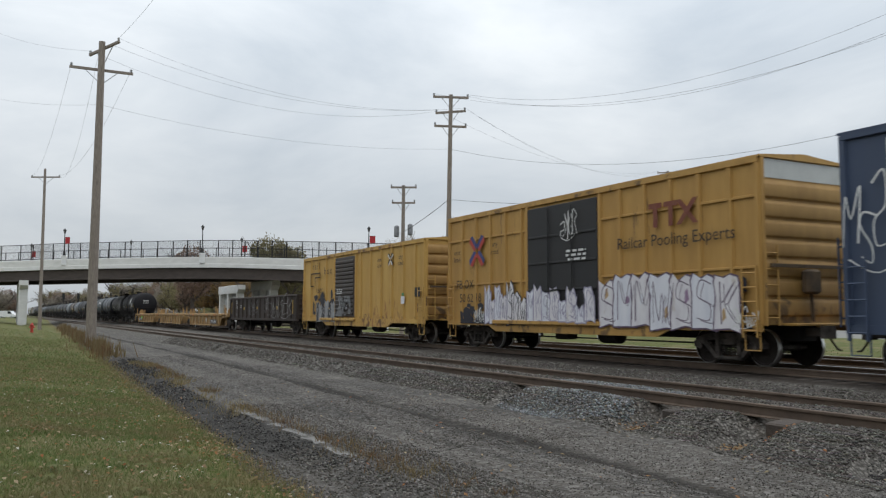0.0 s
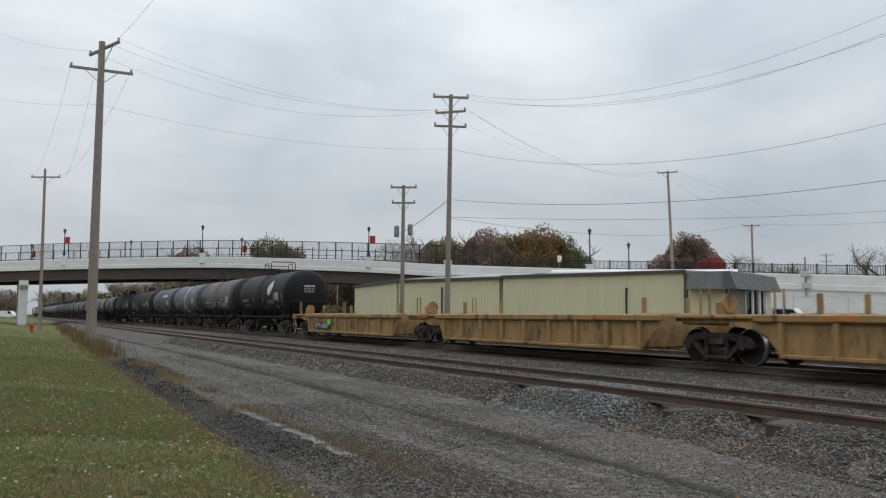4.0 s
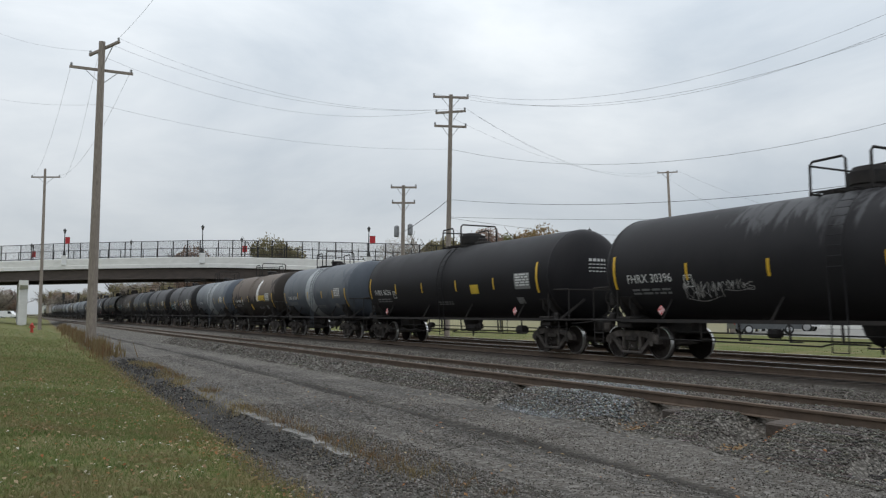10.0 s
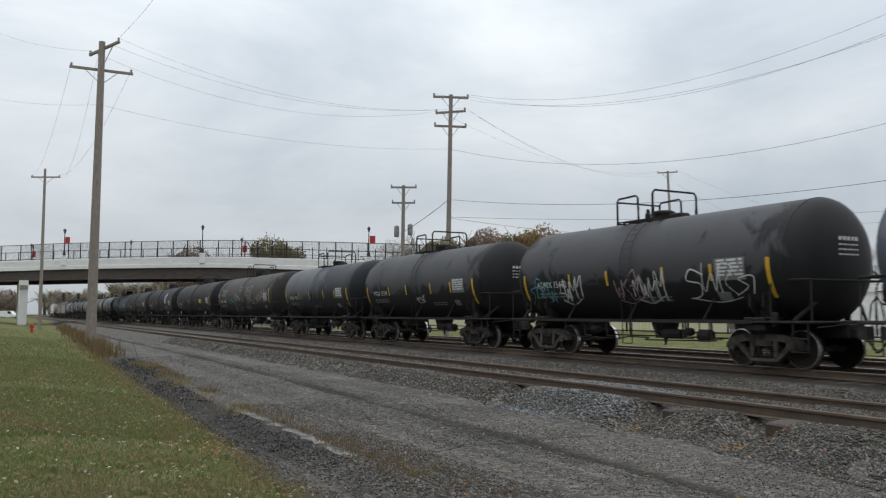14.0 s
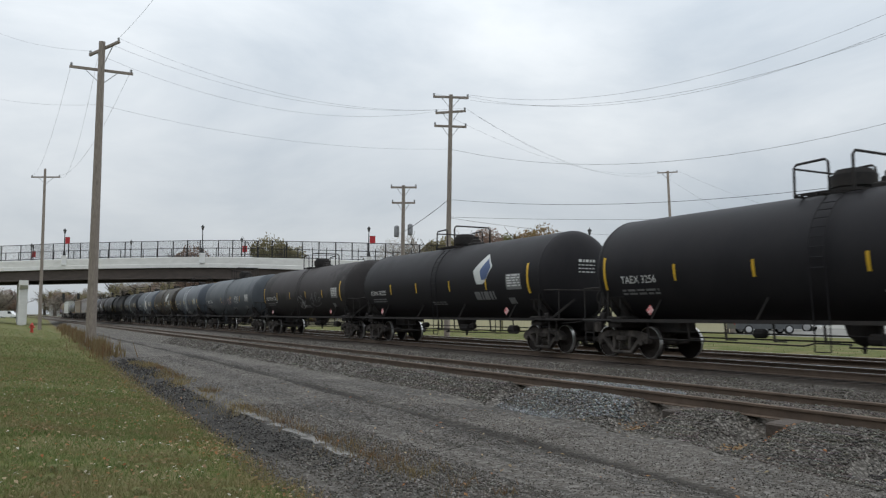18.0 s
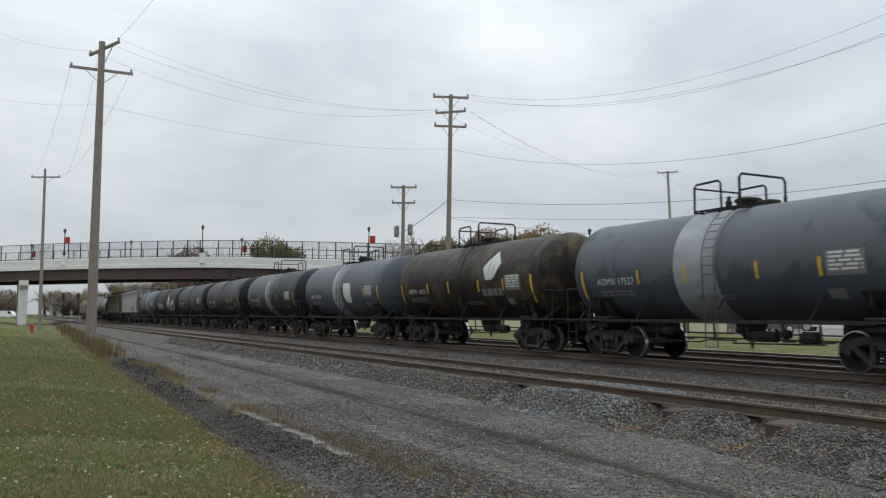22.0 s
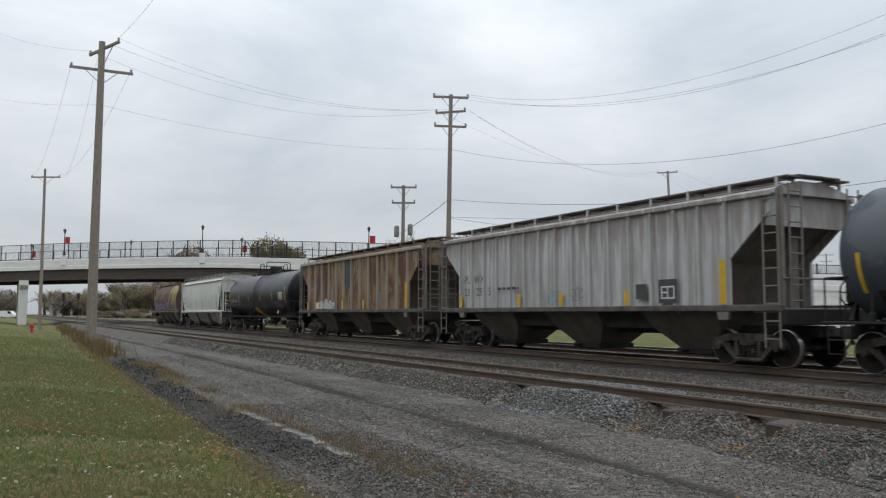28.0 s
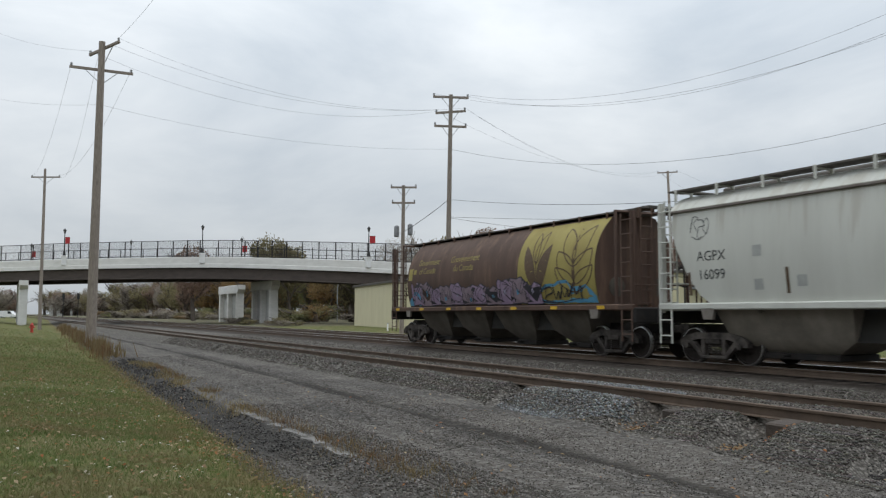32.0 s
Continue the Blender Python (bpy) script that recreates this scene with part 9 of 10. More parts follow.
for i in range(9):
    x = RB.uniform(-12, -6.8)
    y = RB.uniform(0.4, 1.9)
    weed = Shape()
    for k in range(9):
        a = k * 0.7 + RB.uniform(0, 0.3)
        ln = RB.uniform(0.05, 0.11)
        weed.add([(0, 0, 0.01), (math.cos(a + 0.3) * ln * 0.5, math.sin(a + 0.3) * ln * 0.5, 0.035), (math.cos(a) * ln, math.sin(a) * ln, 0.02), (math.cos(a - 0.3) * ln * 0.5, math.sin(a - 0.3) * ln * 0.5, 0.035)], [(0, 1, 2, 3)])
    ob = put("broadleaf_weed", weed, M_LEAF["green"])
    ob.matrix_basis = pose(x, y, ground_z(x, y) + 0.02)
    tagged(ob, "low green broadleaf weed in the lawn", "weed", "weeds in the lawn")
stub = put("tie_end", Shape().box(-0.16, 0.16, -0.30, 0.12, -0.18, 0.02, 0.02), M_TIE)
stub.matrix_basis = pose(-7.15, 8.80, -0.07, 4, 0, 3)
tagged(stub, "exposed grey end of a wooden tie", "tie end")


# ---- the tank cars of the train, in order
def tank_paint(name, base, dark, rough=0.45, amount=0.6, spots=None, at=0.62, spill=None, dust_skylight=None, spec=0.16):
    """Tank paint. spill = (x0, x1, colour): pale runs from the manway; the coat, (colour, x0, x1, strength): a ragged,
    dusty paling of the shell's back that also holds painted sky light.
    """
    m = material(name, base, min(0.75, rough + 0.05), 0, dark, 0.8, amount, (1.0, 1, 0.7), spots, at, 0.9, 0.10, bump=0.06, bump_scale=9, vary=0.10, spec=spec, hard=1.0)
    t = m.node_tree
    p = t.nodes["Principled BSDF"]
    if dust_skylight:
        runs(t, p, dust_skylight[1], dust_skylight[2], 2.0, 2.85, dust_skylight[0], (0.9, 1.0, 0.8), 0.32, dust_skylight[3])
    if spill:
        runs(t, p, spill[0], spill[1], 2.6, 3.8, spill[2], (3.6, 1.0, 0.45), 0.42)
    return m


P_BLACK = tank_paint("black_tank_paint", (0.0160, 0.0154, 0.0174), (0.0294, 0.0275, 0.0284), 0.46, 0.6, spec=0.09)
P_GLOSS = tank_paint("glossy_black_tank_paint", (0.0085, 0.0096, 0.0118), (0.016, 0.0175, 0.020), 0.26, 0.6)
P_STREAK = tank_paint("streaked_black_tank_paint", (0.0190, 0.0183, 0.0200), (0.031, 0.0295, 0.0305), 0.46, 0.6, spill=(-4.2, 1.8, (0.078, 0.078, 0.082)), spec=0.09)
# dusty upper shells, with the light from overhead put into the same pale colour
P_SOOT = tank_paint("sooty_purple_brown_tank_paint", (0.024, 0.022, 0.022), (0.036, 0.032, 0.031), 0.6, 0.8, dust_skylight=((0.056, 0.050, 0.050), -8.4, 8.4, 0.8))
P_BROWN = tank_paint("dusty_brown_tank_paint", (0.027, 0.023, 0.021), (0.042, 0.035, 0.030), 0.65, 0.8, dust_skylight=((0.150, 0.122, 0.104), -6.4, 6.4, 0.85))
P_ASH = tank_paint("ashen_tank_paint", (0.028, 0.026, 0.0255), (0.045, 0.041, 0.039), 0.62, 0.8, dust_skylight=((0.088, 0.080, 0.076), -8.6, 8.6, 0.8))
P_WARM = tank_paint("dusty_black_tank_paint", (0.022, 0.021, 0.022), (0.036, 0.033, 0.033), 0.50, 0.8, dust_skylight=((0.118, 0.108, 0.107), -5.9, 5.7, 0.9))
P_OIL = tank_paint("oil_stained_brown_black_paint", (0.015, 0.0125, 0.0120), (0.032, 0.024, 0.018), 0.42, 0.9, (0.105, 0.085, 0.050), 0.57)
P_DUSK = tank_paint("dull_charcoal_tank_paint", (0.016, 0.0155, 0.0165), (0.026, 0.025, 0.026), 0.50, 0.8, dust_skylight=((0.072, 0.071, 0.075), -6.6, 6.4, 0.85))
P_CHAR = tank_paint("slate_tank_paint", (0.018, 0.020, 0.024), (0.028, 0.031, 0.036), 0.40, 0.7, dust_skylight=((0.085, 0.090, 0.096), -7.4, 2.4, 0.85))
P_GREY = tank_paint("blue_grey_tank_paint", (0.080, 0.092, 0.110), (0.054, 0.061, 0.072), 0.45, 0.8, dust_skylight=((0.128, 0.137, 0.148), -6.4, 6.2, 0.6))
P_GREY2 = tank_paint("pale_blue_grey_tank_paint", (0.085, 0.098, 0.118), (0.058, 0.067, 0.080), 0.45, 0.8, dust_skylight=((0.150, 0.160, 0.168), -6.4, 5.6, 0.7))
P_GREY3 = tank_paint("green_tinged_grey_tank_paint", (0.077, 0.086, 0.096), (0.050, 0.056, 0.063), 0.5, 0.8, dust_skylight=((0.114, 0.123, 0.130), -8.4, 8.2, 0.5))
P_TEAL = tank_paint("green_grey_tank_paint", (0.062, 0.074, 0.077), (0.036, 0.044, 0.047), 0.45, 0.7, dust_skylight=((0.098, 0.108, 0.108), -6.2, 6.0, 0.5))
P_BAND = material("pale_stained_band_paint", (0.32, 0.34, 0.35), 0.6, 0, (0.20, 0.215, 0.225), 1.5, 0.9, (0.6, 1, 2.5), bump=0.06)
P_CARD = material("dull_stencil_panel", (0.21, 0.21, 0.205), 0.7, 0, (0.11, 0.11, 0.11), 9.0, 0.9, (1, 1, 3), bump=0)
P_LEAF = material("white_leaf_emblem", (0.58, 0.59, 0.57), 0.6, 0, (0.40, 0.42, 0.40), 3, 0.6, bump=0)
P_LEAFBLUE = material("blue_leaf_emblem", (0.06, 0.10, 0.22), 0.6, 0, bump=0)
P_PLACARD = material("yellow_notice", (0.62, 0.42, 0.03), 0.6, 0, bump=0)
P_PLRED = material("red_white_placard", (0.55, 0.055, 0.05), 0.6, 0, (0.70, 0.62, 0.62), 12, 0.8, bump=0, hard=3.0)


def emblem(car, x, z, w, h, r, zc, mat, outline=None, label="pale leaf emblem"):
    """A leaf or shield emblem laid on the tank's side."""
    pts = outline or ((-0.5, 0.02), (0.08, 0.55), (0.5, 0.12), (0.14, -0.42), (-0.26, -0.5))
    s = Shape()
    rows = 10
    zs = [z + h * (-0.55 + 1.1 * i / rows) for i in range(rows + 1)]
    poly = [(x + a * w, z + b * h) for a, b in pts]
    pairs = []
    for zz in zs:
        hits = []
        for (ax, az), (bx, bz) in zip(poly, poly[1:] + poly[:1]):
            if (az - zz) * (bz - zz) <= 0 and abs(az - bz) > 1e-9:
                hits.append(ax + (bx - ax) * (zz - az) / (bz - az))
        if len(hits) >= 2:
            pairs.append(((min(hits), 0, zz), (max(hits), 0, zz)))
    part("emblem", on_tank(s.strip(pairs).mesh("emblem", 0), r, zc, 0.009), mat, car, label)


S_STRIPES = ((-5.13, -0.85, 0.0, 0.10), (-2.65, -0.45, -0.05, 0.09), (-0.85, -0.45, -0.02, 0.09), (1.48, -0.45, -0.02, 0.09), (3.2, -0.45, -0.02, 0.09), (4.97, -0.90, 0.05, 0.12))
L_STRIPES = ((-7.2, -0.60, 0.35, 0.10), (-4.35, -0.42, 0.02, 0.09), (-1.75, -0.42, 0.0, 0.09), (1.2, -0.42, 0.0, 0.09), (4.0, -0.42, 0.0, 0.09), (6.75, -0.60, 0.42, 0.12))


def standard(kind, text=None, faint=False, card=True, seed=1, size=None, stripes=True):
    """The usual markings: number at the rear, data block at the front, small lines below."""
    def marks(car, half, r, zc):
        rear = -half + (1.72 if kind == "short" else 1.60)
        mat = M_FAINT if faint else M_STENCIL
        if text:
            tank_text(car, text, (size or 0.34) * 0.84, rear, zc - 0.44, r, zc, mat)
            tank_bars(car, rear - 0.75, rear + 0.75, zc - 0.66, 2, r, zc, M_FAINT, 0.055, seed)
            tank_bars(car, -0.6 + seed % 3, 0.6 + seed % 3, zc - 0.85, 2, r, zc, M_FAINT, 0.045, seed + 1)
        if card:
            x = half - 1.55
            tank_panel(car, x, zc - 0.45, 0.95, 0.55, r, zc, P_CARD, "faded data panel")
            tank_bars(car, x - 0.4, x + 0.42, zc + 0.02, 5, r, zc, M_STENCIL if not faint else M_FAINT, 0.05, seed + 2)
            tank_panel(car, x - 0.35, zc - 0.95, 0.42, 0.22, r, zc, P_CARD, "small data plate")
        # number on the head that faces the camera
        s = Shape()
        rnd = random.Random(seed)
        for i in range(4):
            y = -0.34
            while y < 0.34:
                e = min(y + rnd.uniform(0.06, 0.14), 0.34)
                z = zc + 0.42 - i * 0.115
                hgt = 0.09 if i == 0 else 0.035
                s.add([(half + 0.645, y, z), (half + 0.645, e, z), (half + 0.645, e, z + hgt), (half + 0.645, y, z + hgt)], [(0, 1, 2, 3)])
                y = e + 0.05
        part("head_stencil", s.mesh("head_stencil", 0), mat, car, "small white stencil lines on the head", kind="stuff")
    return marks


SH, LO = TANKS["short"], TANKS["long"]
SB, LB = (SH[1], SH[2]), (LO[1], LO[2])

t1 = tank_car("short", 121.85, "black tank car with a white leaf emblem and faded side letters", P_BLACK, marks=standard("short", "ADMX 19172", seed=1), stripes=((4.9, -0.85, 0.05, 0.1), (0.6, -0.5, -0.05, 0.08), (3.1, -0.5, -0.05, 0.08), (-1.6, -0.5, -0.05, 0.08)))
emblem(t1, 2.25, SB[1] + 0.38, 1.15, 1.0, *SB, P_LEAF)
for off in (-0.16, 0.16):
    emblem(t1, 2.25 + off, SB[1] + 0.38 - off * 0.6, 0.07, 0.62, SB[0] + 0.003, SB[1], P_DUSK, ((-0.6, -0.5), (-0.1, 0.1), (0.6, 0.5), (0.3, 0.0)), label="dark vein of the leaf emblem")
tank_bars(t1, 1.6, 3.0, SB[1] - 0.62, 1, *SB, M_FAINT, 0.26, 4)
t2 = tank_car("short", 135.05, "black tank car with a dusty, sky-paled top and white scrawled spray paint", P_WARM, marks=standard("short", "ADMX 16755", seed=2), stripes=((4.95, -0.85, -0.35, 0.1),))
tag(t2, -3.6, -0.1, SB[1] - 0.75, SB[1] - 0.1, 0, M_STENCIL, 102, SB, 0.05, 9)
tag(t2, 0.6, 4.0, SB[1] - 0.75, SB[1] - 0.2, 0, M_STENCIL, 103, SB, 0.05, 8)
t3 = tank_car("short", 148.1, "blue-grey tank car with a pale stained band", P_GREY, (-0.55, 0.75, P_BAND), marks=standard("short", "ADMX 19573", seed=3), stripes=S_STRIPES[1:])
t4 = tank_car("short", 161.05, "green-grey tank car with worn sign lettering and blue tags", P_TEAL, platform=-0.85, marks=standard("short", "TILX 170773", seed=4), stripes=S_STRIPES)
tank_panel(t4, 2.0, SB[1] + 0.40, 3.0, 0.42, *SB, P_BLACK, "black name panel")
tank_bars(t4, 0.65, 3.35, SB[1] + 0.47, 1, *SB, M_STENCIL, 0.26, 9)
tag(t4, -5.0, -4.4, SB[1] - 0.72, SB[1] - 0.42, 0, M_TEAL, 104, SB, 0.04, 3)
tag(t4, -2.3, -1.45, SB[1] - 0.62, SB[1] - 0.32, 0, M_TEAL, 105, SB, 0.04, 3)
tag(t4, -0.75, 1.4, SB[1] - 0.62, SB[1] - 0.25, 0, M_TEAL, 108, SB, 0.04, 9)
tank_bars(t4, -0.8, 2.4, SB[1] - 0.9, 3, *SB, M_FAINT, 0.06, 7)
t5 = tank_car("long", 176.6, "black tank car with a valve dome and pale rain streaks", P_STREAK, dome=True, marks=standard("long", "FHRX 30396", seed=5, size=0.4), stripes=L_STRIPES)
tank_panel(t5, 3.45, LB[1] - 0.42, 0.72, 0.34, *LB, P_PLACARD, "yellow notice panel")
tag(t5, -4.6, -3.35, LB[1] - 0.95, LB[1] - 0.42, 0, M_GPALE2, 106, LB, 0.035, 6)
tag(t5, -3.25, -2.3, LB[1] - 0.72, LB[1] - 0.45, 0, M_GPALE2, 206, LB, 0.025, 6)
t6 = tank_car("long", 194.5, "plain black tank car with a valve dome", P_BLACK, dome=True, marks=standard("long", "FHRX 30256", seed=6, size=0.4), stripes=L_STRIPES)
tank_panel(t6, 2.6, LB[1] - 0.55, 0.6, 0.34, *LB, P_PLACARD, "yellow notice panel")
t7 = tank_car("short", 210.15, "blue-grey tank car with a pale band at the ladder", P_GREY, (-1.2, 0.15, P_BAND), marks=standard("short", "SYRX 200260", seed=7), stripes=S_STRIPES)
t8 = tank_car("short", 223.15, "dusty brown-grey tank car with a white wolf-head emblem", P_BROWN, marks=standard("short", "GATX 73603", seed=8), stripes=S_STRIPES)
emblem(t8, 1.6, SB[1] + 0.25, 0.75, 1.5, *SB, M_STENCIL, ((-0.5, -0.5), (-0.35, 0.1), (-0.1, 0.55), (0.05, 0.25), (0.5, 0.5), (0.3, 0.0), (0.45, -0.5)), "white animal-head emblem")
tank_bars(t8, 1.7, 3.2, SB[1] - 0.38, 1, *SB, P_PLACARD, 0.34, 11)
tank_panel(t8, -0.3, SB[1] - 1.0, 0.35, 0.4, *SB, M_YELLOW, "yellow patch")
t9 = tank_car("short", 236.25, "blue-grey tank car with a broad pale band", P_GREY2, (-1.1, 0.9, P_BAND), marks=standard("short", "ADMX 19405", seed=9), stripes=S_STRIPES[3:])
tag(t9, 1.0, 2.2, SB[1] - 0.75, SB[1] - 0.2, 0, M_FAINT, 107, SB, 0.04, 4)
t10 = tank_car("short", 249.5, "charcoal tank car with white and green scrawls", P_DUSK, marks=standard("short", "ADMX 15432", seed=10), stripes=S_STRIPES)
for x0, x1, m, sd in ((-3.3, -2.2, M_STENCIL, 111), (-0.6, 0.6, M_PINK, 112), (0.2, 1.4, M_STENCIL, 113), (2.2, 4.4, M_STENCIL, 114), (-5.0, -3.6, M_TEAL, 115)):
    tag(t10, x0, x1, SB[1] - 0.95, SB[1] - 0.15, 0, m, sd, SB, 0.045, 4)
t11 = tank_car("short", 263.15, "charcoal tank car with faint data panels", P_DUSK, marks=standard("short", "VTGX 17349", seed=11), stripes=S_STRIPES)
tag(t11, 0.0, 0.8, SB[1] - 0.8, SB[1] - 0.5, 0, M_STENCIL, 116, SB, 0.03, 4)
t12 = tank_car("short", 276.05, "slate grey tank car with a dusty, sky-paled top", P_CHAR, marks=standard("short", "VTGX 17257", seed=12), stripes=S_STRIPES)
t13 = tank_car("long", 291.7, "ashen grey tank car covered with white tags", P_ASH, dome=True, marks=standard("long", "NATX 35268", seed=13, size=0.4), stripes=L_STRIPES[4:] + ((-7.2, -0.6, -0.2, 0.1), (2.1, -0.5, 0.0, 0.1)))
for x0, x1, z0, z1, m, sd in ((-7.3, -6.9, -0.1, 0.3, M_STENCIL, 121), (-6.2, -4.8, 0.05, 0.5, M_STENCIL, 122), (-4.3, -2.3, -0.5, -0.05, M_TEAL, 123), (-2.1, -0.9, -0.3, 0.2, M_STENCIL, 124), (-0.9, 0.1, -0.5, -0.1, M_STENCIL, 125),
                              (-0.9, 0.1, 0.3, 0.8, M_STENCIL, 126), (0.8, 2.4, 0.0, 0.65, M_STENCIL, 127), (1.0, 1.8, -0.6, 0.0, M_FAINT, 128), (2.3, 4.2, -0.6, -0.15, M_STENCIL, 129), (4.2, 4.9, -0.5, 0.1, M_STENCIL, 130), (4.8, 6.3, -0.5, 0.3, M_STENCIL, 131), (-3.0, -0.6, -1.1, -0.6, M_STENCIL, 132), (0.6, 1.8, -1.05, -0.55, M_FAINT, 133)):
    tag(t13, x0, x1, LB[1] + z0, LB[1] + z1, 0, M_GPALE2 if m is M_STENCIL else m, sd, LB, 0.04, 5)
t14 = tank_car("long", 309.4, "black tank car with a valve dome and yellow notice", P_BLACK, dome=True, marks=standard("long", "TAEX 3256", seed=14, size=0.36), stripes=L_STRIPES)
tank_panel(t14, 3.1, LB[1] - 0.36, 0.75, 0.36, *LB, P_PLACARD, "yellow notice panel")
t15 = tank_car("long", 327.4, "dark tank car with a white and blue leaf emblem", P_BLACK, dome=True, marks=standard("long", "ADMX 30220", seed=15, size=0.36), stripes=L_STRIPES[1:])
emblem(t15, 3.75, LB[1] + 0.30, 1.35, 1.15, *LB, P_LEAF)
emblem(t15, 3.95, LB[1] + 0.30, 0.75, 0.8, LB[0] + 0.003, LB[1], P_LEAFBLUE, label="blue half of the leaf emblem")
tank_bars(t15, 3.1, 4.5, LB[1] - 0.78, 1, *LB, M_FAINT, 0.30, 15)
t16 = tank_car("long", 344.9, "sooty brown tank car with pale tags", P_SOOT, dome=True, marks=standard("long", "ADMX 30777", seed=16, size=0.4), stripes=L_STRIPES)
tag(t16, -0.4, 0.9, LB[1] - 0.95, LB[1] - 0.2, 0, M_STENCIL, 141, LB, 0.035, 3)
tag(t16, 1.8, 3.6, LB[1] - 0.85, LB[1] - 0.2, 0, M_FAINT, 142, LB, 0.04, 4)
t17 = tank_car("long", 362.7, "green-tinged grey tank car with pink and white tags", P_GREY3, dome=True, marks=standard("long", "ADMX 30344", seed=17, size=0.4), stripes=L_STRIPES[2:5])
tag(t17, 0.3, 1.5, LB[1] - 0.55, LB[1] + 0.0, 0, M_PINK, 143, LB, 0.05, 3)
tag(t17, 2.4, 3.5, LB[1] - 0.5, LB[1] + 0.1, 0, M_STENCIL, 144, LB, 0.04, 4)
tag(t17, -1.9, -0.1, LB[1] - 0.55, LB[1] - 0.05, 0, M_PINKFADE, 145, LB, 0.05, 4)
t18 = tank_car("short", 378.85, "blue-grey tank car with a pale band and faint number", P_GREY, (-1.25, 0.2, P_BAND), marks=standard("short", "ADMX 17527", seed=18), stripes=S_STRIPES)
t19 = tank_car("short", 391.75, "oil-stained dark tank car with a white leaf emblem", P_OIL, marks=standard("short", "ADMX 16021", seed=19), stripes=S_STRIPES)
emblem(t19, 2.4, SB[1] + 0.42, 1.2, 1.05, *SB, P_LEAF)
for off in (-0.16, 0.16):
    emblem(t19, 2.4 + off, SB[1] + 0.42 - off * 0.6, 0.07, 0.62, SB[0] + 0.003, SB[1], P_DUSK, ((-0.6, -0.5), (-0.1, 0.1), (0.6, 0.5), (0.3, 0.0)), label="dark vein of the leaf emblem")
tank_bars(t19, 1.7, 3.1, SB[1] - 0.62, 1, *SB, M_FAINT, 0.26, 19)
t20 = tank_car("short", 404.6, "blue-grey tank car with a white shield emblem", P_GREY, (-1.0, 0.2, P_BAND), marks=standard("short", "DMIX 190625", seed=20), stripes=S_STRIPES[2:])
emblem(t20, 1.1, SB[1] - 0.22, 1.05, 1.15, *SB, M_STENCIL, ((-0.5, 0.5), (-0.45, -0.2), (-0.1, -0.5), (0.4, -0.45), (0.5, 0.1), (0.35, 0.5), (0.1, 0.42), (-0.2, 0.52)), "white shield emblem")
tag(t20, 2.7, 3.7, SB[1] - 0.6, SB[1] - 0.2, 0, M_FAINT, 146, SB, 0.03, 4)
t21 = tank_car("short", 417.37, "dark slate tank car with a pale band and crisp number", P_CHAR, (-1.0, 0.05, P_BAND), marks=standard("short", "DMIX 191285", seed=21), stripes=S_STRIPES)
t22 = tank_car("short", 430.65, "charcoal tank car with bright yellow strips and a faint tag", P_DUSK, marks=standard("short", "GATX 71726", card=False, seed=22, size=0.40), stripes=S_STRIPES)
tag(t22, 1.7, 3.0, SB[1] - 0.45, SB[1] - 0.05, 0, M_FAINT, 147, SB, 0.05, 6)
tag(t22, 1.8, 2.8, SB[1] - 0.95, SB[1] - 0.6, 0, M_FAINT, 148, SB, 0.045, 5)
tank_panel(t22, 4.0, SB[1] - 0.75, 0.42, 0.28, *SB, P_CARD, "small data plate")
t23 = tank_car("short", 443.35, "charcoal tank car with a pale scribbled tag", P_DUSK, marks=standard("short", "SYRX 200180", seed=23), stripes=S_STRIPES)
tag(t23, 0.4, 1.6, SB[1] - 0.75, SB[1] + 0.15, 0, M_FAINT, 149, SB, 0.07, 4)
t24 = tank_car("short", 456.05, "sooty tank car with bold white painted letters", P_SOOT, marks=standard("short", None, seed=24), stripes=S_STRIPES[:1])
tag(t24, -5.0, -1.6, SB[1] - 0.75, SB[1] - 0.15, 0, M_STENCIL, 150, SB, 0.09, 7)
tag(t24, 0.4, 4.4, SB[1] - 0.95, SB[1] - 0.05, 0, M_STENCIL, 151, SB, 0.10, 6)
emblem(t24, 1.5, SB[1] + 0.25, 0.9, 1.2, *SB, M_STENCIL, ((-0.5, -0.5), (-0.2, 0.1), (0.05, 0.55), (0.15, 0.2), (0.5, 0.0), (0.3, -0.5)), "white animal-head emblem")
t25 = tank_car("short", 469.15, "blue-grey tank car with a pale band beside the ladder", P_GREY, (-0.75, 0.6, P_BAND), marks=standard("short", "DMIX 190177", seed=25), stripes=S_STRIPES)
t26 = tank_car("long", 520.3, "glossy black tank car with a tall valve dome", P_GLOSS, dome=True, marks=standard("long", "GATX 225755", seed=26, size=0.35), stripes=L_STRIPES)
part("yellow_patch", on_tank(Shape().strip([((-1.0 + 0.35 * i / 6, 0, LB[1] - 0.88 - 0.56 * i / 6), (-0.2 + 0.55 * i / 6, 0, LB[1] - 0.88 - 0.56 * i / 6)) for i in range(7)]).mesh("yellow_patch", 0), *LB, 0.009), P_PLACARD, t26, "slanted yellow patch")
tank_bars(t26, 4.4, 5.4, LB[1] - 0.55, 4, *LB, M_FAINT, 0.05, 27)
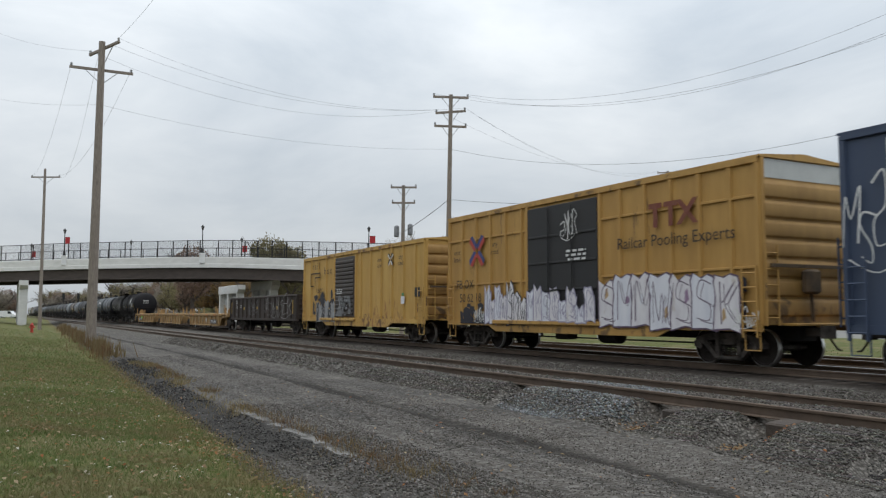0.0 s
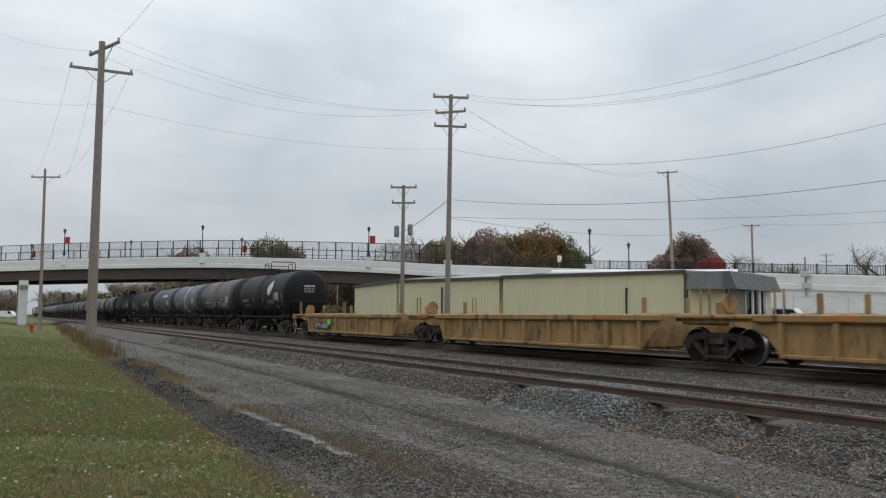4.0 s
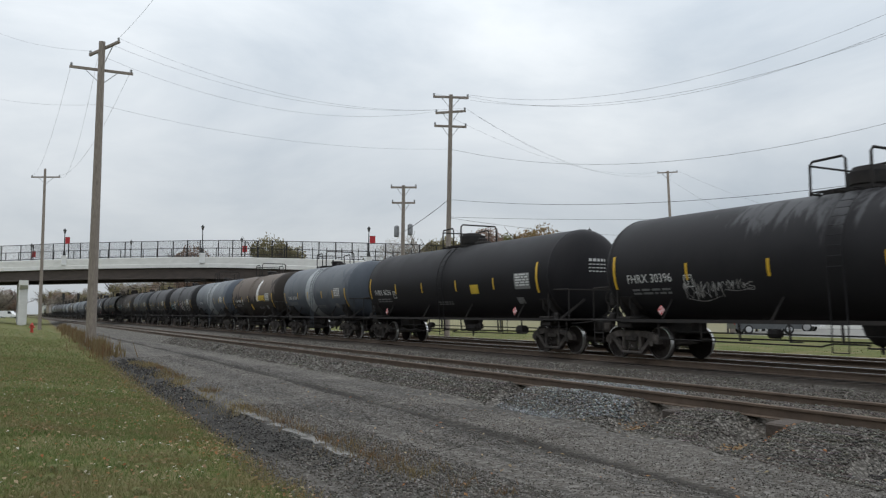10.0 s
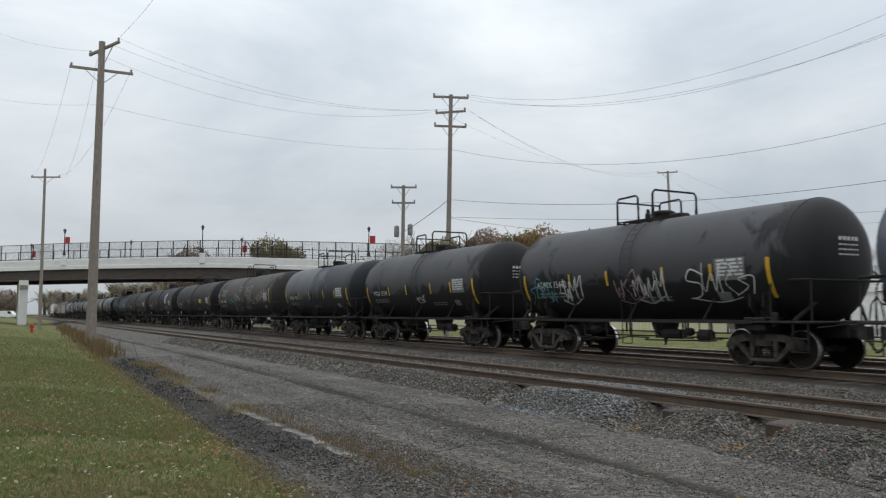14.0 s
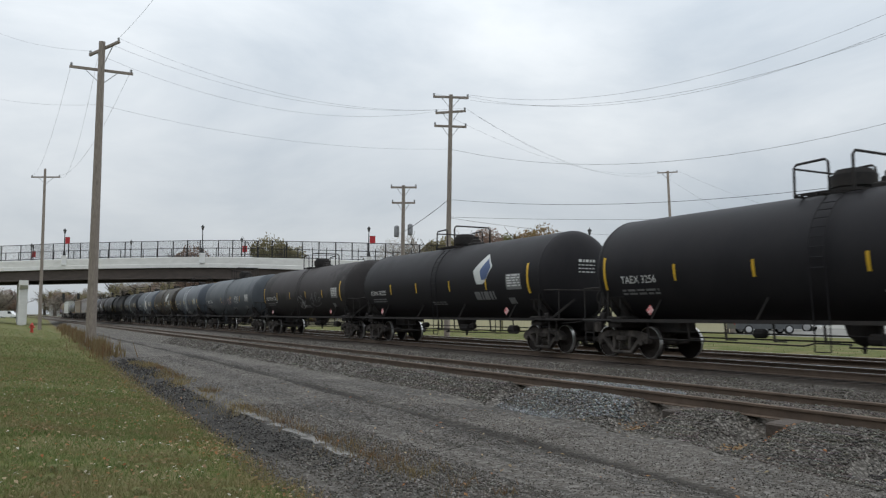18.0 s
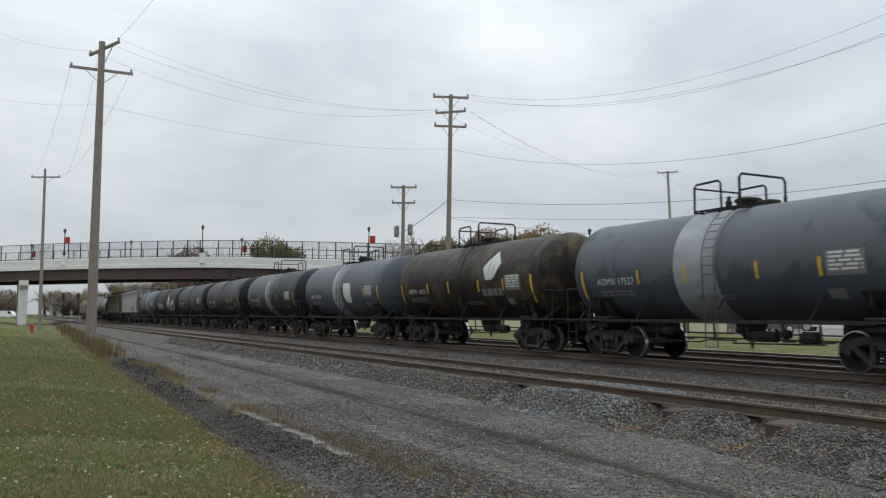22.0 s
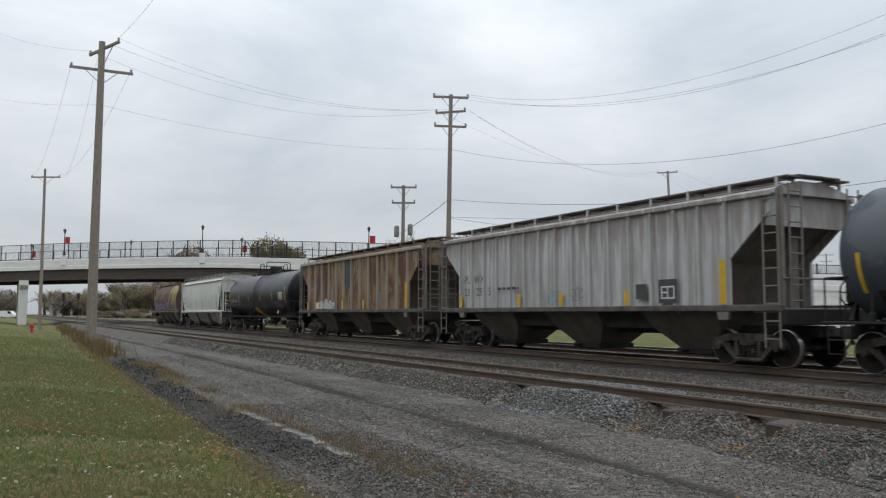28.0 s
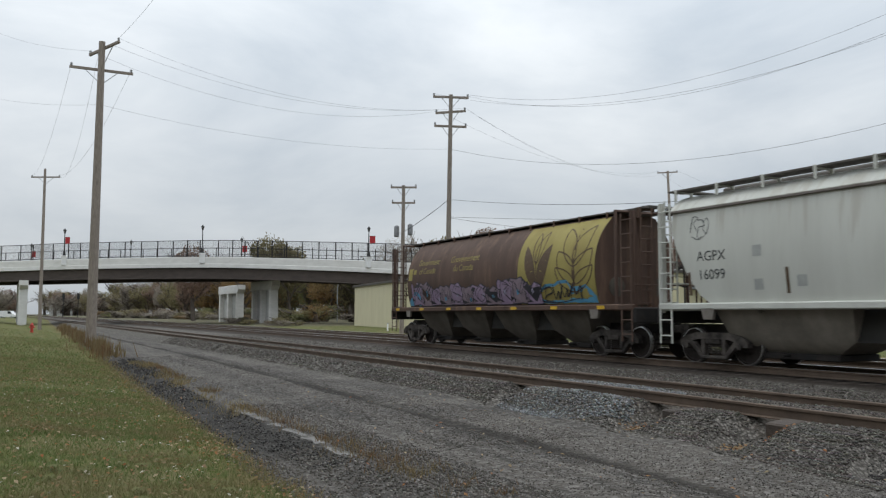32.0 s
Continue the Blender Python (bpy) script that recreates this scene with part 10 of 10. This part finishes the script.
# boxed clearance letter beside some of the numbers
for car, kind, dx, dz in ((t4, SH, 1.08, 0.0), (t5, LO, 1.34, 0.0), (t6, LO, 1.12, 0.0), (t8, SH, 1.12, 0.0), (t16, LO, 1.02, 0.0), (t21, SH, 1.0, -0.16), (t22, SH, 1.16, 0.02), (t26, LO, 1.12, 0.0)):
    half, r, zc = kind[0], kind[1], kind[2]
    x, z, w = -half + 1.72 + dx, zc - 0.44 + dz, 0.15
    s = Shape()
    for a, b, c, d in ((-w, w, -0.16, -0.135), (-w, w, 0.135, 0.16), (-w, -w + 0.025, -0.135, 0.135), (w - 0.025, w, -0.135, 0.135), (-w + 0.06, w - 0.06, 0.07, 0.10)):
        s.add([(a, 0, z + c), (b, 0, z + c), (b, 0, z + d), (a, 0, z + d)], [(0, 1, 2, 3)])
    part("letter_frame", on_tank(s.mesh("letter_frame", 0), r, zc, 0.008), M_STENCIL, car, "white stencilled square", at=pose(x, 0, 0), kind="stuff")
    tank_text(car, "C", 0.17, x, z - 0.03, r, zc)
# hazard placards in holders at the ends
for car, b in ((t5, "long"), (t6, "long"), (t14, "long"), (t15, "long"), (t16, "long"), (t26, "long")):
    for k in (-1, 1) if car is not t26 else (1,):
        part("placard", Shape().prism([(0, -0.14), (0.14, 0), (0, 0.14), (-0.14, 0)], -0.01, 0.01), P_PLRED, car, "red and white diamond placard", at=pose(5.35 * k, -1.47, 1.38))


def distance(t):
    """How far the train has run, in metres."""
    return 16.488 * t + 0.00207 * t * t


def motions():
    start = {}
    for ob in list(scene.objects):
        if ob.get("group") == "freight train" and ob.parent is None:
            start[ob] = -ob.location.x
            walk(ob, [(t, pose(distance(t) - start[ob], MAIN, 0)) for t in (0, 4, 8, 12, 16, 20, 24, 28, 32)])
    # wheels roll while they pass through the stretch before the camera
    for wheel, car, x_car, x_truck in SPIN:
        rows = []
        for i in range(961):
            t = i / 30
            x = distance(t) - start[car] + x_car
            if i in (0, 960) or -75 < x < 6:
                rows.append((t, pose(x_truck, 0, WHEEL_R, 0, math.degrees(max(-75.0, min(6.0, x)) / WHEEL_R) % 360, 0)))
        walk(wheel, rows)


motions()
